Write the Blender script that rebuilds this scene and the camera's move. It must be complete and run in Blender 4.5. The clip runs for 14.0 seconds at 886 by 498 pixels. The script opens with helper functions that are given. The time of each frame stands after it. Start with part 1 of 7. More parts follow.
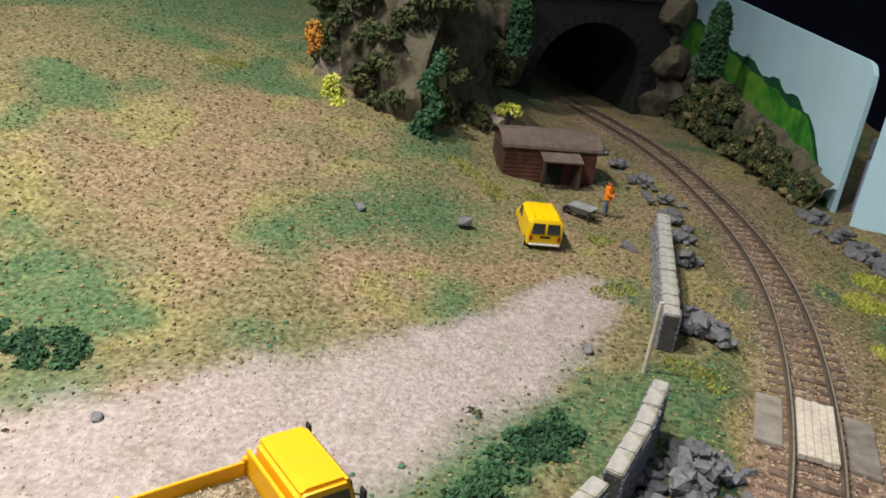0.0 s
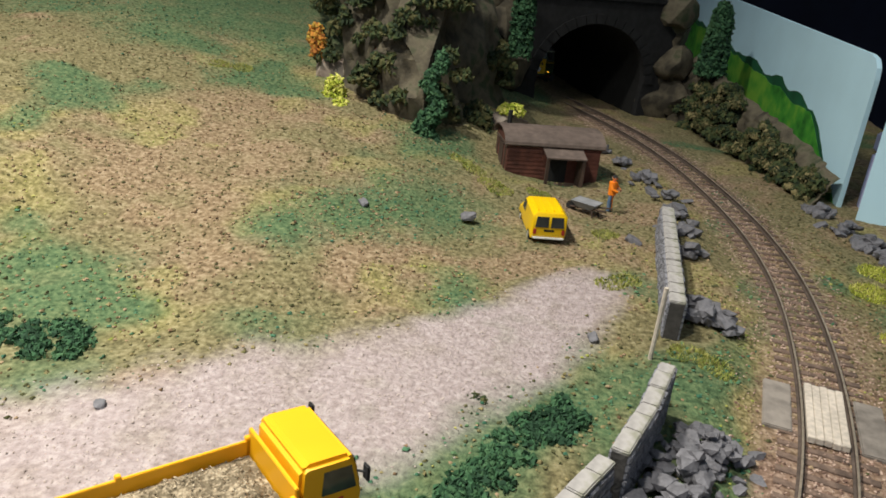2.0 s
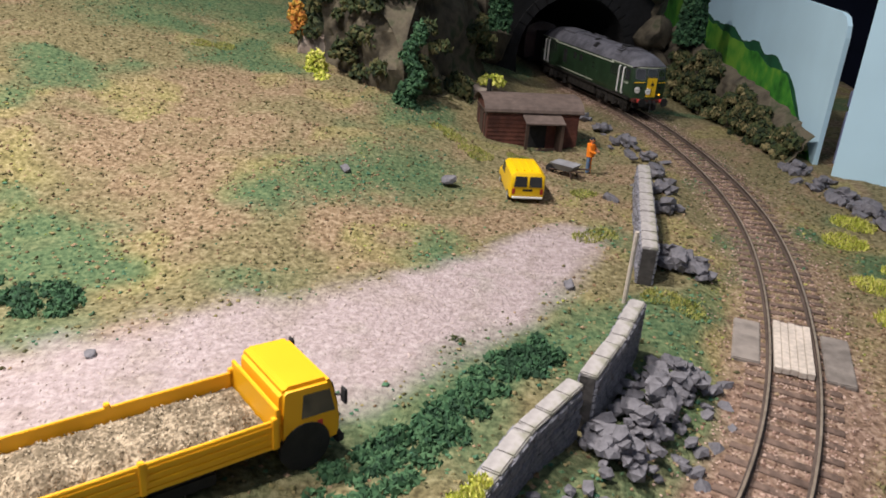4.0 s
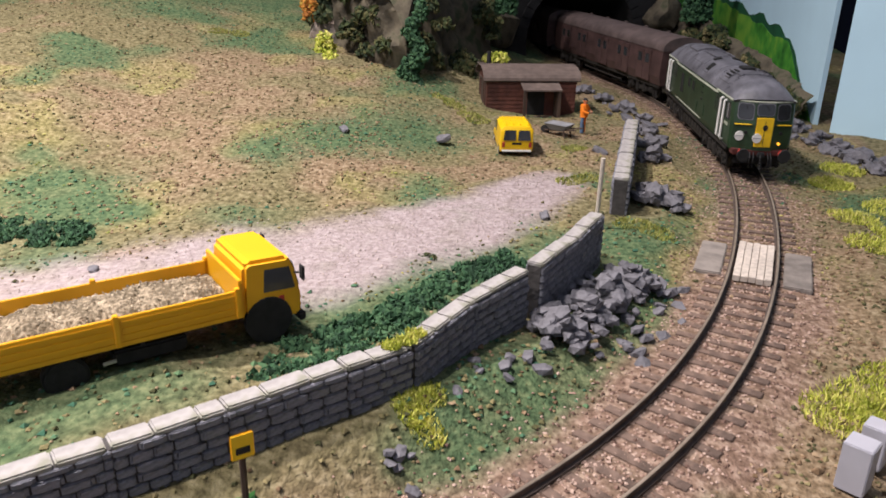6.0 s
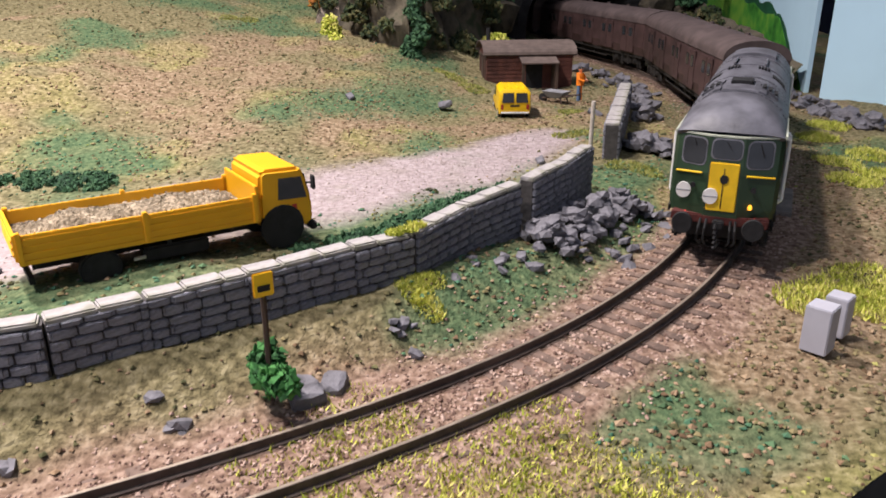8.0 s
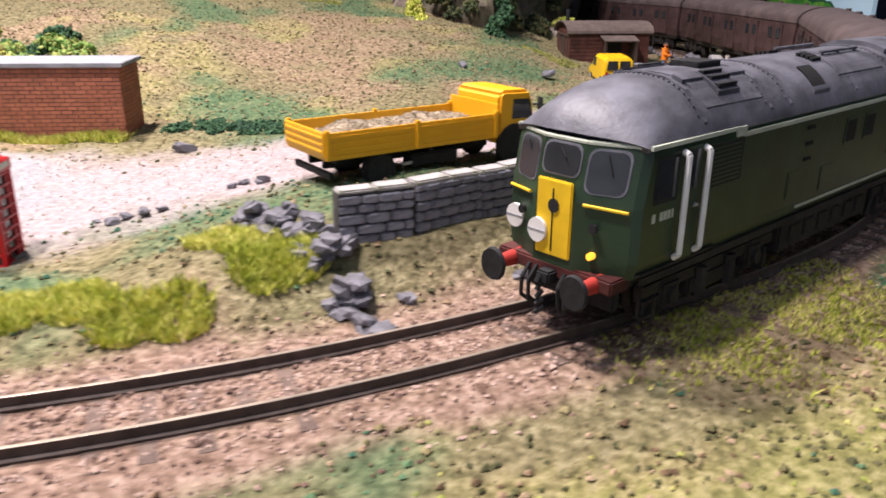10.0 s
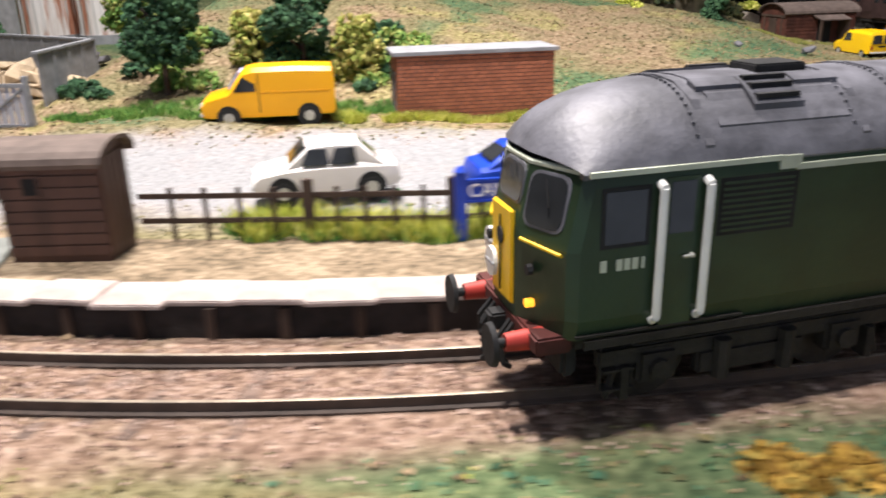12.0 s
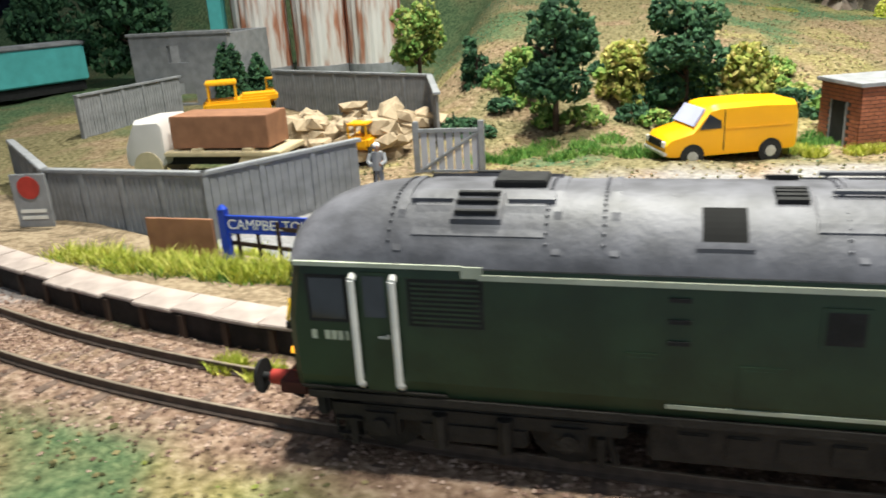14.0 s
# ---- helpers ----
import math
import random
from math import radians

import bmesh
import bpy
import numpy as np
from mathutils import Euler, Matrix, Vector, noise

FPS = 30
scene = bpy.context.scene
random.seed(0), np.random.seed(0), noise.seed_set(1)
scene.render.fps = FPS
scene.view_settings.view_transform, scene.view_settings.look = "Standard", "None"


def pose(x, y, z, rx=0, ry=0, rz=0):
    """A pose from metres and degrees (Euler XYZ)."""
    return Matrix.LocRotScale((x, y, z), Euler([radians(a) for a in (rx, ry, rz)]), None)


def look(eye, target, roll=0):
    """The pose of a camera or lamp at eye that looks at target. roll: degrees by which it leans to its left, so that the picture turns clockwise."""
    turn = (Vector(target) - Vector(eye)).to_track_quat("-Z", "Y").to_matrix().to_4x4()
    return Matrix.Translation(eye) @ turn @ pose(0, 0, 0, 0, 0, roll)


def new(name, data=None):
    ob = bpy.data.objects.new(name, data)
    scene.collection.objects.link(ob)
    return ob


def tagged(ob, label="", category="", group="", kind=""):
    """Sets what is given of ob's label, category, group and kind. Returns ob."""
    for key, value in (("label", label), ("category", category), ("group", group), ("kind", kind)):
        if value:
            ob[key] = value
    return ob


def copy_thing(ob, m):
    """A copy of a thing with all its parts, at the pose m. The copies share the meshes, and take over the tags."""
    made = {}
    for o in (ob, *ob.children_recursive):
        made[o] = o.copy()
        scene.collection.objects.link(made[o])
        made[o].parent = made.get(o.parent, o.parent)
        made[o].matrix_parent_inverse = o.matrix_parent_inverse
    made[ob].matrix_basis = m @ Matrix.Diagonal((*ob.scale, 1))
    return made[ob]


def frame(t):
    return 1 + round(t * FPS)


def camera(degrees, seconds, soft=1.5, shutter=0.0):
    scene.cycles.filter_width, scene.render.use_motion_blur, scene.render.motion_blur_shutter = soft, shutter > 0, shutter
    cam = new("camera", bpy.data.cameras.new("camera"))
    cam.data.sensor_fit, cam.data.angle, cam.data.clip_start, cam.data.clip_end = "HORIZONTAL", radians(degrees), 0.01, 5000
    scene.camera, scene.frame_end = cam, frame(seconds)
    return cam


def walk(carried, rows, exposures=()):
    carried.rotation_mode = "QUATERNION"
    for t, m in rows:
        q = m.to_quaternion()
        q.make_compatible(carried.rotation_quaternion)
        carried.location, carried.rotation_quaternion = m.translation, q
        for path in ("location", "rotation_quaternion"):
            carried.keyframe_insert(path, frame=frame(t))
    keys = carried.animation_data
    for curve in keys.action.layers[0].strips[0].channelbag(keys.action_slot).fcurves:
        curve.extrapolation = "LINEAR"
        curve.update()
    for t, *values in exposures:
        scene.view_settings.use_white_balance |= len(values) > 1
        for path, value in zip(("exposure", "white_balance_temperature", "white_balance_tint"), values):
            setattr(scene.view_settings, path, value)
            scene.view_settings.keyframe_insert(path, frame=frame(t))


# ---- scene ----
# All lengths are written in metres of the full-size railway and scaled by U (4 mm to the foot, 1:76.2).
U = 1 / 76.2
cam = camera(59.3, 14.0, soft=1.7, shutter=0.4)
PATH = [
    (0, (1.687, -0.600, 11.789), (1.526, 1.233, 11.007), 6.8),
    (0.5, (1.617, -0.558, 11.476), (1.451, 1.278, 10.702), 6.6),
    (1, (1.716, -0.617, 11.308), (1.543, 1.221, 10.539), 6.2),
    (1.5, (1.817, -0.719, 11.249), (1.639, 1.122, 10.489), 6.1),
    (2, (1.868, -0.784, 11.107), (1.687, 1.060, 10.354), 5.9),
    (2.2, (1.900, -0.819, 11.114), (1.715, 1.026, 10.365), 5.7),
    (4.3, (2.795, -2.033, 10.086), (2.623, -0.198, 9.309), 3.9),
    (4.5, (2.956, -2.205, 9.862), (2.766, -0.369, 9.091), 3.5),
    (5, (3.557, -2.567, 9.379), (3.334, -0.725, 8.631), 2.6),
    (5.5, (4.447, -3.259, 8.896), (4.191, -1.420, 8.152), 1.8),
    (6, (5.047, -3.923, 8.569), (4.761, -2.086, 7.831), 1.3),
    (6.5, (5.305, -4.466, 8.059), (4.991, -2.632, 7.325), 0.9),
    (7, (5.655, -4.926, 7.550), (5.329, -3.091, 6.823), 0.5),
    (7.2, (5.786, -5.232, 7.473), (5.461, -3.395, 6.753), 0.3),
    (9.3, (3.457, -7.953, 5.363), (3.154, -6.100, 4.675), -0.0),
    (9.5, (2.485, -8.494, 5.230), (2.190, -6.638, 4.546), 0.4),
    (10, (0.131, -9.959, 5.212), (-0.129, -8.093, 4.539), 0.4),
    (10.5, (-2.381, -11.523, 5.395), (-2.622, -9.652, 4.731), -0.6),
    (11, (-5.808, -12.928, 5.633), (-6.015, -11.053, 4.967), -1.4),
    (11.5, (-9.955, -14.183, 5.312), (-10.164, -12.311, 4.638), -2.0),
    (12, (-15.630, -14.722, 5.003), (-15.809, -12.848, 4.327), -1.5),
    (12.5, (-20.859, -14.914, 4.792), (-21.025, -13.034, 4.133), -1.1),
    (13, (-25.327, -15.077, 5.153), (-25.493, -13.192, 4.505), -2.3),
    (13.5, (-28.835, -14.848, 5.905), (-29.030, -12.961, 5.272), -3.6),
    (14, (-31.217, -14.828, 6.364), (-31.434, -12.949, 5.715), -3.5),
]
walk(cam, [(t, look(Vector(eye) * U, Vector(target) * U, roll)) for t, eye, target, roll in PATH],
     [(0.0, -0.14, 6500, 6), (2.0, -0.14, 6500, 6), (5.0, 0.0, 6350, 20), (7.2, 0.1, 6350, 20), (9.3, 0.25, 6250, 24), (11.0, 0.3, 6300, 24), (12.5, 0.22, 6350, 10), (14.0, 0.26, 6400, 3)])

# ---- light: one bright lamp over the layout, a dim hall around it ----
world = bpy.data.worlds.new("hall")
scene.world = world
world.use_nodes = True
world.node_tree.nodes["Background"].inputs[0].default_value = (0.75, 0.85, 1.0, 1)
world.node_tree.nodes["Background"].inputs[1].default_value = 0.42
scene.view_settings.exposure = 0.0


def lamp(name, x, y, z, tx, ty, tz, size, watts, colour):
    data = bpy.data.lights.new(name, "AREA")
    data.shape, data.size, data.energy, data.color = "DISK", size * U, watts, colour
    data.spread = radians(118)
    ob = new(name, data)
    ob.matrix_world = look((x * U, y * U, z * U), (tx * U, ty * U, tz * U))
    return ob


lamp("layout_lamp", -28, 20, 60, -17, 10, 0, 5.0, 5.7, (1.0, 0.94, 0.84))
lamp("front_lamp", -20, -10, 58, -18, 0, 0, 5.0, 3.3, (1.0, 0.94, 0.84))


# ---- materials ----
def mat(name, stops, rough=0.8, scale=300.0, detail=5.0, bump=0.0, bscale=None, metal=0.0, island=0.0, spec=0.4, coords="Object", stretch=(1, 1, 1)):
    """A surface whose colour runs through stops by two scales of noise, with a fine relief."""
    m = bpy.data.materials.new(name)
    m.use_nodes = True
    nt = m.node_tree
    bsdf = nt.nodes["Principled BSDF"]
    bsdf.inputs["Roughness"].default_value = rough
    bsdf.inputs["Metallic"].default_value = metal
    bsdf.inputs["Specular IOR Level"].default_value = spec
    tc = nt.nodes.new("ShaderNodeTexCoord")
    mp = nt.nodes.new("ShaderNodeMapping")
    mp.inputs["Scale"].default_value = stretch
    nt.links.new(tc.outputs[coords], mp.inputs[0])
    n1 = nt.nodes.new("ShaderNodeTexNoise")
    n1.inputs["Scale"].default_value, n1.inputs["Detail"].default_value = scale, detail
    n2 = nt.nodes.new("ShaderNodeTexNoise")
    n2.inputs["Scale"].default_value, n2.inputs["Detail"].default_value = scale * 0.13, 3
    nt.links.new(mp.outputs[0], n1.inputs["Vector"])
    nt.links.new(mp.outputs[0], n2.inputs["Vector"])
    mix = nt.nodes.new("ShaderNodeMath")
    mix.operation = "ADD"
    nt.links.new(n1.outputs["Fac"], mix.inputs[0])
    half = nt.nodes.new("ShaderNodeMath")
    half.operation = "MULTIPLY_ADD"
    half.inputs[1].default_value, half.inputs[2].default_value = 0.8, -0.4
    nt.links.new(n2.outputs["Fac"], half.inputs[0])
    nt.links.new(half.outputs[0], mix.inputs[1])
    last = mix.outputs[0]
    if island:
        geo = nt.nodes.new("ShaderNodeNewGeometry")
        mul = nt.nodes.new("ShaderNodeMath")
        mul.operation = "MULTIPLY_ADD"
        mul.inputs[1].default_value, mul.inputs[2].default_value = island, -island / 2
        nt.links.new(geo.outputs["Random Per Island"], mul.inputs[0])
        add = nt.nodes.new("ShaderNodeMath")
        nt.links.new(last, add.inputs[0])
        nt.links.new(mul.outputs[0], add.inputs[1])
        last = add.outputs[0]
    ramp = nt.nodes.new("ShaderNodeValToRGB")
    els = ramp.color_ramp.elements
    while len(els) < len(stops):
        els.new(0.5)
    for k, c in enumerate(stops):
        els[k].position = 0.3 + 0.4 * k / max(1, len(stops) - 1)
        els[k].color = (*c, 1)
    nt.links.new(last, ramp.inputs[0])
    nt.links.new(ramp.outputs[0], bsdf.inputs["Base Color"])
    if bump:
        b = nt.nodes.new("ShaderNodeBump")
        b.inputs["Strength"].default_value, b.inputs["Distance"].default_value = bump, 0.0006
        n3 = nt.nodes.new("ShaderNodeTexNoise")
        n3.inputs["Scale"].default_value, n3.inputs["Detail"].default_value = bscale or scale * 3, 4
        nt.links.new(mp.outputs[0], n3.inputs["Vector"])
        nt.links.new(n3.outputs["Fac"], b.inputs["Height"])
        nt.links.new(b.outputs[0], bsdf.inputs["Normal"])
    return m


def two(c, d=0.25):
    return [tuple(v * (1 - d) for v in c), c, tuple(min(1, v * (1 + d)) for v in c)]


YELLOW = mat("lorry_yellow", two((0.80, 0.40, 0.008), 0.05), 0.42, 60, bump=0.05)
VAN_YELLOW = mat("van_yellow", two((0.80, 0.38, 0.004), 0.05), 0.30, 60, bump=0.05)
MINI_YELLOW = mat("bright_yellow", two((0.80, 0.50, 0.004), 0.05), 0.32, 60)
CAR_YELLOW = mat("lemon_yellow", two((0.78, 0.66, 0.02), 0.05), 0.28, 60)
BLACK = mat("matt_black", two((0.012, 0.012, 0.013), 0.4), 0.8, 300, bump=0.2)
TYRE = mat("tyre_rubber", two((0.018, 0.018, 0.019), 0.3), 0.85, 400)
GLASS = mat("dark_glazing", two((0.03, 0.032, 0.035), 0.3), 0.08, 100, spec=0.6)
HUB = mat("silver_hub", two((0.5, 0.5, 0.48), 0.2), 0.4, 300, metal=0.6)
GREEN = mat("loco_green", two((0.017, 0.037, 0.018), 0.25), 0.42, 120, bump=0.12, bscale=700)
ROOF = mat("loco_roof_grey", two((0.105, 0.105, 0.122), 0.4), 0.52, 160, bump=0.2, bscale=900)
DIRT = mat("underframe_dirt", two((0.018, 0.0155, 0.0135), 0.4), 0.75, 400, bump=0.5)
PANEL = mat("warning_yellow", two((0.80, 0.50, 0.01), 0.12), 0.5, 200)
RED = mat("buffer_red", two((0.38, 0.035, 0.025), 0.2), 0.55, 200)
WHITE = mat("white_paint", two((0.72, 0.71, 0.68), 0.08), 0.5, 200)
CREAM = mat("cream_line", two((0.42, 0.45, 0.36), 0.15), 0.5, 200)
MAROON = mat("coach_brown", two((0.060, 0.034, 0.032), 0.3), 0.55, 140, bump=0.1)
COACHROOF = mat("coach_roof", two((0.085, 0.062, 0.058), 0.3), 0.65, 140, bump=0.15)
RAIL = mat("rail_side_rust", two((0.075, 0.055, 0.045), 0.3), 0.7, 400, bump=0.2)
RAILTOP = mat("rail_head_steel", two((0.38, 0.31, 0.24), 0.25), 0.4, 300, metal=0.55)
SLEEPER = mat("sleeper_brown", two((0.125, 0.085, 0.066), 0.4), 0.85, 300, bump=0.5, stretch=(1, 1, 1))
PLANK = mat("bleached_plank", two((0.50, 0.44, 0.38), 0.18), 0.8, 500, bump=0.4)
SLATE = mat("slate_stone", two((0.115, 0.112, 0.125), 0.35), 0.75, 350, bump=0.6, island=0.25)
TANROCK = mat("tan_rubble", two((0.36, 0.28, 0.19), 0.3), 0.85, 350, bump=0.6, island=0.2)
WALLSTONE = mat("wall_stone", two((0.205, 0.205, 0.235), 0.25), 0.8, 350, bump=0.7, island=0.25)
MORTAR = mat("mortar_dark", two((0.065, 0.060, 0.058), 0.3), 0.9, 350, bump=0.5)
COPING = mat("mossy_coping", [(0.27, 0.255, 0.25), (0.36, 0.34, 0.33), (0.24, 0.235, 0.19)], 0.85, 160, bump=0.6)
CLIFF = mat("cliff_rock", [(0.032, 0.027, 0.019), (0.075, 0.063, 0.043), (0.115, 0.098, 0.066), (0.045, 0.056, 0.027)], 0.9, 75, bump=1.0, bscale=500)
BOULDER = mat("boulder_grey_brown", [(0.12, 0.09, 0.075), (0.24, 0.19, 0.155), (0.30, 0.26, 0.22)], 0.85, 90, bump=0.8)
SCRUB = mat("scrub_dark_green", [(0.018, 0.030, 0.014), (0.045, 0.065, 0.022), (0.085, 0.080, 0.030)], 0.95, 260, island=0.5)
LEAFD = mat("conifer_green", [(0.012, 0.040, 0.018), (0.028, 0.085, 0.036), (0.05, 0.115, 0.05)], 0.9, 300, island=0.5)
LEAFL = mat("light_leaf", [(0.08, 0.17, 0.03), (0.17, 0.28, 0.06), (0.30, 0.32, 0.09)], 0.9, 300, island=0.5)
LEAFY = mat("yellow_leaf", [(0.16, 0.20, 0.03), (0.34, 0.33, 0.08), (0.48, 0.40, 0.14)], 0.9, 300, island=0.5)
AUTUMN = mat("autumn_leaf", [(0.28, 0.10, 0.02), (0.50, 0.20, 0.03), (0.45, 0.30, 0.05)], 0.9, 300, island=0.5)
OCHRE = mat("ochre_leaf", [(0.24, 0.13, 0.02), (0.42, 0.25, 0.04), (0.46, 0.34, 0.08)], 0.9, 300, island=0.5)
TUFT = mat("lime_grass", [(0.27, 0.32, 0.03), (0.50, 0.53, 0.07), (0.64, 0.60, 0.17)], 0.85, 300, island=0.6)
CRUMB = mat("yellow_green_crumb", [(0.15, 0.19, 0.035), (0.27, 0.29, 0.06), (0.38, 0.36, 0.11)], 0.9, 300, island=0.6)
TUFTG = mat("green_grass", [(0.04, 0.14, 0.02), (0.10, 0.24, 0.04), (0.18, 0.30, 0.06)], 0.85, 300, island=0.6)
TEAL = mat("teal_turf", [(0.03, 0.10, 0.06), (0.06, 0.15, 0.085), (0.09, 0.17, 0.08)], 0.95, 300, island=0.6)
OLIVE = mat("olive_turf", [(0.060, 0.062, 0.024), (0.135, 0.122, 0.052), (0.23, 0.19, 0.09)], 0.95, 300, island=0.7)
EARTH = mat("brown_turf", [(0.10, 0.062, 0.032), (0.22, 0.14, 0.08), (0.32, 0.23, 0.14)], 0.95, 300, island=0.7)
GRIT = mat("ballast_grit", [(0.12, 0.070, 0.052), (0.28, 0.175, 0.135), (0.44, 0.32, 0.26)], 0.9, 400, island=0.8)
HUTWOOD = mat("hut_brown_paint", two((0.085, 0.042, 0.030), 0.3), 0.6, 200, bump=0.4, stretch=(1, 1, 0.25))
PATH_STONE = mat("dull_paving", two((0.185, 0.195, 0.18), 0.2), 0.85, 150, bump=0.3)
TIMBER = mat("dark_timber", two((0.060, 0.038, 0.028), 0.35), 0.8, 200, bump=0.5, stretch=(1, 1, 0.2))
REDWOOD = mat("oxide_timber", two((0.090, 0.030, 0.020), 0.35), 0.75, 200, bump=0.5)
FELT = mat("brown_felt_roof", two((0.115, 0.085, 0.072), 0.25), 0.75, 200, bump=0.3)
BRICK = mat("brick_red", two((0.33, 0.115, 0.062), 0.18), 0.8, 300, bump=0.3, island=0.3)
SLAB = mat("platform_slab", two((0.36, 0.30, 0.275), 0.22), 0.8, 120, bump=0.3)
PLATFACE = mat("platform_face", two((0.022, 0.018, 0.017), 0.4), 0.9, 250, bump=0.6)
PHONE = mat("phone_red", two((0.52, 0.010, 0.016), 0.08), 0.3, 120)
BLUE = mat("royal_blue", two((0.012, 0.055, 0.46), 0.08), 0.32, 120)
LETTER = mat("lettering_white", two((0.75, 0.77, 0.80), 0.05), 0.6, 300)
CONCRETE = mat("grey_concrete", two((0.24, 0.245, 0.26), 0.18), 0.8, 160, bump=0.3)
SILO = mat("rusty_white_sheet", [(0.26, 0.08, 0.04), (0.42, 0.20, 0.13), (0.60, 0.54, 0.51), (0.70, 0.67, 0.65)], 0.7, 150, bump=0.3, stretch=(1, 1, 0.15))
BUFF = mat("buff_paint", two((0.55, 0.46, 0.30), 0.12), 0.6, 200)
RUSTBROWN = mat("brown_load", two((0.28, 0.135, 0.075), 0.15), 0.8, 200)
SAND = mat("gravel_load", [(0.14, 0.11, 0.07), (0.36, 0.29, 0.20), (0.52, 0.44, 0.32)], 0.95, 900, bump=1.0, bscale=1400, island=0.6)
SKYBOARD = mat("sky_blue_board", two((0.48, 0.70, 0.82), 0.05), 0.75, 20)
HILLPAINT = mat("painted_hill_green", [(0.015, 0.10, 0.015), (0.055, 0.26, 0.03), (0.16, 0.36, 0.04)], 0.6, 60, bump=0.2)
HILLDARK = mat("painted_hill_dark", two((0.012, 0.08, 0.035), 0.3), 0.6, 60)
CURTAIN = mat("navy_drape", two((0.006, 0.008, 0.020), 0.3), 0.9, 20)
LILAC = mat("lilac_plastic", two((0.40, 0.42, 0.62), 0.1), 0.6, 60)
TURQ = mat("turquoise_paint", two((0.10, 0.42, 0.42), 0.12), 0.5, 100)
# Near-black colours put the shade of tunnel, portal and exhaust opening into the surface.
TUNNEL = mat("shade_black", two((0.006, 0.006, 0.006), 0.3), 0.95, 200)
PORTAL = mat("shaded_portal_stone", two((0.011, 0.011, 0.012), 0.35), 0.9, 200, bump=0.6)
SKIN = mat("figure_flesh", two((0.50, 0.26, 0.17), 0.1), 0.7, 200)
ORANGE = mat("orange_vest", two((0.85, 0.22, 0.01), 0.08), 0.6, 200)
DENIM = mat("denim_blue", two((0.10, 0.16, 0.26), 0.15), 0.8, 200)
FASCIA = mat("fascia_board", two((0.055, 0.05, 0.04), 0.3), 0.8, 60, bump=0.3)
GREYBLOCK = mat("grey_box", two((0.42, 0.42, 0.47), 0.08), 0.6, 100)
CARWHITE = mat("car_white", two((0.68, 0.64, 0.62), 0.05), 0.35, 100)
LIT = bpy.data.materials.new("lit_marker")
LIT.use_nodes = True
LIT.node_tree.nodes["Principled BSDF"].inputs["Base Color"].default_value = (0.9, 0.4, 0.02, 1)
LIT.node_tree.nodes["Principled BSDF"].inputs["Emission Color"].default_value = (1.0, 0.45, 0.03, 1)
LIT.node_tree.nodes["Principled BSDF"].inputs["Emission Strength"].default_value = 1.4


# ---- mesh helpers ----
def box(bm, x0, x1, y0, y1, z0, z1, bev=0.0):
    r = bmesh.ops.create_cube(bm, size=1.0)
    vs = r["verts"]
    for v in vs:
        v.co = Vector(((x0 + x1) / 2 + v.co.x * (x1 - x0), (y0 + y1) / 2 + v.co.y * (y1 - y0), (z0 + z1) / 2 + v.co.z * (z1 - z0)))
    if bev:
        es = list({e for v in vs for e in v.link_edges})
        bmesh.ops.bevel(bm, geom=es, offset=bev, segments=2, affect="EDGES")
    return vs


def rod(bm, a, b, r, seg=8, r2=None):
    a, b = Vector(a), Vector(b)
    d = b - a
    m = Matrix.Translation((a + b) / 2) @ d.to_track_quat("Z", "Y").to_matrix().to_4x4()
    return bmesh.ops.create_cone(bm, cap_ends=True, segments=seg, radius1=r, radius2=r if r2 is None else r2, depth=d.length, matrix=m)["verts"]


def loft(bm, rings, caps=True, closed=True):
    vs = [[bm.verts.new(p) for p in ring] for ring in rings]
    n = len(vs[0])
    for a, b in zip(vs, vs[1:]):
        for i in range(n if closed else n - 1):
            j = (i + 1) % n
            bm.faces.new((a[i], a[j], b[j], b[i]))
    if caps:
        bm.faces.new(list(reversed(vs[0])))
        bm.faces.new(vs[-1])
    bmesh.ops.recalc_face_normals(bm, faces=bm.faces)
    return vs


def prism(bm, prof, a, b, axis="y"):
    """A flat outline pushed from a to b along an axis: (x, z) for y, (y, z) for x, (x, y) for z."""
    put = {"y": lambda p, c: (p[0], c, p[1]), "x": lambda p, c: (c, p[0], p[1]), "z": lambda p, c: (p[0], p[1], c)}[axis]
    return loft(bm, [[put(p, a) for p in prof], [put(p, b) for p in prof]])


def rock(bm, x, y, z, sx, sy, sz, rnd, sub=1, rough=0.28):
    vs = bmesh.ops.create_icosphere(bm, subdivisions=sub, radius=1.0)["verts"]
    turn = Euler((rnd.uniform(-0.5, 0.5), rnd.uniform(-0.5, 0.5), rnd.uniform(0, 6.28))).to_matrix()
    off = Vector((rnd.uniform(0, 99), rnd.uniform(0, 99), rnd.uniform(0, 99)))
    for v in vs:
        k = 1 + rough * 2 * noise.noise(v.co * 1.1 + off) + rough * 0.6 * noise.noise(v.co * 3.1 + off)
        c = Vector((max(-0.75, min(0.75, v.co.x * k)), max(-0.75, min(0.75, v.co.y * k)), max(-0.7, min(0.7, v.co.z * k))))
        c = turn @ Vector((c.x * sx, c.y * sy, c.z * sz))
        v.co = c + Vector((x, y, z))


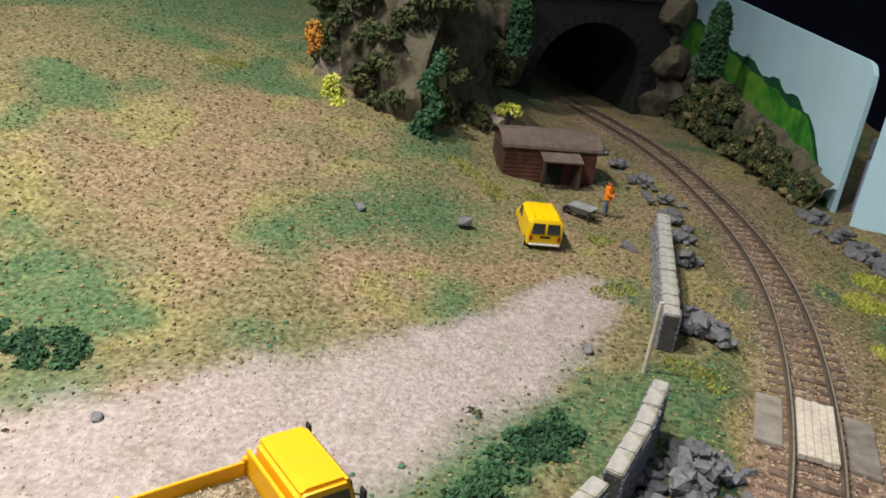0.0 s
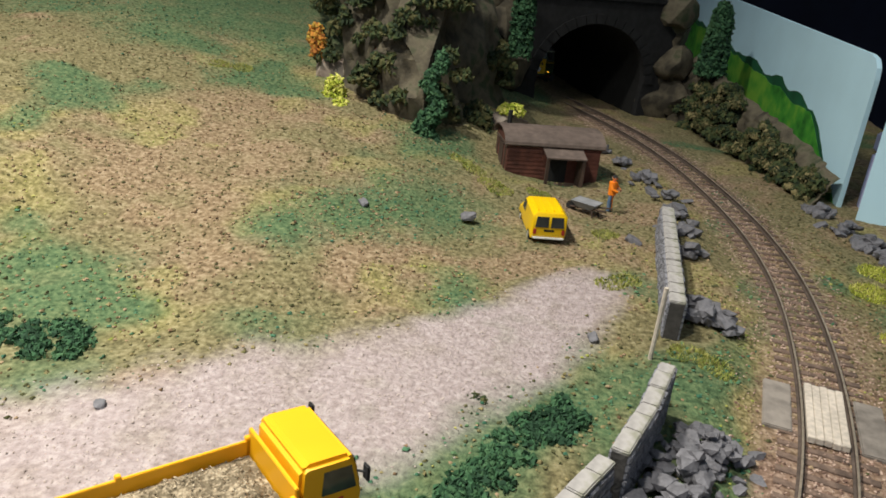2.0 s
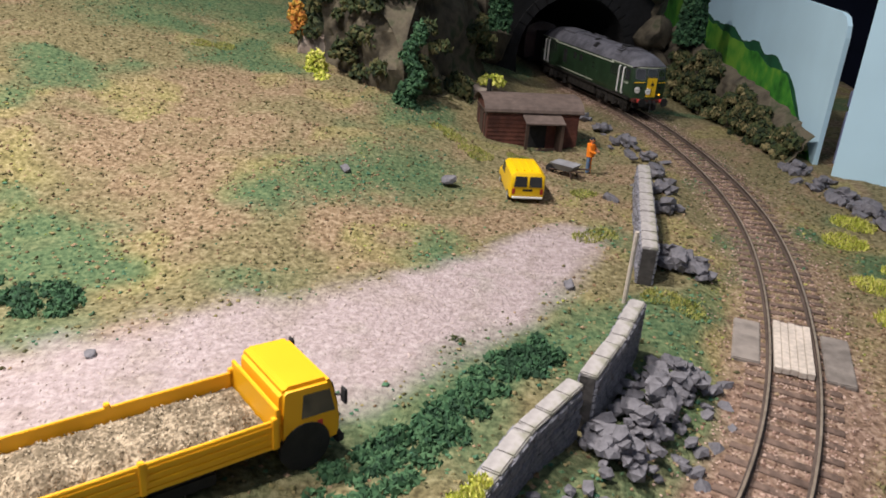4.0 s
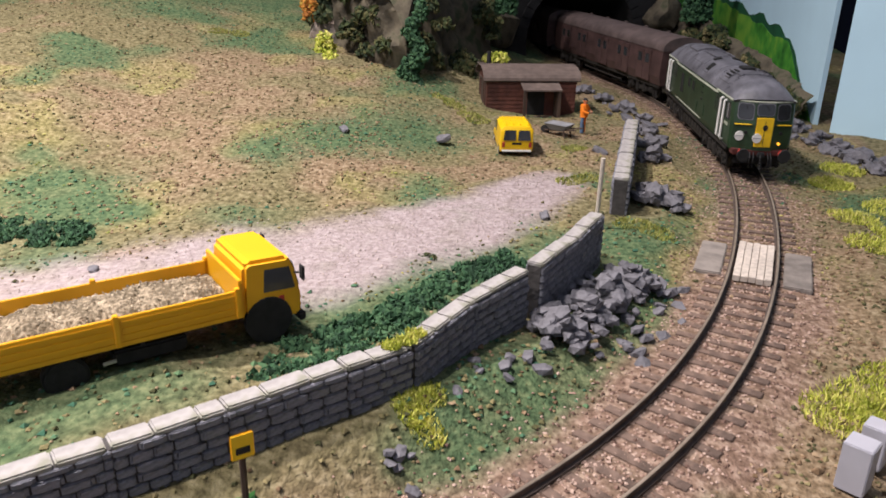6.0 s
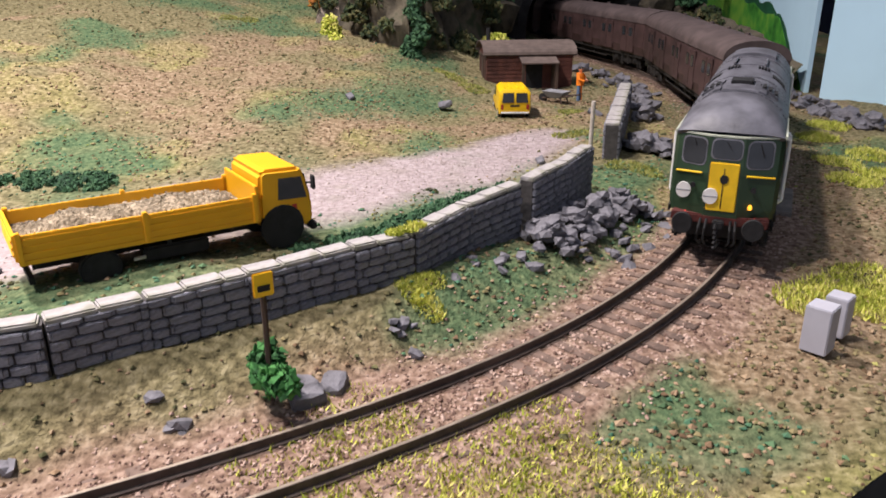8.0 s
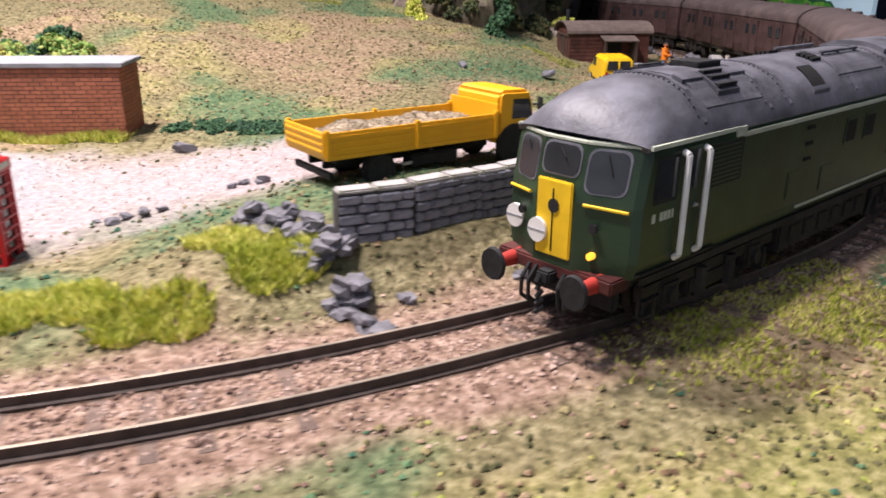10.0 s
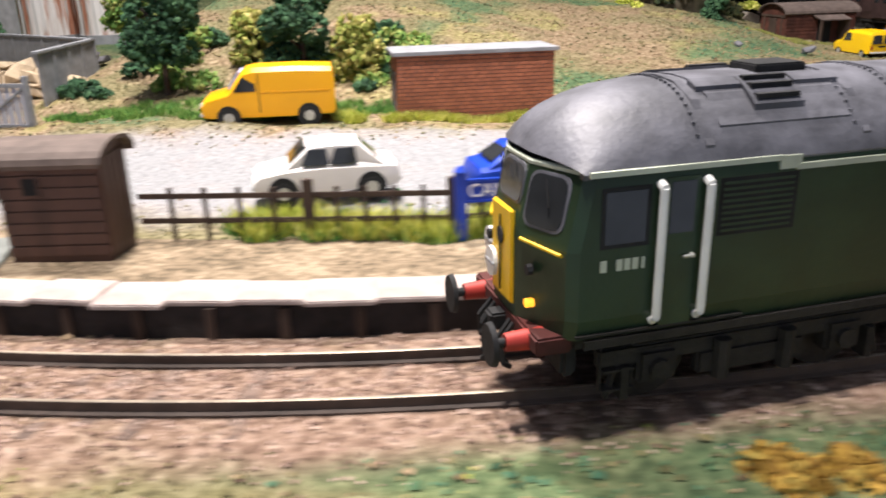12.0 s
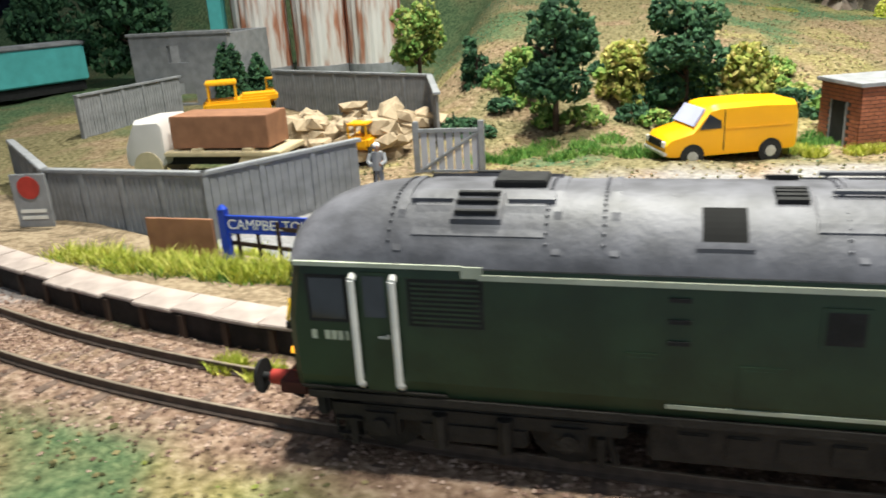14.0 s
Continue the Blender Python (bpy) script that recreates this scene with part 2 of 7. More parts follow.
def part(name, bm, material, parent=None, label="", smooth=False, m=None):
    for v in bm.verts:
        v.co *= U
    data = bpy.data.meshes.new(name)
    bm.to_mesh(data)
    bm.free()
    for s in material if isinstance(material, (list, tuple)) else [material]:
        data.materials.append(s)
    if smooth:
        data.polygons.foreach_set("use_smooth", [True] * len(data.polygons))
        data.set_sharp_from_angle(angle=radians(38))
    ob = new(name, data)
    if parent:
        ob.parent = parent
    if m:
        ob.matrix_basis = m
    if label:
        tagged(ob, label)
    return ob


def thing(name, label, category, x, y, z=0, rz=0, group="", kind="", rx=0, ry=0):
    ob = new(name)
    ob.empty_display_size = 0.005
    ob.matrix_basis = pose(x * U, y * U, z * U, rx, ry, rz)
    return tagged(ob, label, category, group, kind)


def B():
    return bmesh.new()


def boxpart(name, material, parent, x0, x1, y0, y1, z0, z1, bev=0.0, label=""):
    bm = B()
    box(bm, x0, x1, y0, y1, z0, z1, bev)
    return part(name, bm, material, parent, label)


def rodpart(name, material, parent, a, b, r, seg=10, label="", r2=None):
    bm = B()
    rod(bm, a, b, r, seg, r2)
    return part(name, bm, material, parent, label, smooth=True)


# ---- the line of the track and the lie of the land ----
LINE = [(-4.51, 98.27), (-4.41, 94.27), (-4.31, 90.27), (-4.2, 86.27), (-4, 82.27), (-3.52, 78.3), (-2.66, 74.4), (-1.38, 70.62), (0.36, 67.01), (2.33, 63.53),
        (4.31, 60.06), (6.19, 56.53), (7.9, 52.91), (9.38, 49.2), (10.55, 45.37), (11.4, 41.46), (12.04, 37.52), (12.45, 33.54), (12.53, 29.54), (12.21, 25.56),
        (11.58, 21.61), (10.71, 17.7), (9.53, 13.88), (7.91, 10.23), (5.74, 6.89), (3.01, 4), (-0.03, 1.43), (-3.24, -0.93), (-6.73, -2.81), (-10.44, -4.22),
        (-14.29, -5.24), (-18.22, -5.84), (-22.19, -6.01), (-26.16, -5.72), (-30.07, -5), (-33.95, -4.05), (-37.76, -2.89), (-41.42, -1.34), (-44.91, 0.57), (-48.27, 2.72),
        (-51.52, 5.04), (-54.73, 7.43), (-55.6, 8.08)]


def smooth_line(pts, n=900, w=3.0):
    p = np.array(pts, float)
    d = np.r_[0, np.cumsum(np.hypot(*np.diff(p, axis=0).T))]
    s = np.linspace(0, d[-1], n)
    q = np.c_[np.interp(s, d, p[:, 0]), np.interp(s, d, p[:, 1])]
    k = int(w / s[1])
    for _ in range(3):
        pad = np.r_[2 * q[0] - q[k:0:-1], q, 2 * q[-1] - q[-2:-k - 2:-1]]
        q = np.c_[np.convolve(pad[:, 0], np.ones(k) / k, "same"), np.convolve(pad[:, 1], np.ones(k) / k, "same")][k:-k]
    return np.r_[0, np.cumsum(np.hypot(*np.diff(q, axis=0).T))], q


TS, TQ = smooth_line(LINE)


def on_track(s):
    """The place on the centre line s metres from its far end, and the way along it; straight on past the ends."""
    def at(v):
        if v < 0:
            d = (TQ[0] - TQ[8]) / np.hypot(*(TQ[0] - TQ[8]))
            return TQ[0] + d * -v
        return np.array([np.interp(v, TS, TQ[:, 0]), np.interp(v, TS, TQ[:, 1])])
    p, q = at(s), at(s + 0.4)
    d = (q - p) / np.hypot(*(q - p))
    return p, d


def sstep(v, a, b):
    t = np.clip((v - a) / (b - a), 0, 1)
    return t * t * (3 - 2 * t)


def line_dist(x, y):
    """Distance to the centre line, for arrays."""
    pts = np.stack([x, y], -1)
    best = np.full(x.shape, 1e9)
    for q in TQ[::6]:
        best = np.minimum(best, np.hypot(pts[..., 0] - q[0], pts[..., 1] - q[1]))
    return best


def inward(x, y):
    """How far a place lies on the inner side of the curve, in metres from the centre line; less than 0 outside it."""
    best, side = np.full(x.shape, 1e9), np.zeros(x.shape)
    for q, w in zip(TQ[::6], TQ[3::6]):
        dx, dy = w - q
        n = math.hypot(dx, dy)
        d = np.hypot(x - q[0], y - q[1])
        near = d < best
        best = np.where(near, d, best)
        side = np.where(near, ((x - q[0]) * dy - (y - q[1]) * dx) / n, side)
    return np.where(side > 0, best, -best)


def rise(x, y):
    """The land without its fine relief."""
    x, y = np.asarray(x, float), np.asarray(y, float)
    plane = -2.82 - 0.133 * np.maximum(x, -22) + 0.113 * np.minimum(y, 62)
    plane = np.log1p(np.exp(np.clip(plane * 2, -30, 30))) / 2
    h = -0.35 + plane * sstep(y, 13, 26) * sstep(-x, -6, 6) * (1 - 0.93 * sstep(-x, 32, 38) * (1 - sstep(y, 48, 56)))
    h = h + 0.35 * sstep(-x, 12, 22) * sstep(y, 6, 12)
    bench = (0.45 + 0.6 * np.exp(-((x + 0.5) ** 2 + (y - 6) ** 2) / 55)) * (1 - sstep(-x, 5, 12)) * (1 - sstep(y, 44, 54))
    return h + bench * sstep(inward(np.atleast_1d(x), np.atleast_1d(y)).reshape(np.shape(x)), 1.3, 3.3)


def gz(x, y):
    return float(rise(x, y))


# ---- ground ----
EDGE = [(-90, -11), (-3, -10.5), (0, -9), (2, -5), (4.5, -2.3), (5.75, -0.4), (7.45, 1.3), (12, 6), (20, 14), (26, 24), (34, 34)]
ROADS = [(-75, 9, 4), (-45, 4, 3), (-34, 6, 4), (-24, 6.5, 4.6), (-12, 7.5, 4.8), (-6, 11.5, 4.0), (-1, 16, 3.2), (2.6, 20.5, 2.4), (4.6, 25, 1.4)]


def road_weight(x, y):
    best = np.full(np.shape(x), 9.0)
    for (x0, y0, r0), (x1, y1, r1) in zip(ROADS, ROADS[1:]):
        dx, dy = x1 - x0, y1 - y0
        t = np.clip(((x - x0) * dx + (y - y0) * dy) / (dx * dx + dy * dy), 0, 1)
        best = np.minimum(best, np.hypot(x - x0 - t * dx, y - y0 - t * dy) / (r0 + t * (r1 - r0)))
    return 1 - sstep(best, 0.45, 1.3)


def cheap_noise(x, y, f, seed):
    """Smooth value noise on arrays, about -1 to 1."""
    rs = np.random.RandomState(seed)
    g = rs.uniform(-1, 1, (64, 64))
    u, v = x * f + 500, y * f + 500
    i, j = np.floor(u).astype(int), np.floor(v).astype(int)
    a, b = u - i, v - j
    a, b = a * a * (3 - 2 * a), b * b * (3 - 2 * b)
    q = lambda di, dj: g[(i + di) % 64, (j + dj) % 64]
    return (q(0, 0) * (1 - a) + q(1, 0) * a) * (1 - b) + (q(0, 1) * (1 - a) + q(1, 1) * a) * b


GREEN_SPOTS = [(0.9, 22.0, 1.3), (-3.9, 26.4, 2.0), (-1.7, 29.4, 2.6), (-6.1, 23.8, 1.6), (6.4, 25.0, 1.2), (-11, 18.5, 2.5), (3.0, 16.5, 2.0), (-9.5, 14.0, 1.5), (8.2, 20.4, 1.0), (3.4, 8.9, 0.5), (4.6, 10.6, 0.4), (16.5, 26, 1.6), (-2.5, 36, 2.0)]
LIME_SPOTS = [(-2.4, 35.2, 1.2), (5.0, 28.4, 0.7), (5.7, 26.0, 0.7), (-15.5, 23, 1.5), (-7.1, 24.2, 1.0), (15.3, 29.0, 1.6), (-9.0, 41.0, 2.5), (1.5, 35, 1.0)]
EARTH_SPOTS = [(4.6, 7.2, 2.0), (2.4, 4.2, 1.8), (5.2, 9.6, 1.4), (7.5, 12.0, 1.4), (-0.5, 1.8, 1.6), (-11.6, 34.9, 2.8), (-8.5, 22.1, 2.2), (-13, 26, 2.5), (-9, 29, 2.2), (11.5, 14, 2.0), (9.0, 8.0, 2.2), (6.5, 5.0, 1.8), (4.0, 2.0, 2.0), (13.8, 24.5, 1.2)]


def weights(x, y):
    """How much of each ground cover lies at a place; yellow also paints the lit front ground."""
    d = line_dist(x, y)
    n = cheap_noise(x, y, 0.16, 3) * 0.6 + cheap_noise(x, y, 0.55, 4) * 0.4
    n2 = cheap_noise(x, y, 0.22, 8) * 0.6 + cheap_noise(x, y, 0.8, 9) * 0.4
    road = road_weight(x + n * 0.8, y + n2 * 0.8)
    ballast = (1 - sstep(d + n * 0.5, 1.45, 2.3)) * (1 - 0.6 * sstep(y, 14, 24))
    green = sstep(n, 0.08, 0.45) * 0.85
    meadow = sstep(y + n * 9 - x * 0.2, 38, 50) * sstep(-x, -2, 6)
    yellow = sstep(n2, 0.2, 0.5)
    blob = lambda spots: sum(np.exp(-((x - a + n2 * 1.2) ** 2 + (y - b + n * 1.2) ** 2) / (r * r)) for a, b, r in spots)
    green = np.clip(green + blob(GREEN_SPOTS), 0, 1)
    yellow = np.clip(yellow + 1.4 * blob(LIME_SPOTS), 0, 1)
    brown = blob(EARTH_SPOTS)
    # Brightly lit ground along the front edge, put into the yellow colour weight.
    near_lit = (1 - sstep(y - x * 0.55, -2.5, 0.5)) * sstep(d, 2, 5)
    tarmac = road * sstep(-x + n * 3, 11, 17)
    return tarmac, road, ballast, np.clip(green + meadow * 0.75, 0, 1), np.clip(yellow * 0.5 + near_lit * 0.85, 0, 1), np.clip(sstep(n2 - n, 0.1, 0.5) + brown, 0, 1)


def height(x, y):
    d = line_dist(x, y)
    bump = cheap_noise(x, y, 0.35, 1) * 0.16 + cheap_noise(x, y, 1.1, 2) * 0.07 + cheap_noise(x, y, 2.7, 5) * 0.045
    far = sstep(d, 1.6, 4.0)
    flat = road_weight(x, y)
    return rise(x, y) * 1.0 + bump * far * (1 - 0.65 * flat) + (0.145 - 0.04 * sstep(y, 4, 11)) * (1 - sstep(d, 1.1, 2.4)) + cheap_noise(x, y, 3.5, 15) * 0.02 * (1 - sstep(d, 1.4, 2.4))


def ground_material():
    m = bpy.data.materials.new("scenic_ground")
    m.use_nodes = True
    nt = m.node_tree
    bsdf = nt.nodes["Principled BSDF"]
    bsdf.inputs["Roughness"].default_value = 0.95
    bsdf.inputs["Specular IOR Level"].default_value = 0.15
    tc = nt.nodes.new("ShaderNodeTexCoord")

    def noise_node(scale, detail=6):
        n = nt.nodes.new("ShaderNodeTexNoise")
        n.inputs["Scale"].default_value, n.inputs["Detail"].default_value = scale, detail
        nt.links.new(tc.outputs["Object"], n.inputs["Vector"])
        return n.outputs["Fac"]

    def ramp(fac, stops):
        r = nt.nodes.new("ShaderNodeValToRGB")
        els = r.color_ramp.elements
        while len(els) < len(stops):
            els.new(0.5)
        for k, c in enumerate(stops):
            els[k].position, els[k].color = 0.30 + 0.40 * k / (len(stops) - 1), (*c, 1)
        nt.links.new(fac, r.inputs[0])
        return r.outputs[0]

    fine, coarse = noise_node(420), noise_node(60)
    cols = {
        "base": ramp(fine, [(0.070, 0.060, 0.030), (0.165, 0.142, 0.072), (0.27, 0.235, 0.135)]),
        "earth": ramp(fine, [(0.105, 0.073, 0.042), (0.225, 0.160, 0.098), (0.35, 0.27, 0.18)]),
        "yellow": ramp(fine, [(0.10, 0.105, 0.030), (0.225, 0.215, 0.070), (0.36, 0.325, 0.14)]),
        "green": ramp(fine, [(0.034, 0.062, 0.030), (0.078, 0.125, 0.060), (0.145, 0.19, 0.092)]),
        "ballast": ramp(fine, [(0.11, 0.068, 0.048), (0.23, 0.152, 0.112), (0.37, 0.27, 0.21)]),
        "tarmac": ramp(fine, [(0.20, 0.20, 0.205), (0.255, 0.255, 0.262), (0.31, 0.31, 0.318)]),
        "road": ramp(fine, [(0.25, 0.202, 0.198), (0.325, 0.270, 0.270), (0.41, 0.352, 0.35)]),
    }
    last = cols["base"]
    for key in ("earth", "yellow", "green", "ballast", "road", "tarmac"):
        at = nt.nodes.new("ShaderNodeAttribute")
        at.attribute_name = key
        ragged = nt.nodes.new("ShaderNodeMath")
        ragged.operation = "MULTIPLY_ADD"
        nt.links.new(coarse, ragged.inputs[0])
        ragged.inputs[1].default_value = 1.3
        ragged.inputs[2].default_value = -0.65
        add = nt.nodes.new("ShaderNodeMath")
        nt.links.new(at.outputs["Fac"], add.inputs[0])
        nt.links.new(ragged.outputs[0], add.inputs[1])
        keep = nt.nodes.new("ShaderNodeMath")
        keep.operation = "MULTIPLY"
        keep.use_clamp = True
        nt.links.new(add.outputs[0], keep.inputs[0])
        step = nt.nodes.new("ShaderNodeMath")
        step.operation = "MULTIPLY"
        step.use_clamp = True
        step.inputs[1].default_value = 2.5
        nt.links.new(at.outputs["Fac"], step.inputs[0])
        nt.links.new(step.outputs[0], keep.inputs[1])
        mix = nt.nodes.new("ShaderNodeMix")
        mix.data_type = "RGBA"
        nt.links.new(keep.outputs[0], mix.inputs["Factor"])
        nt.links.new(last, mix.inputs[6])
        nt.links.new(cols[key], mix.inputs[7])
        last = mix.outputs[2]
    nt.links.new(last, bsdf.inputs["Base Color"])
    b = nt.nodes.new("ShaderNodeBump")
    b.inputs["Strength"].default_value, b.inputs["Distance"].default_value = 1.0, 0.0012
    nt.links.new(noise_node(700, 5), b.inputs["Height"])
    nt.links.new(b.outputs[0], bsdf.inputs["Normal"])
    return m


def build_ground():
    xs = np.arange(-78, 30, 0.42)
    vs = np.linspace(0, 1, 270) ** 1.45
    fe = np.interp(xs, [p[0] for p in EDGE], [p[1] for p in EDGE])
    X = np.repeat(xs[:, None], len(vs), 1)
    Y = fe[:, None] + (95 - fe[:, None]) * vs[None, :]
    Z = height(X, Y)
    n, k = X.shape
    idx = np.arange(n * k).reshape(n, k)
    faces = np.stack([idx[:-1, :-1], idx[1:, :-1], idx[1:, 1:], idx[:-1, 1:]], -1).reshape(-1, 4)
    data = bpy.data.meshes.new("ground")
    data.from_pydata((np.stack([X, Y, Z], -1).reshape(-1, 3) * U).tolist(), [], faces.tolist())
    data.polygons.foreach_set("use_smooth", [True] * len(data.polygons))
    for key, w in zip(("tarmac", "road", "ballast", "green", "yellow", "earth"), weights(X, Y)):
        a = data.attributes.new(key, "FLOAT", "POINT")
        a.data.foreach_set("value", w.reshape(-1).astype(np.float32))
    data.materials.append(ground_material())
    ob = new("ground", data)
    tagged(ob, "model scenery ground of dry turf, gravel and dirt", "ground", kind="structure")
    # the board's front edge
    bm = B()
    top = [bm.verts.new((x, float(y) - 0.02, float(z))) for x, y, z in zip(xs, fe, Z[:, 0])]
    low = [bm.verts.new((x, float(y) - 0.02, -9)) for x, y in zip(xs, fe)]
    for a in range(n - 1):
        bm.faces.new((top[a], low[a], low[a + 1], top[a + 1]))
    tagged(part("fascia", bm, FASCIA), "dark painted front edge board of the layout", "fascia", kind="structure")


def height1(x, y):
    return float(height(np.array([[float(x)]]), np.array([[float(y)]]))[0, 0])


SHAPE_V = np.array([(1, 0, 0), (-1, 0, 0), (0, 1, 0), (0, -1, 0), (0, 0, 1), (0, 0, -1)], float)
SHAPE_F = np.array([(0, 2, 4), (2, 1, 4), (1, 3, 4), (3, 0, 4), (2, 0, 5), (1, 2, 5), (3, 1, 5), (0, 3, 5)])


def grains(name, label, category, xs, ys, lo, hi, material, seed, lift=0.3, zs=None):
    """Many small crumbs lying on the ground, in one mesh."""
    rs = np.random.RandomState(seed)
    n = len(xs)
    size = rs.uniform(lo, hi, n) * rs.uniform(0.6, 1.0, n)
    v = SHAPE_V[None] * (1 + rs.uniform(-0.45, 0.45, (n, 6, 1)))
    a = rs.uniform(0, 6.28, n)
    c, s = np.cos(a)[:, None], np.sin(a)[:, None]
    vx, vy = v[..., 0] * c - v[..., 1] * s + 0.3 * v[..., 2], v[..., 0] * s + v[..., 1] * c
    z = (height(xs[None], ys[None])[0] if zs is None else zs) + size * lift
    P = np.stack([xs[:, None] + vx * size[:, None], ys[:, None] + vy * size[:, None], z[:, None] + v[..., 2] * size[:, None] * 0.7], -1)
    F = SHAPE_F[None] + 6 * np.arange(n)[:, None, None]
    data = bpy.data.meshes.new(name)
    data.from_pydata((P.reshape(-1, 3) * U).tolist(), [], F.reshape(-1, 3).tolist())
    data.materials.append(material)
    return tagged(new(name, data), label, category, kind="stuff")


def clumps(name, label, category, cx, cy, radius, count, lo, hi, material, seed, tall=0.0, zs=None):
    """Crumbs heaped round given centres."""
    rs = np.random.RandomState(seed)
    cx, cy = np.asarray(cx, float), np.asarray(cy, float)
    pick = rs.randint(0, len(cx), count)
    r = np.abs(rs.normal(0, 0.5, count)) * radius
    a = rs.uniform(0, 6.28, count)
    x, y = cx[pick] + r * np.cos(a), cy[pick] + r * np.sin(a)
    z = height(x[None], y[None])[0] if zs is None else zs[pick]
    z = z + rs.uniform(0, 1, count) * tall * np.clip(1 - r / radius, 0, 1)
    return grains(name, label, category, x, y, lo, hi, material, seed + 1, zs=z)


def blades(name, label, cx, cy, radius, count, hgt, material, seed, zs=None, parent=None):
    """Upright fibres of static grass round given centres."""
    rs = np.random.RandomState(seed)
    cx, cy = np.asarray(cx, float), np.asarray(cy, float)
    pick = rs.randint(0, len(cx), count)
    r = np.sqrt(rs.uniform(0, 1, count)) * radius
    a = rs.uniform(0, 6.28, count)
    x, y = cx[pick] + r * np.cos(a), cy[pick] + r * np.sin(a)
    z = (height(x[None], y[None])[0] if zs is None else zs[pick]) - 0.03
    h = hgt * rs.uniform(0.45, 1.0, count)
    lean = rs.normal(0, 0.45, (count, 2)) * h[:, None]
    b = rs.uniform(0, 6.28, count)
    w = 0.028
    dx, dy = w * np.cos(b), w * np.sin(b)
    P = np.stack([np.stack([x - dx, y - dy, z], -1), np.stack([x + dx, y + dy, z], -1),
                  np.stack([x + lean[:, 0] + dx * 0.3, y + lean[:, 1] + dy * 0.3, z + h], -1)], 1)
    F = np.arange(count * 3).reshape(-1, 3)
    data = bpy.data.meshes.new(name)
    data.from_pydata((P.reshape(-1, 3) * U).tolist(), [], F.tolist())
    data.materials.append(material)
    return tagged(new(name, data), label, "grass", kind="stuff")


build_ground()


# ---- track ----
def offset_line(s0, s1, off, step=0.5):
    """Points beside the centre line, off metres to the left of the way of travel."""
    out = []
    for s in np.arange(s0, s1 + 1e-6, step):
        p, d = on_track(s)
        out.append((p[0] - d[1] * off, p[1] + d[0] * off, d))
    return out


def build_track():
    track = thing("railway_track", "single railway track with rusty rails on brown sleepers", "track", 0, 0, kind="structure")
    for side in (-1, 1):
        bm, top = B(), B()
        rings, flat = [], []
        for x, y, d in offset_line(20, 164, side * 0.63, 0.4):
            nx, ny = -d[1], d[0]
            prof = [(-0.08, -0.19), (0.08, -0.19), (0.08, -0.165), (0.02, -0.14), (0.02, -0.05), (0.036, -0.04), (0.036, -0.004), (-0.036, -0.004), (-0.036, -0.04), (-0.02, -0.05), (-0.02, -0.14), (-0.08, -0.165)]
            rings.append([(x + nx * a, y + ny * a, z) for a, z in prof])
            flat.append([(x + nx * a, y + ny * a, z) for a, z in ((-0.03, -0.003), (0.03, -0.003), (0.022, 0.003), (-0.022, 0.003))])
        loft(bm, rings)
        loft(top, flat)
        rail = part("rail", bm, RAIL, track)
        part("rail_head", top, RAILTOP, rail, "worn shiny rail head")
    bm = B()
    box(bm, -0.125, 0.125, -1.2, 1.2, -0.36, -0.205, 0.012)
    first = part("sleeper", bm, SLEEPER, track)
    rnd = random.Random(5)
    k = 0
    for s in np.arange(38, 156, 0.62):
        p, d = on_track(s)
        m = pose(p[0] * U, p[1] * U, rnd.uniform(-0.015, 0.01) * U, 0, 0, math.degrees(math.atan2(d[1], d[0])) + rnd.uniform(-1.5, 1.5))
        ob = first if k == 0 else new("sleeper", first.data)
        ob.parent = track
        ob.matrix_basis = m
        k += 1


build_track()


def build_crossing():
    p, d = on_track(83.3)
    rz = math.degrees(math.atan2(d[1], d[0]))
    t = thing("crossing_boards", "bleached timber foot crossing laid between the rails", "crossing", p[0], p[1], 0, rz)
    for k in range(5):
        y0 = -0.52 + k * 0.208
        boxpart("plank", PLANK, t, -1.5 + 0.03 * (k % 2), 1.5 - 0.02 * (k % 3), y0, y0 + 0.196, -0.2, -0.02 - 0.008 * (k % 2), 0.015)
    for side in (-1, 1):
        boxpart("ramp_slab", mat("weathered_slab", two((0.20, 0.175, 0.155), 0.3), 0.85, 160, bump=0.6) if side < 0 else bpy.data.materials["weathered_slab"], t, -1.4, 1.3 + 0.1 * side, side * 1.22 - 0.40, side * 1.22 + 0.36, -0.4, -0.15, 0.03)


build_crossing()


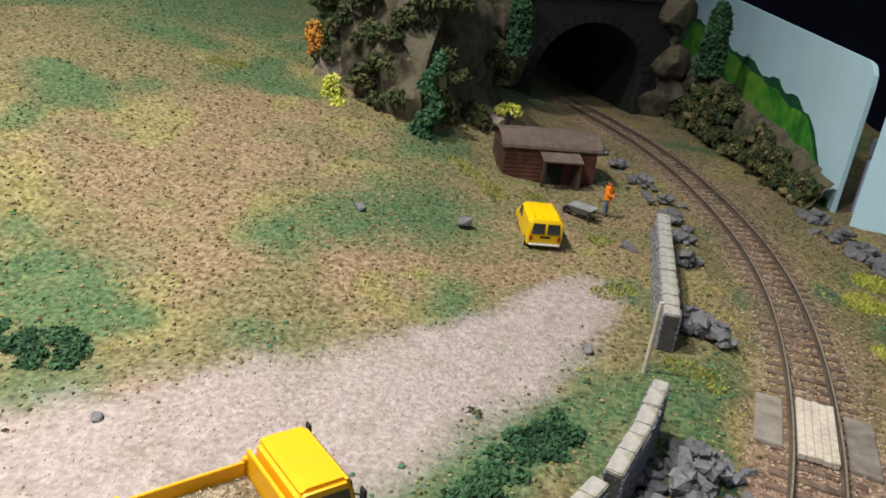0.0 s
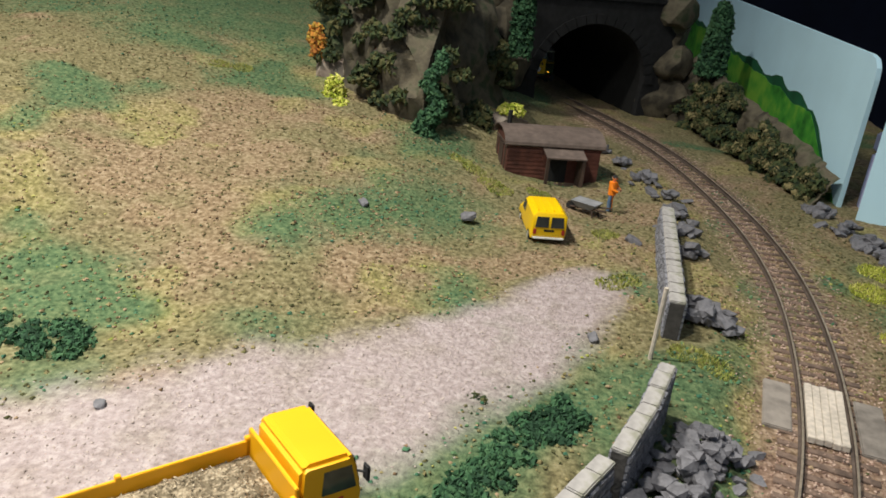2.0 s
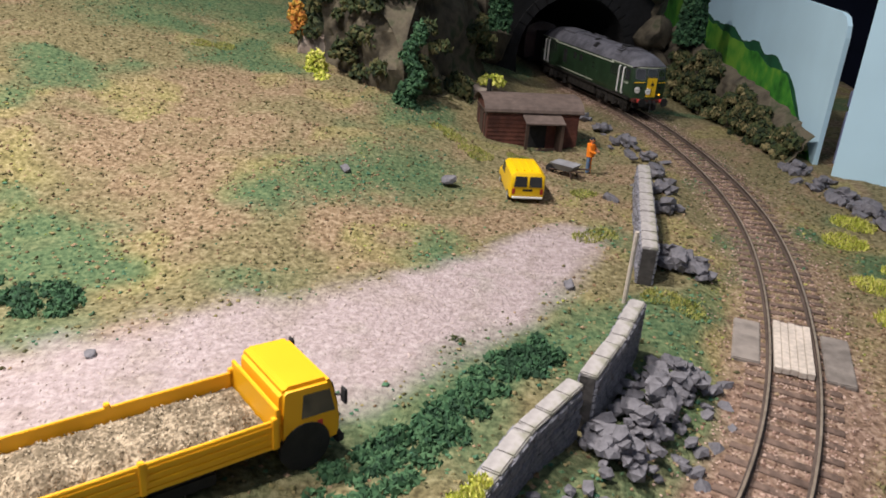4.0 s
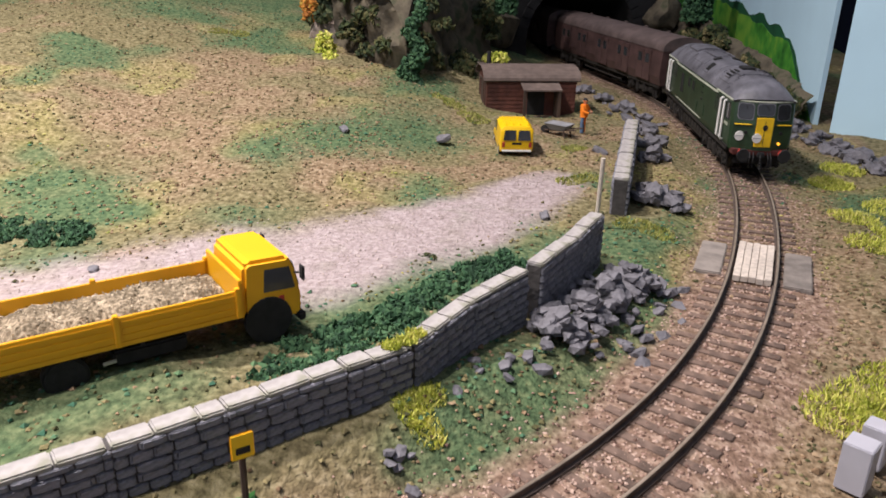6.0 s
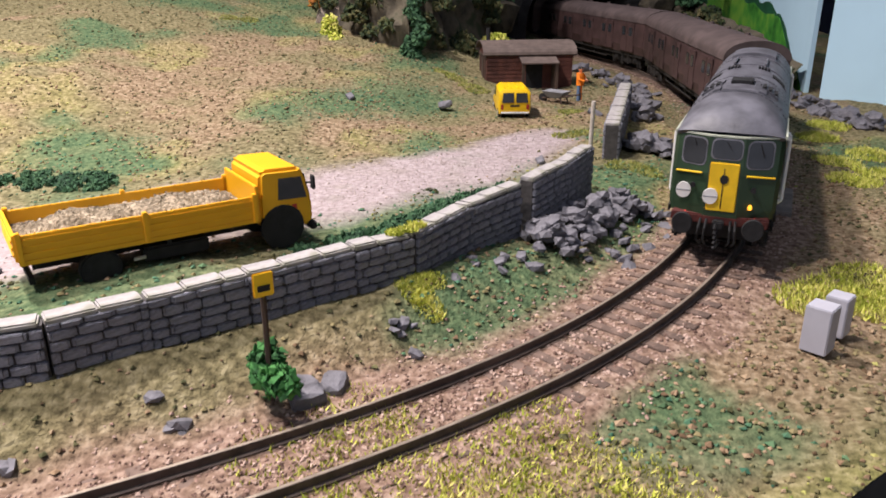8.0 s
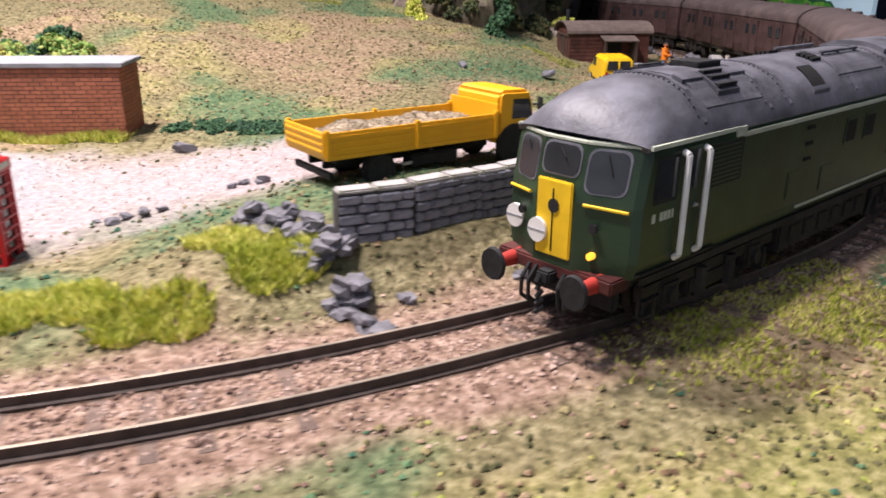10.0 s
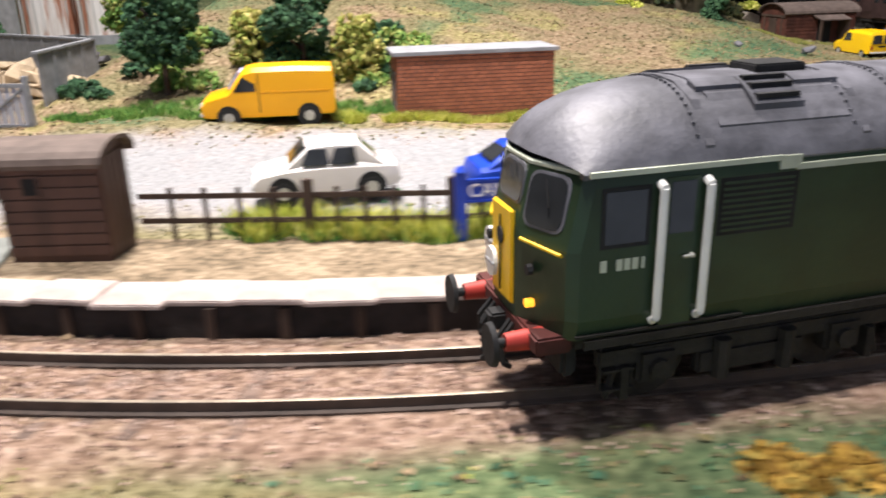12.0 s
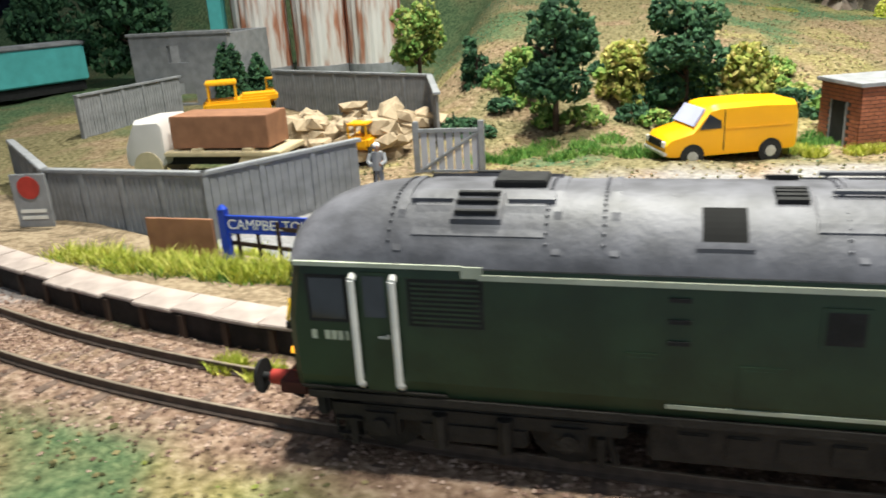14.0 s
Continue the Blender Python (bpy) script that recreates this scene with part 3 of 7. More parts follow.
# ---- dry-stone and block walls ----
def build_wall(name, label, pts, top, thick, course=0.24, length=0.5, seed=1, rough=0.03):
    """A wall along pts (x, y, ground): a core, each stone on both faces, and coping stones."""
    t = thing(name, label, "wall", 0, 0, kind="structure")
    rnd = random.Random(seed)
    core, meshes = B(), []
    for k in range(6):
        bm = B()
        box(bm, -0.455, 0.455, -0.06, 0.06, -0.43, 0.43, 0.10)
        for v in bm.verts:
            v.co += Vector((rnd.uniform(-0.03, 0.03), 0, rnd.uniform(-0.03, 0.03)))
            v.co *= U
        me = bpy.data.meshes.new("stone")
        bm.to_mesh(me)
        bm.free()
        me.materials.append(WALLSTONE)
        meshes.append(me)
    for (x0, y0, g0), (x1, y1, g1) in zip(pts, pts[1:]):
        L = math.hypot(x1 - x0, y1 - y0)
        dx, dy = (x1 - x0) / L, (y1 - y0) / L
        nx, ny = -dy, dx
        h = thick / 2 - 0.03
        g = min(g0, g1) - 0.3
        loft(core, [[(x0 + nx * a, y0 + ny * a, z) for a, z in ((-h, g), (h, g), (h, top - 0.05), (-h, top - 0.05))],
                    [(x1 + nx * a, y1 + ny * a, z) for a, z in ((-h, g), (h, g), (h, top - 0.05), (-h, top - 0.05))]])
        rz = math.degrees(math.atan2(dy, dx))
        z, row = min(g0, g1) - 0.1, 0
        while z < top - 0.12:
            hgt = min(course * rnd.uniform(0.85, 1.15), top - 0.05 - z)
            s = -rnd.uniform(0, length)
            while s < L:
                ln = length * rnd.uniform(0.7, 1.35)
                a, b = max(0, s), min(L, s + ln)
                if b - a > 0.08:
                    for side in (-1, 1):
                        ob = new("stone", rnd.choice(meshes))
                        ob.parent = t
                        c = (a + b) / 2
                        o = side * (h + rnd.uniform(0, rough))
                        ob.matrix_basis = Matrix.Translation(Vector((x0 + dx * c + nx * o, y0 + dy * c + ny * o, z + hgt / 2)) * U) @ Euler((0, 0, radians(rz))).to_matrix().to_4x4() @ Matrix.Diagonal((b - a, 1, hgt, 1))
                s += ln
            z += hgt
            row += 1
        s = 0
        while s < L - 0.05:
            ln = min(rnd.uniform(0.5, 0.9), L - s)
            bm = B()
            box(bm, 0.01, ln - 0.01, -thick / 2, thick / 2, -0.09, 0.025 + rnd.uniform(-0.02, 0.03), 0.03)
            part("coping_stone", bm, COPING, t, m=pose((x0 + dx * s) * U, (y0 + dy * s) * U, top * U, 0, rnd.uniform(-1.5, 1.5), rz))
            s += ln
    part("core", core, MORTAR, t)
    return t


# ---- cliff, tunnel and bank ----
def cliff_sheet(bm, line, top, seed, lean=0.35, uneven=1.3, deep=5.0, fall=0.0):
    """A rough rock face that follows a line of (x, y) and falls back at its top."""
    p = np.array(line, float)
    d = np.r_[0, np.cumsum(np.hypot(*np.diff(p, axis=0).T))]
    n = max(8, int(d[-1] / 0.35))
    s = np.linspace(0, d[-1], n)
    q = np.c_[np.interp(s, d, p[:, 0]), np.interp(s, d, p[:, 1])]
    tan = np.gradient(q, axis=0)
    tan /= np.hypot(tan[:, 0], tan[:, 1])[:, None]
    grid = []
    off = Vector((seed * 7.3, seed * 3.1, 0))
    for i in range(n):
        row = []
        nx, ny = -tan[i, 1], tan[i, 0]
        for k in range(30):
            v = k / 22
            z = min(v, 1) * top * (1 - fall * i / n)
            back = lean * z + max(0, v - 1) * deep * 2.7
            c = Vector((q[i, 0], q[i, 1], z))
            w = noise.noise(c * 0.22 + off) * uneven + noise.noise(c * 0.6 + off) * uneven * 0.55 + abs(noise.noise(c * 1.3 + off)) * 0.5 + noise.noise(c * 3 + off) * 0.12
            back -= w
            zz = z - 0.6 + noise.noise(c * 0.5 - off) * 0.5 * min(v, 1) + max(0, v - 1) * 1.5
            row.append(bm.verts.new((q[i, 0] + nx * back, q[i, 1] + ny * back, zz)))
        grid.append(row)
    for a, b in zip(grid, grid[1:]):
        for k in range(29):
            bm.faces.new((a[k], b[k], b[k + 1], a[k + 1]))


def build_cliff():
    bm = B()
    cliff_sheet(bm, [(-30, 71), (-19, 62), (-13, 51.5), (-9.6, 41.2), (-6.4, 37.4), (-3.4, 37.0), (-1.8, 39.4), (-0.7, 43.6), (0.4, 51.5)], 9.6, 1)
    tagged(part("cliff", bm, CLIFF, smooth=True), "rugged brown model rock cliff beside the tunnel", "cliff", kind="structure")
    bm = B()
    cliff_sheet(bm, [(11.9, 60.5), (13.4, 56), (14.8, 50.5), (16.2, 45), (17.3, 40.5)], 4.5, 4, lean=0.35, uneven=0.7, deep=0.6, fall=0.72)
    tagged(part("bank", bm, CLIFF, smooth=True), "steep overgrown bank beside the tunnel mouth", "bank", kind="structure")
    # portal
    p, d = on_track(42.6)
    rz = math.degrees(math.atan2(d[1], d[0]))
    t = thing("tunnel_portal", "near-black stone tunnel portal with an arched mouth, shade in its colour", "tunnel", p[0], p[1], 0, rz, kind="structure")
    bm = B()
    inner = []
    R, spring = 4.5, 1.9
    for k in range(25):
        a = math.pi * k / 24
        inner.append((R * math.cos(a), spring + R * 0.93 * math.sin(a)))
    inner = [(R * 0.96, -0.6)] + inner + [(-R * 0.96, -0.6)]
    outer = []
    for y, z in inner:
        a = math.atan2(max(z - spring, 0), y) if z > spring else (0 if y > 0 else math.pi)
        yy = 6.6 if a < 0.7 else (-6.6 if a > math.pi - 0.7 else 6.6 * math.cos(a) / math.cos(0.7))
        zz = z if z <= spring else min(7.75, spring + 6.3 * math.sin(a) / 0.65)
        outer.append((yy, zz))
    loft(bm, [[(0.0, y, z) for y, z in outer], [(0.5, y, z) for y, z in outer], [(0.5, y, z) for y, z in inner], [(-0.3, y, z) for y, z in inner]], caps=False)
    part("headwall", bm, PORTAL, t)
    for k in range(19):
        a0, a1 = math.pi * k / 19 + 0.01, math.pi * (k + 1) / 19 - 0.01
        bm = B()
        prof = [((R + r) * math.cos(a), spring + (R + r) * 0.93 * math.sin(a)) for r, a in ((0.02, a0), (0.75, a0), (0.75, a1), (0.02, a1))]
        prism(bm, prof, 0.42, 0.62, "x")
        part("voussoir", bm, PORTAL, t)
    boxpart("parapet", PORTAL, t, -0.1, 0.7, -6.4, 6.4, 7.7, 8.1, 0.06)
    # lining behind the mouth, its near-black colour standing in for the dark inside
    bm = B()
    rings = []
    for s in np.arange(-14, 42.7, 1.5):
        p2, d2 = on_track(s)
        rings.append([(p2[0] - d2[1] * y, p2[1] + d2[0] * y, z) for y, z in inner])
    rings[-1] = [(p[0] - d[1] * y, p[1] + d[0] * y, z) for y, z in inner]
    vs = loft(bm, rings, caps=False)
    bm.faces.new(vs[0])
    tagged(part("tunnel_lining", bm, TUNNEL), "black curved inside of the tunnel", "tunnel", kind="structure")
    # wing walls that tie portal and rock together
    bm = B()
    rnd = random.Random(3)
    for k in range(26):
        side = -1 if k % 2 else 1
        rock(bm, p[0] - d[1] * side * rnd.uniform(5.9, 7.6) - d[0] * rnd.uniform(-1.0, 2.5), p[1] + d[0] * side * rnd.uniform(5.9, 7.6) - d[1] * rnd.uniform(-1.0, 2.5), rnd.uniform(0, 8.5), 1.5, 1.5, 1.7, rnd, 2)
    for k in range(14):
        y = -5 + k * 0.75
        rock(bm, p[0] - d[1] * y - d[0] * 1.6, p[1] + d[0] * y - d[1] * 1.6, 8.6 + rnd.uniform(0, 1), 1.4, 1.4, 1.2, rnd, 2)
    tagged(part("portal_rock", bm, CLIFF, smooth=True), "brown rock packed round the tunnel portal", "cliff", kind="structure")


build_cliff()


def build_boards():
    """Painted sky boards behind the right of the layout, and the dark hall."""
    # first board: (x, y) from near end to far end
    t = thing("backscene_board", "pale blue sky board with painted green hills and a rounded corner", "backscene", 18.35, 40.8, -1, 94.0, kind="structure")
    bm = B()
    prof = [(0, 0), (0, 7.3), (0.12, 7.9), (0.5, 8.3), (1.1, 8.45), (46, 10.0), (46, 0)]
    prism(bm, prof, -0.25, 0, "y")
    part("panel", bm, SKYBOARD, t)
    rnd = random.Random(2)
    for name, base, amp, y, m in (("dark_hill", 4.3, 1.1, 0.02, HILLDARK), ("hill", 3.8, 0.8, 0.05, HILLPAINT)):
        bm = B()
        top = [(x, max(0.3, min(base * min(1, 0.12 + x / 7.0), 9) + x * 0.07 + amp * 0.5 * noise.noise(Vector((x * 0.45, base, 0))) + 0.12 * noise.noise(Vector((x * 2.2, base, 3))))) for x in np.arange(0.15, 45, 0.4)]
        prism(bm, [(0.15, 0.02)] + top + [(44.8, 0.02)], y - 0.02, y, "y")
        part(name, bm, m, t)
    t2 = thing("second_backscene_board", "pale blue sky board standing nearer the hall", "backscene", 18.75, 39.0, -1, -30, kind="structure")
    bm = B()
    prism(bm, [(0, 0), (0, 10.5), (16, 10.5), (16, 0)], -0.25, 0, "y")
    part("panel", bm, SKYBOARD, t2)
    bm = B()
    box(bm, 19.6, 21.6, 40.2, 41.6, -3, 2.6, 0.1)
    box(bm, 19.8, 22.0, 40.6, 42.2, 2.6, 3.6, 0.1)
    tagged(part("equipment_case", bm, LILAC, m=None), "lilac and grey equipment case behind the boards", "case")
    bm = B()
    box(bm, -110, 120, 110, 111, -60, 90)
    box(bm, 70, 71, -60, 110, -60, 90)
    tagged(part("curtain", bm, CURTAIN), "dark navy drapes round the exhibition hall", "curtain", kind="structure")
    bm = B()
    box(bm, -110, 120, -90, 111, -61, -60)
    tagged(part("floor", bm, CURTAIN), "dark hall floor", "floor", kind="structure")
    bm = B()
    box(bm, -111, -110, -90, 111, -60, 90)
    tagged(part("wall_west", bm, CURTAIN), "dark hall wall", "wall", kind="structure")


build_boards()


# ---- the train ----
def wheel(parent, x, y, z, r, w=0.14):
    bm = B()
    rod(bm, (x, y - w / 2, z), (x, y + w / 2, z), r, 20)
    rod(bm, (x, y - w * 0.8, z), (x, y + w * 0.8, z), r * 0.3, 10)
    return part("wheel", bm, DIRT, parent, smooth=True)


def bogie(parent, x, base=2.6, r=0.57):
    bm = B()
    box(bm, x - 0.5, x + 0.5, -0.9, 0.9, 0.5, 0.95)
    ob = part("bogie", bm, DIRT, parent)
    for side in (-1, 1):
        bm = B()
        y = side * 1.02
        box(bm, x - base / 2 - 0.75, x + base / 2 + 0.75, y - 0.07, y + 0.07, 0.62, 0.86, 0.03)
        box(bm, x - 0.75, x + 0.75, y - 0.09, y + 0.09, 0.34, 0.66, 0.04)
        for sx in (-1, 1):
            box(bm, x + sx * base / 2 - 0.26, x + sx * base / 2 + 0.26, y - 0.13, y + 0.13, 0.36, 0.80, 0.05)
            rod(bm, (x + sx * 0.45, y + side * 0.1, 0.3), (x + sx * 0.45, y + side * 0.1, 0.8), 0.11, 8)
            rod(bm, (x + sx * (base / 2 + 0.62), y, 0.2), (x + sx * (base / 2 + 0.45), y, 0.75), 0.05, 6)
            box(bm, x + sx * (base / 2 + 0.42) - 0.05, x + sx * (base / 2 + 0.42) + 0.05, y - 0.12, y + 0.12, 0.2, 0.62)
        rod(bm, (x - base / 2, y + side * 0.13, 0.55), (x - base / 2, y + side * 0.2, 0.55), 0.13, 10)
        rod(bm, (x + base / 2, y + side * 0.13, 0.55), (x + base / 2, y + side * 0.2, 0.55), 0.13, 10)
        part("side_frame", bm, DIRT, ob)
    for sx in (-1, 1):
        for side in (-1, 1):
            wheel(ob, x + sx * base / 2, side * 0.72, r, r)
    return ob


BEAM = mat("grimy_red", two((0.07, 0.016, 0.013), 0.5), 0.8, 200)
CANT, TOP, HALF, W = 2.95, 3.74, 7.1, 1.35


def roof_z(y, f=1.0):
    u = min(1, abs(y) / W)
    return CANT + (TOP - CANT) * f * (1 - u ** 2.6) ** 0.75


def build_loco():
    loco = thing("diesel_locomotive", "dark green diesel locomotive with yellow panel and grey roof", "locomotive", 10, 30)
    # body sides and faceted fronts: one hull in plan, raked above the waist
    def plan(z):
        rake = 0.0 if z < 2.1 else (z - 2.1) * 0.20
        tuck = 0.0 if z > 1.3 else (1.3 - z) * 0.25
        c, k = HALF - rake, HALF - 0.30 - rake
        w = W - tuck - (0.03 if z > 2.85 else 0)
        pts = [(c, -0.42), (c, 0.42), (k, w - 0.10), (k - 0.12, w), (0, w), (-k + 0.12, w), (-k, w - 0.10), (-c, 0.42), (-c, -0.42), (-k, -w + 0.10), (-k + 0.12, -w), (0, -w), (k - 0.12, -w), (k, -w + 0.10)]
        return [(x, y, z) for x, y in pts]
    bm = B()
    loft(bm, [plan(z) for z in (1.05, 1.3, 1.7, 2.1, 2.5, 2.8, CANT)])
    body = part("body", bm, GREEN, loco)
    # roof with domed ends
    bm = B()
    rings = []
    ys = [W * math.sin(math.pi / 2 * k / 9) for k in range(-9, 10)]
    xs = [-6.93, -6.85, -6.7, -6.5, -6.25, -5.9, -5.4, -4.5, 0, 4.5, 5.4, 5.9, 6.25, 6.5, 6.7, 6.85, 6.93]
    for x in xs:
        u = max(0, (abs(x) - 5.2) / 1.75)
        f = max(0.02, (1 - u ** 2.2)) ** 0.55
        ring = []
        for y in ys:
            xx = x
            if abs(x) > 5.2:
                xx = math.copysign(abs(x) - 0.28 * max(0, abs(y) - 0.42) / 0.93 * u, x)
            ring.append((xx, y * (1 - 0.02 * u), roof_z(y, f)))
        ring += [(ring[-1][0], W - 0.05, CANT - 0.06), (ring[0][0], -W + 0.05, CANT - 0.06)]
        rings.append(ring)
    loft(bm, rings)
    roof = part("roof", bm, ROOF, loco, "weathered grey domed roof", smooth=True)
    # cream line along the gutter, dropping past the cab
    for side in (-1, 1):
        bm = B()
        for sx in (-1, 1):
            box(bm, min(sx * 4.3, sx * 6.6), max(sx * 4.3, sx * 6.6), side * W - 0.025, side * W + 0.025, CANT - 0.03, CANT + 0.03)
            box(bm, min(sx * 4.05, sx * 4.32), max(sx * 4.05, sx * 4.32), side * W - 0.025, side * W + 0.025, CANT - 0.13, CANT + 0.02)
        box(bm, -4.1, 4.1, side * W - 0.03, side * W + 0.03, CANT - 0.15, CANT - 0.08)
        part("gutter", bm, CREAM, loco, "thin cream gutter line")
    for sx in (-1, 1):
        bm = B()
        c = HALF - 0.19
        pts = [(sx * (c - 0.30), -1.24), (sx * c, -0.42), (sx * c, 0.42), (sx * (c - 0.30), 1.24)]
        for (xa, ya), (xb, yb) in zip(pts, pts[1:]):
            rod(bm, (xa, ya, CANT), (xb, yb, CANT), 0.035, 6)
        part("brow", bm, CREAM, loco, "cream line over the windscreens")
    # roof furniture
    def on_roof(name, x0, x1, y0, y1, up, material=ROOF):
        bm = B()
        n = 6
        rings = []
        for x in (x0, x1):
            low = [(x, y0 + (y1 - y0) * k / n, roof_z(y0 + (y1 - y0) * k / n) - 0.03) for k in range(n + 1)]
            high = [(x, y0 + (y1 - y0) * k / n, roof_z(y0 + (y1 - y0) * k / n) + up) for k in range(n, -1, -1)]
            rings.append(low + high)
        loft(bm, rings)
        return part(name, bm, material, roof)
    for x in (5.17, 3.15, 2.45, -2.3, -3.3, -5.0, -0.25):
        on_roof("roof_rib", x - 0.05, x + 0.05, -1.28, 1.28, 0.025)
        bm = B()
        for k in range(-12, 13):
            y = k * 0.1
            rod(bm, (x + 0.13, y, roof_z(y) - 0.01), (x + 0.13, y, roof_z(y) + 0.02), 0.022, 5)
        tagged(part("rivet_row", bm, ROOF, roof), kind="stuff")
    on_roof("roof_panel", 3.3, 5.0, -1.15, 1.15, 0.02)
    for side in (-1, 1):
        on_roof("hatch", 3.85, 4.5, side * 0.78 - 0.24, side * 0.78 + 0.24, 0.07)
        bm = B()
        for k in range(3):
            y = side * 0.78 + (k - 1) * 0.16
            box(bm, 3.9, 4.45, y - 0.05, y + 0.05, roof_z(y) + 0.06, roof_z(y) + 0.11)
        part("louvre", bm, BLACK, roof)
        for x in (3.5, 4.78):
            on_roof("step_plate", x - 0.3, x + 0.3, side * 0.60 - 0.10, side * 0.60 + 0.10, 0.06)
        on_roof("exhaust_opening", 0.95, 1.45, side * 0.98 - 0.22, side * 0.98 + 0.18, 0.03, TUNNEL)
        on_roof("opening_frame", 0.88, 1.52, side * 1.20 - 0.025, side * 1.20 + 0.025, 0.05, ROOF)
        on_roof("side_panel", -1.9, 0.2, side * 0.75 - 0.3, side * 0.75 + 0.3, 0.025)
        for k in range(4):
            on_roof("vent_slat", 0.25 + 0.0, 0.62, side * (0.32 + 0.1 * k) - 0.03, side * (0.32 + 0.1 * k) + 0.03, 0.06, BLACK)
        bm = B()
        rod(bm, (-1.7, side * 0.5, roof_z(0.5) + 0.08), (0.0, side * 0.5, roof_z(0.5) + 0.08), 0.035, 6)
        for x in (-1.6, -0.8, -0.1):
            rod(bm, (x, side * 0.5, roof_z(0.5)), (x, side * 0.5, roof_z(0.5) + 0.1), 0.03, 6)
        part("roof_pipe", bm, ROOF, roof)
    on_roof("fan_cowl", -4.4, -2.6, -0.75, 0.75, 0.10)
    bm = B()
    box(bm, 3.35, 4.05, -0.3, 0.3, TOP - 0.02, TOP + 0.10, 0.02)
    part("roof_box", bm, BLACK, roof)
    # fronts
    for sx in (1, -1):
        front = new("cab_front")
        front.parent = loco
        front.matrix_basis = pose(0, 0, 0, 0, 0, 0 if sx > 0 else 180)
        bm = B()
        box(bm, HALF - 0.02, HALF + 0.04, -0.36, 0.36, 1.22, 2.38, 0.02)
        part("warning_panel", bm, PANEL, front, "yellow gangway door panel")
        bm = B()
        rod(bm, (HALF + 0.055, 0.0, 1.3), (HALF + 0.055, 0.0, 2.25), 0.012, 6)
        rod(bm, (HALF + 0.05, 0.02, 2.0), (HALF + 0.07, 0.02, 2.0), 0.11, 10)
        part("door_seam", bm, BLACK, front)
        def sloped(name, y0, y1, z0, z1, out, material):
            bm = B()
            def surf(y, z, o):
                rake = max(0, z - 2.1) * 0.20
                x = HALF - rake - (0.0 if abs(y) < 0.42 else (abs(y) - 0.42) / 0.83 * 0.30)
                return (x + o, y, z)
            q = 0.13
            edge = []
            for cy, cz, a0 in ((y0 + q, z0 + q, 180), (y1 - q, z0 + q, 270), (y1 - q, z1 - q, 0), (y0 + q, z1 - q, 90)):
                for a in (0, 30, 60, 90):
                    edge.append((cy + q * math.cos(math.radians(a0 + a)), cz + q * math.sin(math.radians(a0 + a))))
            rings = [[surf(yy, zz, o) for yy, zz in edge] for o in (-0.03, out)]
            loft(bm, rings)
            return part(name, bm, material, front)
        for y0, y1, z0, z1 in ((-0.36, 0.36, 2.46, 2.88), (0.52, 1.10, 2.28, 2.86), (-1.10, -0.52, 2.28, 2.86)):
            sloped("window_rubber", y0 - 0.03, y1 + 0.03, z0 - 0.03, z1 + 0.03, 0.012, ROOF)
            sloped("windscreen", y0, y1, z0, z1, 0.022, GLASS)
            bm = B()
            ym = (y0 + y1) / 2
            xm = HALF - 0.12 - (0.0 if abs(ym) < 0.42 else (abs(ym) - 0.42) / 0.83 * 0.30) + 0.05
            rod(bm, (xm, ym + 0.1, z0 + 0.25), (xm - 0.02, ym - 0.02, z1 - 0.04), 0.012, 5)
            part("wiper", bm, BLACK, front)
        for side in (-1, 1):
            bm = B()
            rod(bm, (HALF + 0.06 - 0.07, side * 0.55, 2.10), (HALF + 0.05 - 0.30, side * 1.22, 2.06), 0.024, 6)
            part("front_handrail", bm, PANEL, front, "thin yellow handrail")
            bm = B()
            rod(bm, (HALF - 0.08, side * 0.75, 1.78), (HALF - 0.02, side * 0.75, 1.78), 0.07, 8)
            part("lamp_bracket", bm, BLACK, front)
            # buffers
            bm = B()
            rod(bm, (HALF - 0.2, side * 0.87, 0.97), (HALF + 0.28, side * 0.87, 0.97), 0.14, 14, 0.11)
            shank = part("buffer_shank", bm, RED, front, "red buffer shank", smooth=True)
            bm = B()
            rod(bm, (HALF + 0.28, side * 0.87, 0.97), (HALF + 0.42, side * 0.87, 0.97), 0.06, 10)
            rod(bm, (HALF + 0.42, side * 0.87, 0.97), (HALF + 0.48, side * 0.87, 0.97), 0.27, 22, 0.25)
            part("buffer_head", bm, BLACK, shank, smooth=True)
        for y, z in ((-0.98, 1.62), (-0.28, 1.58)):
            bm = B()
            x = HALF + 0.05 - (0 if abs(y) < 0.42 else (abs(y) - 0.42) / 0.83 * 0.30)
            rod(bm, (x, y, z), (x + 0.05, y, z), 0.19, 22)
            disc = part("headcode_disc", bm, WHITE, front, "round white headcode disc")
            bm = B()
            rod(bm, (x + 0.045, y - 0.16, z), (x + 0.06, y - 0.16, z), 0.01, 4)
            box(bm, x + 0.045, x + 0.06, y - 0.18, y + 0.18, z - 0.012, z + 0.012)
            part("hinge_line", bm, CONCRETE, disc)
        bm = B()
        rod(bm, (HALF - 0.12, 0.72, 1.36), (HALF - 0.02, 0.72, 1.36), 0.055, 12)
        part("marker_lamp", bm, LIT if sx > 0 else RED, front, "glowing orange marker lamp" if sx > 0 else "", smooth=True)
        bm = B()
        box(bm, HALF - 0.42, HALF + 0.02, -1.22, 1.22, 0.88, 1.10, 0.03)
        part("buffer_beam", bm, BEAM, front, "grimy dark red buffer beam")
        bm = B()
        box(bm, HALF - 0.1, HALF + 0.22, -0.14, 0.14, 0.82, 1.02, 0.03)
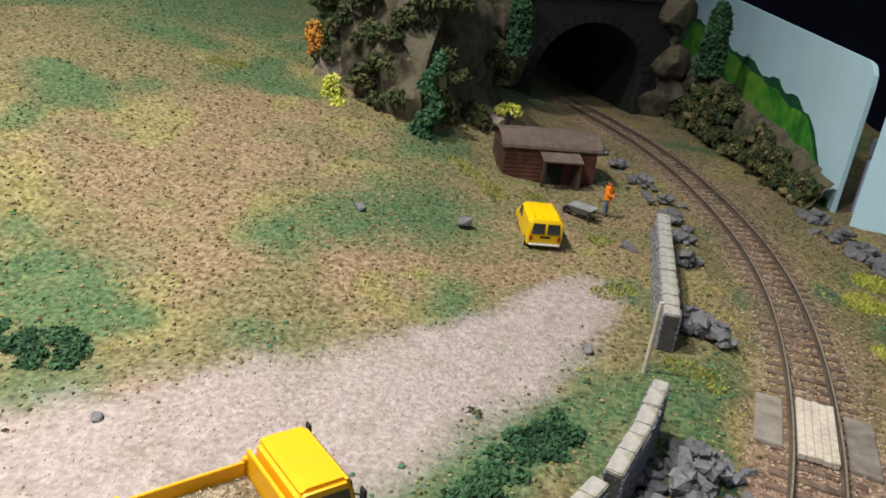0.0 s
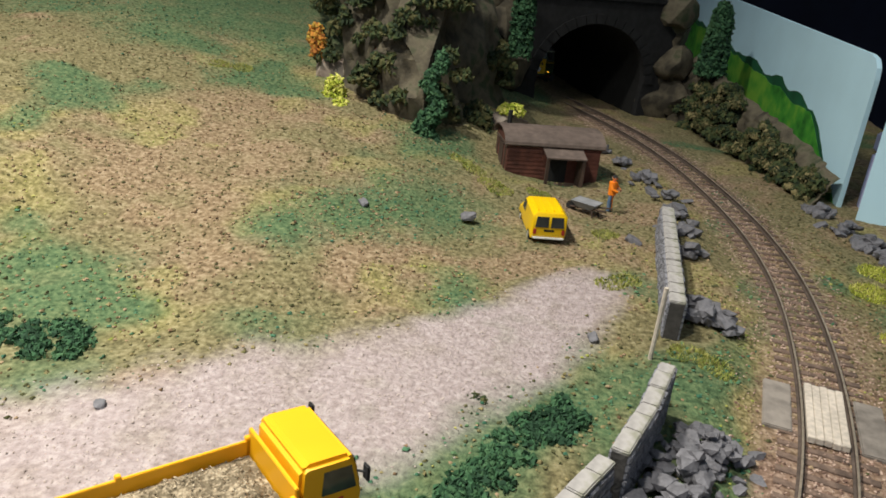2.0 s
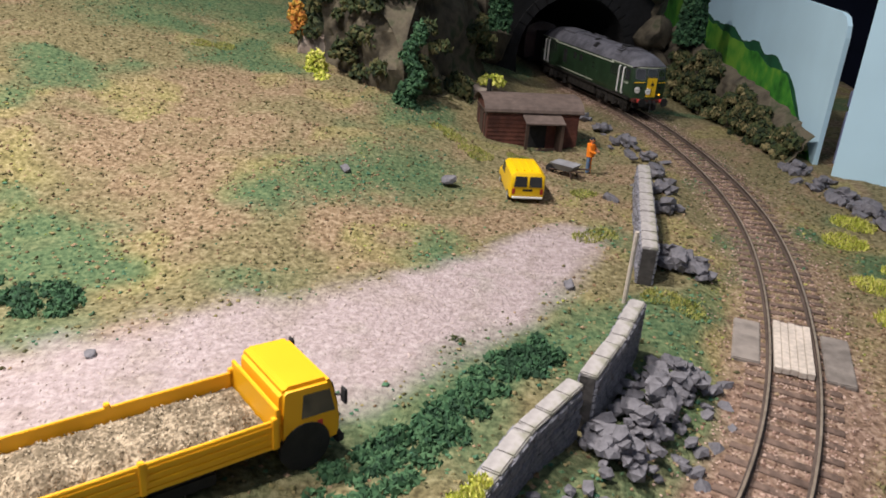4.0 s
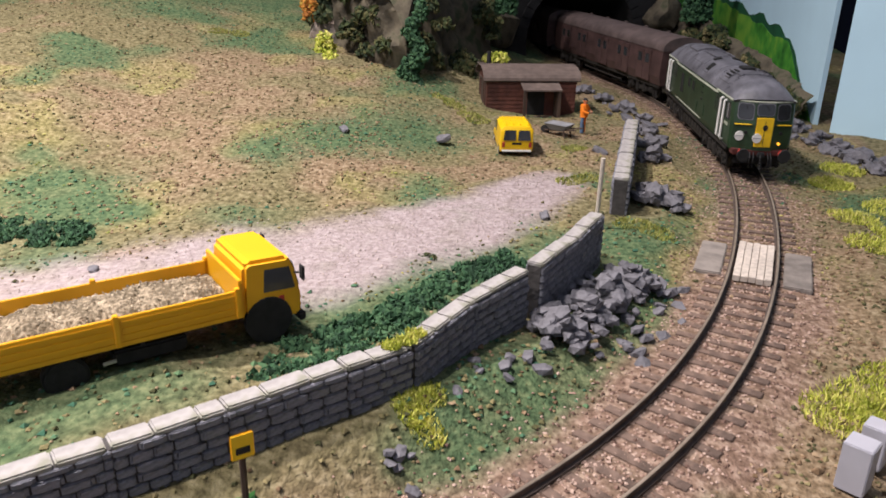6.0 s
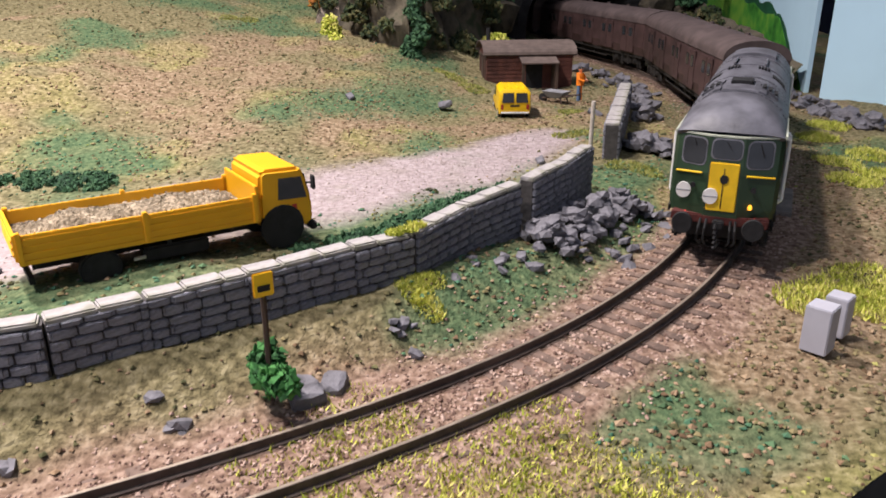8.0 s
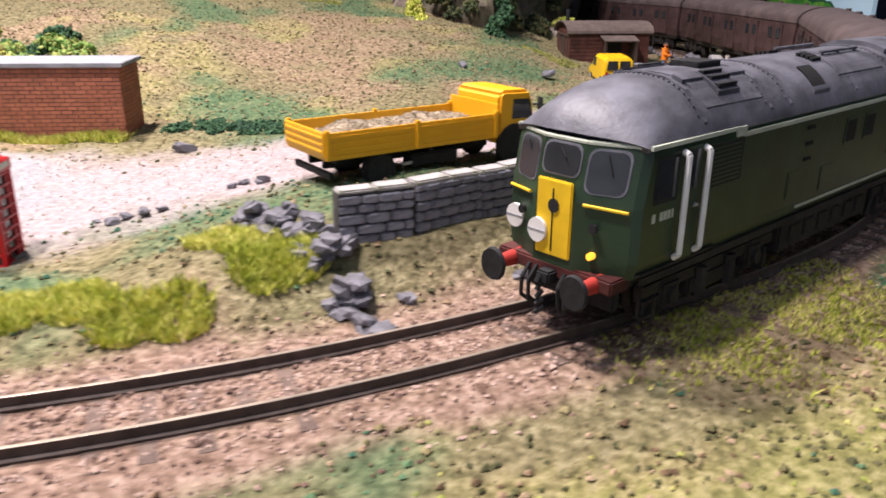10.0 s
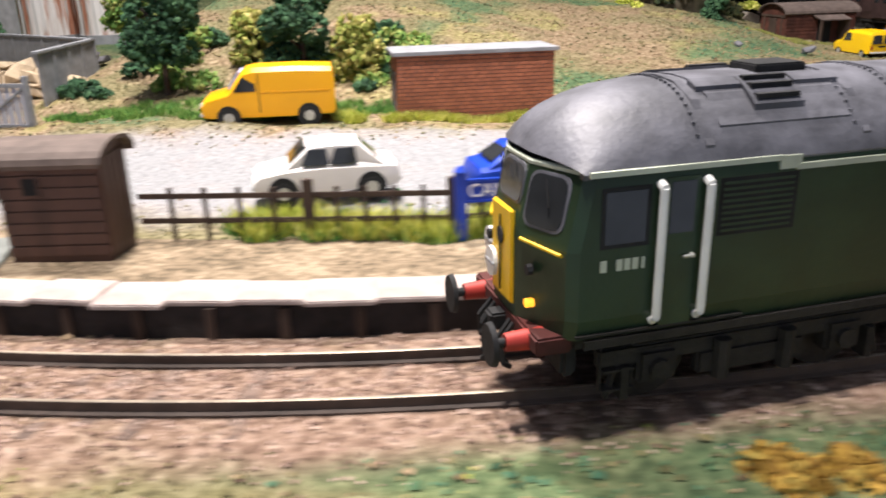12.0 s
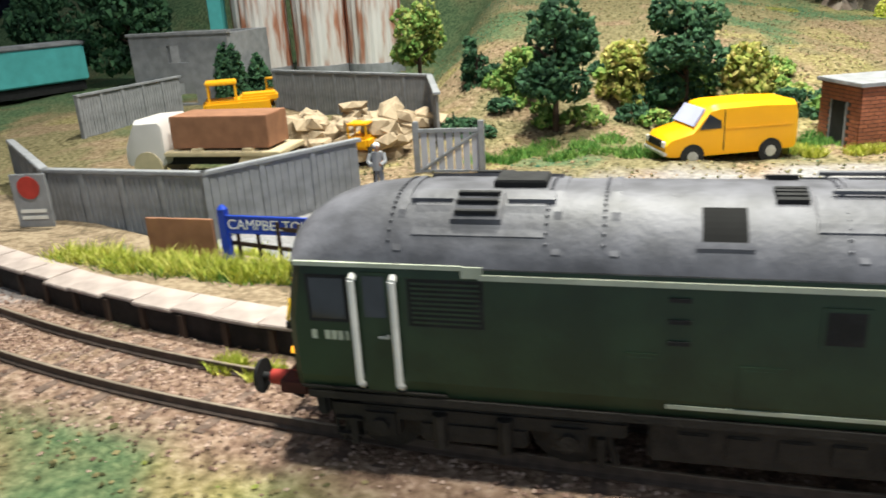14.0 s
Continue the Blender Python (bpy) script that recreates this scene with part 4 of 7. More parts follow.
        for k in range(5):
            rod(bm, (HALF + 0.2, -0.05 + 0.03 * k, 0.95 - 0.12 * k), (HALF + 0.27, -0.05, 0.84 - 0.12 * k), 0.045, 6)
        for y in (-0.45, -0.3, 0.3, 0.42):
            pts = [(HALF + 0.02, y, 1.0), (HALF + 0.18, y * 1.05, 0.8), (HALF + 0.16, y * 1.1, 0.5), (HALF + 0.05, y * 0.9, 0.4)]
            for a, b in zip(pts, pts[1:]):
                rod(bm, a, b, 0.035, 6)
        box(bm, HALF - 0.6, HALF - 0.4, -0.95, 0.95, 0.42, 0.9, 0.05)
        part("coupling", bm, BLACK, front, "black coupling hook, hoses and guard")
    # sides
    for side in (-1, 1):
        y = side * W
        def flush(name, x0, x1, z0, z1, out, material, lab="", bev=0.0):
            bm = B()
            box(bm, x0, x1, min(y - side * 0.03, y + side * out), max(y - side * 0.03, y + side * out), z0, z1, bev)
            return part(name, bm, material, loco, lab)
        for sx in (-1, 1):
            def X(a, b):
                return (min(sx * a, sx * b), max(sx * a, sx * b))
            flush("cab_window_rubber", *X(5.88, 6.46), 2.12, 2.80, 0.008, BLACK)
            flush("cab_window", *X(5.93, 6.41), 2.17, 2.75, 0.014, GLASS)
            flush("cab_door", *X(5.3, 5.7), 1.12, 2.85, 0.012, GREEN)
            flush("door_window", *X(5.35, 5.65), 2.22, 2.80, 0.020, GLASS)
            for x in (5.22, 5.78):
                bm = B()
                pts = [(sx * x, y, 2.80), (sx * x, y + side * 0.1, 2.76), (sx * x, y + side * 0.1, 1.28), (sx * x, y, 1.2)]
                for a, b in zip(pts, pts[1:]):
                    rod(bm, a, b, 0.052, 8)
                part("cab_handrail", bm, WHITE, loco, "tall white cab handrail", smooth=True)
            bm = B()
            rod(bm, (sx * 5.35, y, 1.95), (sx * 5.35, y + side * 0.06, 1.95), 0.03, 6)
            rod(bm, (sx * 5.35, y + side * 0.06, 1.95), (sx * 5.47, y + side * 0.06, 1.95), 0.02, 6)
            part("door_handle", bm, HUB, loco)
            for k, w in enumerate((0.075, 0.0, 0.07, 0.07, 0.07, 0.04)):
                if w:
                    xa = sx * 6.13 + side * 0.28 - side * k * 0.095
                    flush("number_bar", xa - w / 2, xa + w / 2, 1.86, 1.99, 0.012, CREAM)
            bm = B()
            for k in range(9):
                box(bm, *X(4.1, 5.0), y - 0.008, y + 0.008, 2.16 + k * 0.068, 2.19 + k * 0.068)
            flush("grille_frame", *X(4.05, 5.05), 2.12, 2.78, 0.004, BLACK)
            part("grille_slats", bm, GREEN, loco)
        for x0, x1, z0, z1 in ((0.45, 1.0, 1.35, 1.85), (1.9, 2.35, 1.42, 1.95), (-0.4, 0.15, 2.1, 2.65), (-1.3, -0.75, 2.1, 2.65), (-2.9, -2.2, 1.6, 2.65)):
            flush("body_panel", x0, x1, z0, z1, 0.015, GREEN, bev=0.02)
            flush("panel_vent", x0 + 0.06, x1 - 0.06, z0 + 0.06, z1 - 0.06, 0.02, BLACK if z1 > 2.5 else GREEN, bev=0.01)
        for k in range(3):
            flush("boiler_vent", 1.55, 1.8, 2.62 - 0.28 * k, 2.67 - 0.28 * k, 0.03, BLACK)
        flush("waist_stripe", -3.6, 1.8, 1.19, 1.24, 0.006, CREAM)
        flush("cab_sill", 4.6, 6.7, 1.10, 1.13, 0.015, DIRT)
        flush("solebar", -6.6, 6.6, 0.95, 1.06, 0.02, DIRT)
        bm = B()
        box(bm, -2.0, 2.0, min(side * 0.75, side * 1.22), max(side * 0.75, side * 1.22), 0.32, 0.98, 0.05)
        for k in range(6):
            box(bm, -1.75 + k * 0.6, -1.35 + k * 0.6, min(side * 1.2, side * 1.26), max(side * 1.2, side * 1.26), 0.48, 0.8, 0.02)
        part("tank", bm, DIRT, loco)
        for x in (6.1, -6.1):
            bm = B()
            for k in range(3):
                box(bm, x - 0.2, x + 0.2, side * 1.15 - 0.1, side * 1.15 + 0.1, 0.3 + 0.25 * k, 0.33 + 0.25 * k)
            box(bm, x - 0.22, x - 0.19, side * 1.15 - 0.03, side * 1.15 + 0.03, 0.3, 1.0)
            box(bm, x + 0.19, x + 0.22, side * 1.15 - 0.03, side * 1.15 + 0.03, 0.3, 1.0)
            part("step_ladder", bm, DIRT, loco)
    bm = B()
    box(bm, -6.6, 6.6, -1.1, 1.1, 0.85, 1.06)
    part("underframe", bm, DIRT, loco)
    for ob in loco.children_recursive:
        if ob.data:
            for v in ob.data.vertices:
                v.co.y *= 0.9
                v.co.z += 0.02 * U
    for x in (-4.3, 4.3):
        bogie(loco, x)
    return loco


LOCO = build_loco()


def build_coach():
    c = thing("parcels_coach", "weathered dark brown parcels coach with curved roof", "railway coach", 8, 45, group="coaches behind the engine")
    L, w, cant, top = 8.75, 1.38, 2.95, 3.72
    bm = B()
    prof = [(-w + 0.12, 1.0), (-w, 1.5), (-w + 0.02, 2.3), (-w + 0.08, cant), (w - 0.08, cant), (w - 0.02, 2.3), (w, 1.5), (w - 0.12, 1.0)]
    prism(bm, prof, -L, L, "x")
    part("body", bm, MAROON, c)
    bm = B()
    arc = [((w - 0.04) * math.cos(math.pi * k / 16), cant + (top - cant) * math.sin(math.pi * k / 16) ** 0.8) for k in range(17)]
    prism(bm, arc, -L - 0.03, L + 0.03, "x")
    part("roof", bm, COACHROOF, c, "dusty brown roof", smooth=True)
    for x in (-6, -3, 0, 3, 6):
        bm = B()
        rod(bm, (x, 0.35, top - 0.06), (x, 0.35, top + 0.07), 0.12, 8)
        part("roof_vent", bm, COACHROOF, c)
    for side in (-1, 1):
        for x in (-6.3, -3.2, 0.4, 3.6, 6.6):
            bm = B()
            for dx in (-0.46, 0.46):
                box(bm, x + dx - 0.44, x + dx + 0.44, side * w - 0.03, side * w + 0.025, 1.1, 2.85, 0.02)
            door = part("luggage_door", bm, MAROON, c)
            bm = B()
            for dx in (-0.46, 0.46):
                box(bm, x + dx - 0.24, x + dx + 0.24, side * w - 0.05, side * w + 0.028, 2.1, 2.62, 0.02)
            part("door_light", bm, GLASS, door)
        bm = B()
        box(bm, -L + 0.2, L - 0.2, side * 1.15 - 0.08, side * 1.15 + 0.08, 0.82, 1.02)
        rod(bm, (-3, side * 1.0, 0.45), (3, side * 1.0, 0.45), 0.05, 6)
        for x in (-3, -1, 1, 3):
            rod(bm, (x, side * 1.0, 0.45), (x, side * 1.0, 0.9), 0.04, 6)
        part("solebar", bm, DIRT, c)
    for sx in (-1, 1):
        bm = B()
        box(bm, min(sx * L, sx * (L + 0.42)), max(sx * L, sx * (L + 0.42)), -0.5, 0.5, 1.05, 3.1, 0.05)
        part("corridor_bellows", bm, BLACK, c)
        for side in (-1, 1):
            bm = B()
            rod(bm, (sx * L, side * 0.87, 0.97), (sx * (L + 0.35), side * 0.87, 0.97), 0.1, 10)
            rod(bm, (sx * (L + 0.35), side * 0.87, 0.97), (sx * (L + 0.42), side * 0.87, 0.97), 0.23, 16)
            part("buffer", bm, BLACK, c, smooth=True)
        bogie(c, sx * 6.1, 2.6, 0.5)
    bm = B()
    box(bm, -L, L, -1.0, 1.0, 0.8, 1.02)
    box(bm, -1.6, 1.6, -0.9, 0.9, 0.35, 0.85, 0.05)
    part("underframe", bm, DIRT, c)
    return c


COACHES = [build_coach()]
COACHES.append(copy_thing(COACHES[0], pose(6 * U, 60 * U, 0)))
COACHES.append(copy_thing(COACHES[0], pose(3 * U, 75 * U, 0)))


# ---- walls of the yard lane ----
build_wall("boundary_wall", "grey block retaining wall with pale coping beside the lorry", [(-3.62, 3.0, 0.45), (-2.4, 3.75, 0.5), (-1.3, 4.85, 0.5), (-0.05, 6.1, 0.5), (1.46, 7.7, 0.5), (2.43, 8.75, 0.45), (3.3, 10.9, 0.35), (4.32, 12.7, 0.25)], 1.55, 0.40, 0.19, 0.42, 1)
build_wall("broken_wall", "short grey stone wall end with mossy top", [(4.58, 12.9, 0.2), (5.4, 14.9, 0.15), (6.1, 17.0, 0.05)], 1.62, 0.40, 0.19, 0.40, 2)
build_wall("tall_wall", "tall dry-stone wall with lichen near the shed", [(7.0, 21.4, 0.0), (7.95, 31.1, 0.0)], 1.38, 0.5, 0.2, 0.42, 3, 0.05)


def heap(name, label, category, pts, n, size, material, seed, high=0.5, z0=None):
    """A heap of separate stones spread along pts (x, y, spread)."""
    t = thing(name, label, category, pts[0][0], pts[0][1])
    rnd = random.Random(seed)
    for k in range(n):
        x, y, r = rnd.choice(pts)
        a, q = rnd.uniform(0, 6.28), abs(rnd.gauss(0, 0.5))
        px, py = x + math.cos(a) * q * r, y + math.sin(a) * q * r
        h = max(0, 1 - q) * high * rnd.uniform(0.1, 1)
        s = size * rnd.uniform(0.55, 1.3)
        bm = B()
        rock(bm, 0, 0, 0, s * rnd.uniform(0.9, 1.5), s, s * rnd.uniform(0.45, 0.8), rnd, 1)
        part("stone", bm, material, t, m=pose((px - pts[0][0]) * U, (py - pts[0][1]) * U, (gz(px, py) + h + s * 0.2) * U))
    return t


heap("slate_heap", "heap of broken grey slate beside the track", "rubble", [(6.5, 14.4, 1.6), (6.0, 13.2, 1.5), (7.2, 15.6, 1.1), (5.3, 12.0, 1.1)], 250, 0.22, SLATE, 11, 0.65)
heap("slate_pile", "pile of flat grey stones behind the wall", "rubble", [(8.3, 23.0, 0.8), (9.0, 23.0, 0.7), (8.2, 24.0, 0.6)], 34, 0.36, SLATE, 12, 0.6)
heap("stone_row", "row of grey rubble along the trackside", "rubble", [(8.8, 29, 0.7), (8.9, 31.5, 0.9), (9.0, 34, 1.0), (8.9, 36.6, 1.0), (8.1, 39.5, 1.0), (7.0, 42, 1.0), (6.0, 44.2, 0.9)], 110, 0.30, SLATE, 13, 0.4)
heap("stone_bank", "band of grey rubble at the foot of the sky boards", "rubble", [(16.9, 38.6, 0.8), (17.3, 36.5, 0.9), (17.7, 34.6, 0.9), (18.2, 32.8, 1.0), (18.8, 31, 1.1)], 110, 0.32, SLATE, 14, 0.5)
heap("fallen_stones", "tumbled grey stones at the wall end", "rubble", [(-4.1, 3.1, 0.6), (-4.8, 3.7, 0.9), (-3.6, 2.4, 0.6), (-3.0, 1.75, 0.5), (-2.55, 1.1, 0.4), (-5.6, 4.2, 0.6)], 110, 0.21, SLATE, 15, 0.5)
heap("scattered_slates", "few loose slates on the grass", "rubble", [(4.2, 10.2, 1.0), (3.6, 9.6, 0.8), (2.6, 6.9, 0.6), (1.6, 4.6, 0.4), (-0.3, 3.5, 0.4), (-2.2, 2.2, 0.6), (-9, 6, 2.0), (-7.5, 8, 1.5)], 40, 0.17, SLATE, 16, 0.05)
for k, (x, y, s) in enumerate([(-0.16, 29.0, 0.42), (-4.2, 27.5, 0.25), (4.6, 20.6, 0.25), (-7.2, 13.6, 0.22), (1.4, 4.9, 0.5), (1.8, 5.3, 0.35), (6.6, 29.6, 0.45), (-11.6, 13.4, 0.45)]):
    bm = B()
    rock(bm, 0, 0, 0, s, s * 0.8, s * 0.55, random.Random(30 + k), 2)
    tagged(part("boulder", bm, SLATE, m=pose(x * U, y * U, (gz(x, y) + s * 0.25) * U)), "single weathered grey stone on the turf", "stone", group="single stones on the turf")
for k, (x, y, z, s) in enumerate([(0.0, 44.2, 0.6, 1.6), (-20, 67, 5.6, 3.2), (-16.6, 63.5, 5.2, 2.4), (-25, 70, 6.2, 3.0), (-9.4, 43.0, 2.8, 1.5)]):
    bm = B()
    rock(bm, 0, 0, 0, s * 1.2, s, s * 0.9, random.Random(50 + k), 3, 0.22)
    tagged(part("cliff_boulder", bm, BOULDER, m=pose(x * U, y * U, z * U), smooth=True), "large brown boulder at the cliff foot", "boulder", group="boulders at the cliff foot")
bm = B()
rnd = random.Random(8)
for k in range(170):
    rock(bm, rnd.uniform(-56, -38), rnd.uniform(60, 66), 6.0 + rnd.uniform(-0.3, 1.4), 0.7, 0.6, 0.5, rnd, 1)
tagged(part("scree", bm, SLATE), "grey scree at the back of the meadow", "rubble", kind="stuff")


# ---- road vehicles ----
def road_wheel(parent, x, y, r, w=0.2, hub=HUB):
    bm = B()
    rod(bm, (x, y - w / 2, r), (x, y + w / 2, r), r, 22)
    bmesh.ops.bevel(bm, geom=[e for e in bm.edges if len(e.link_faces) == 2 and any(len(f.verts) > 6 for f in e.link_faces)], offset=r * 0.12, segments=2, affect="EDGES")
    wh = part("wheel", bm, TYRE, parent, smooth=True)
    bm = B()
    rod(bm, (x, y - w / 2 - 0.015, r), (x, y + w / 2 + 0.015, r), r * 0.55, 16)
    part("hubcap", bm, hub, wh, smooth=True)
    return wh


def hull(bm, stations, inset=0.10, round_=0.12):
    """A car body from stations (x, bottom, top, half width): rounded in section."""
    rings = []
    for x, z0, z1, w in stations:
        h = z1 - z0
        b = min(round_, h * 0.3)
        rings.append([(x, -w + inset * 0.4, z0), (x, -w, z0 + h * 0.35), (x, -w + inset * 0.3, z1 - b), (x, -w + inset + b * 0.7, z1), (x, w - inset - b * 0.7, z1), (x, w - inset * 0.3, z1 - b), (x, w, z0 + h * 0.35), (x, w - inset * 0.4, z0)])
    loft(bm, rings)


def slab(name, material, parent, quad, out, lab=""):
    """A thin pane on four points, pushed by out."""
    bm = B()
    o = Vector(out)
    loft(bm, [[Vector(p) - o * 0.5 for p in quad], [Vector(p) + o for p in quad]])
    return part(name, bm, material, parent, lab)


def build_lorry():
    t = thing("tipper_lorry", "yellow dropside lorry loaded with gravel, parked on the verge", "lorry", -3.4, 8.97, 0.40, 43.5)
    # x forward; centre of chassis at 0
    bm = B()
    prof = [(2.55, 0.75), (4.25, 0.62), (4.32, 1.0), (4.28, 1.35), (4.1, 2.05), (3.95, 2.32), (2.75, 2.36), (2.6, 2.25), (2.55, 1.4)]
    prism(bm, prof, -1.1, 1.1, "y")
    bmesh.ops.bevel(bm, geom=list(bm.edges), offset=0.10, segments=2, affect="EDGES")
    cab = part("cab", bm, YELLOW, t, "rounded yellow cab", smooth=True)
    slab("windscreen", GLASS, cab, [(4.27, -0.95, 1.42), (4.27, 0.95, 1.42), (4.12, 0.92, 2.05), (4.12, -0.92, 2.05)], (0.03, 0, 0.01))
    for side in (-1, 1):
        slab("side_window", GLASS, cab, [(3.15, side * 1.1, 1.48), (4.1, side * 1.1, 1.45), (3.95, side * 1.08, 2.05), (3.2, side * 1.08, 2.08)], (0, side * 0.02, 0))
        bm = B()
        rod(bm, (4.1, side * 1.1, 1.85), (4.25, side * 1.3, 1.9), 0.03, 6)
        box(bm, 4.2, 4.28, side * 1.3 - 0.12, side * 1.3 + 0.12, 1.7, 2.1, 0.03)
        part("mirror", bm, BLACK, cab)
        bm = B()
        rod(bm, (3.25, side * 1.0, 0.72), (3.25, side * 1.13, 0.72), 0.62, 20)
        part("wheel_arch", bm, BLACK, cab)
        bm = B()
        box(bm, 3.6, 3.75, min(side * 1.1, side * 1.12), max(side * 1.1, side * 1.12), 1.15, 1.3)
        part("door_badge", bm, RED, cab)
    boxpart("grille", BLACK, cab, 4.26, 4.34, -0.8, 0.8, 0.95, 1.2, 0.02)
    boxpart("bumper", BLACK, t, 4.2, 4.42, -1.1, 1.1, 0.45, 0.68, 0.04)
    bm = B()
    for side in (-1, 1):
        box(bm, -4.4, 2.6, side * 0.42 - 0.08, side * 0.42 + 0.08, 0.62, 0.86)
        box(bm, -1.3, 0.8, side * 0.75 - 0.25, side * 0.75 + 0.25, 0.42, 0.8, 0.06)
    for x in (-4.3, -2.4, -0.5, 1.6):
        box(bm, x - 0.06, x + 0.06, -1.1, 1.1, 0.86, 0.98)
    box(bm, -4.6, -4.45, -1.05, 1.05, 0.45, 0.62)
    part("chassis", bm, BLACK, t)
    bm = B()
    rod(bm, (-1.6, 0.95, 0.55), (-0.2, 0.95, 0.62), 0.05, 6)
    rod(bm, (-1.6, -0.95, 0.55), (-0.2, -0.95, 0.62), 0.05, 6)
    part("exhaust_pipe", bm, HUB, t)
    boxpart("bed", YELLOW, t, -4.75, 2.4, -1.18, 1.18, 0.98, 1.12, 0.02)
    for side in (-1, 1):
        for x0, x1 in ((-4.75, -1.2), (-1.12, 2.4)):
            bm = B()
            box(bm, x0, x1, min(side * 1.10, side * 1.18), max(side * 1.10, side * 1.18), 1.12, 1.72, 0.015)
            for k in range(3):
                z = 1.22 + 0.17 * k
                box(bm, x0 + 0.1, x1 - 0.1, min(side * 1.17, side * 1.205), max(side * 1.17, side * 1.205), z, z + 0.07, 0.012)
            part("dropside", bm, YELLOW, t)
        for x in (-4.7, -1.16, 2.36):
            boxpart("side_post", YELLOW, t, x - 0.08, x + 0.08, min(side * 1.1, side * 1.24), max(side * 1.1, side * 1.24), 1.0, 1.8, 0.02)
    bm = B()
    box(bm, -4.85, -4.75, -1.18, 1.18, 1.1, 1.75, 0.015)
    for k in range(3):
        box(bm, -4.89, -4.84, -1.1, 1.1, 1.2 + 0.18 * k, 1.27 + 0.18 * k, 0.01)
    part("tailboard", bm, YELLOW, t)
    boxpart("headboard", YELLOW, t, 2.4, 2.5, -1.2, 1.2, 0.98, 2.0, 0.02)
    # load
    bm = B()
    nx, ny = 60, 20
    vs = []
    for i in range(nx + 1):
        row = []
        for j in range(ny + 1):
            x, y = -4.7 + 7.05 * i / nx, -1.08 + 2.16 * j / ny
            e = min(1, 4 * min(j, ny - j) / ny) * min(1, 6 * min(i, nx - i) / nx)
            z = 1.35 + 0.42 * e * (0.7 + 0.5 * noise.noise(Vector((x * 0.8, y * 0.5, 4)))) + 0.07 * noise.noise(Vector((x * 6, y * 6, 1)))
            row.append(bm.verts.new((x, y, z)))
        vs.append(row)
    for i in range(nx):
        for j in range(ny):
            bm.faces.new((vs[i][j], vs[i + 1][j], vs[i + 1][j + 1], vs[i][j + 1]))
    rnd = random.Random(4)
    part("gravel_load", bm, SAND, t, "pale brown loose gravel")
    bm = B()
    for k in range(900):
        x, y = rnd.uniform(-4.6, 2.25), rnd.uniform(-1.0, 1.0)
        e = min(1, 4 * min((y + 1.08), 1.08 - y) / 2.16) * min(1, 6 * min(x + 4.7, 2.35 - x) / 7.05)
        z = 1.37 + 0.42 * e * (0.7 + 0.5 * noise.noise(Vector((x * 0.8, y * 0.5, 4))))
        s = rnd.uniform(0.03, 0.06)
        vv = [bm.verts.new((x + s * rnd.uniform(-1, 1), y + s * rnd.uniform(-1, 1), z + s * rnd.uniform(-0.4, 1))) for _ in range(4)]
        for f in ((0, 1, 2), (0, 2, 3), (0, 3, 1), (1, 3, 2)):
            bm.faces.new([vv[q] for q in f])
    tagged(part("loose_gravel", bm, SAND, t), kind="stuff")
    for x in (-2.6, 3.25):
        for side in (-1, 1):
            road_wheel(t, x, side * 0.92, 0.5, 0.34 if x < 0 else 0.25, TYRE)
    for ob in t.children_recursive:
        for v in ob.data.vertices:
            if ob.name.startswith(("wheel", "hubcap")):
                cx = 3.25 if v.co.x > 0 else -2.6
                nx = 2.4 + (cx - 2.4) * (0.88 if cx > 0 else 0.80)
                v.co.x += (nx - cx) * U
            elif v.co.x < 2.4 * U:
                v.co.x = 2.4 * U + (v.co.x - 2.4 * U) * 0.80
            else:
                v.co.x = 2.4 * U + (v.co.x - 2.4 * U) * 0.88
            v.co *= 0.84
    return t


build_lorry()


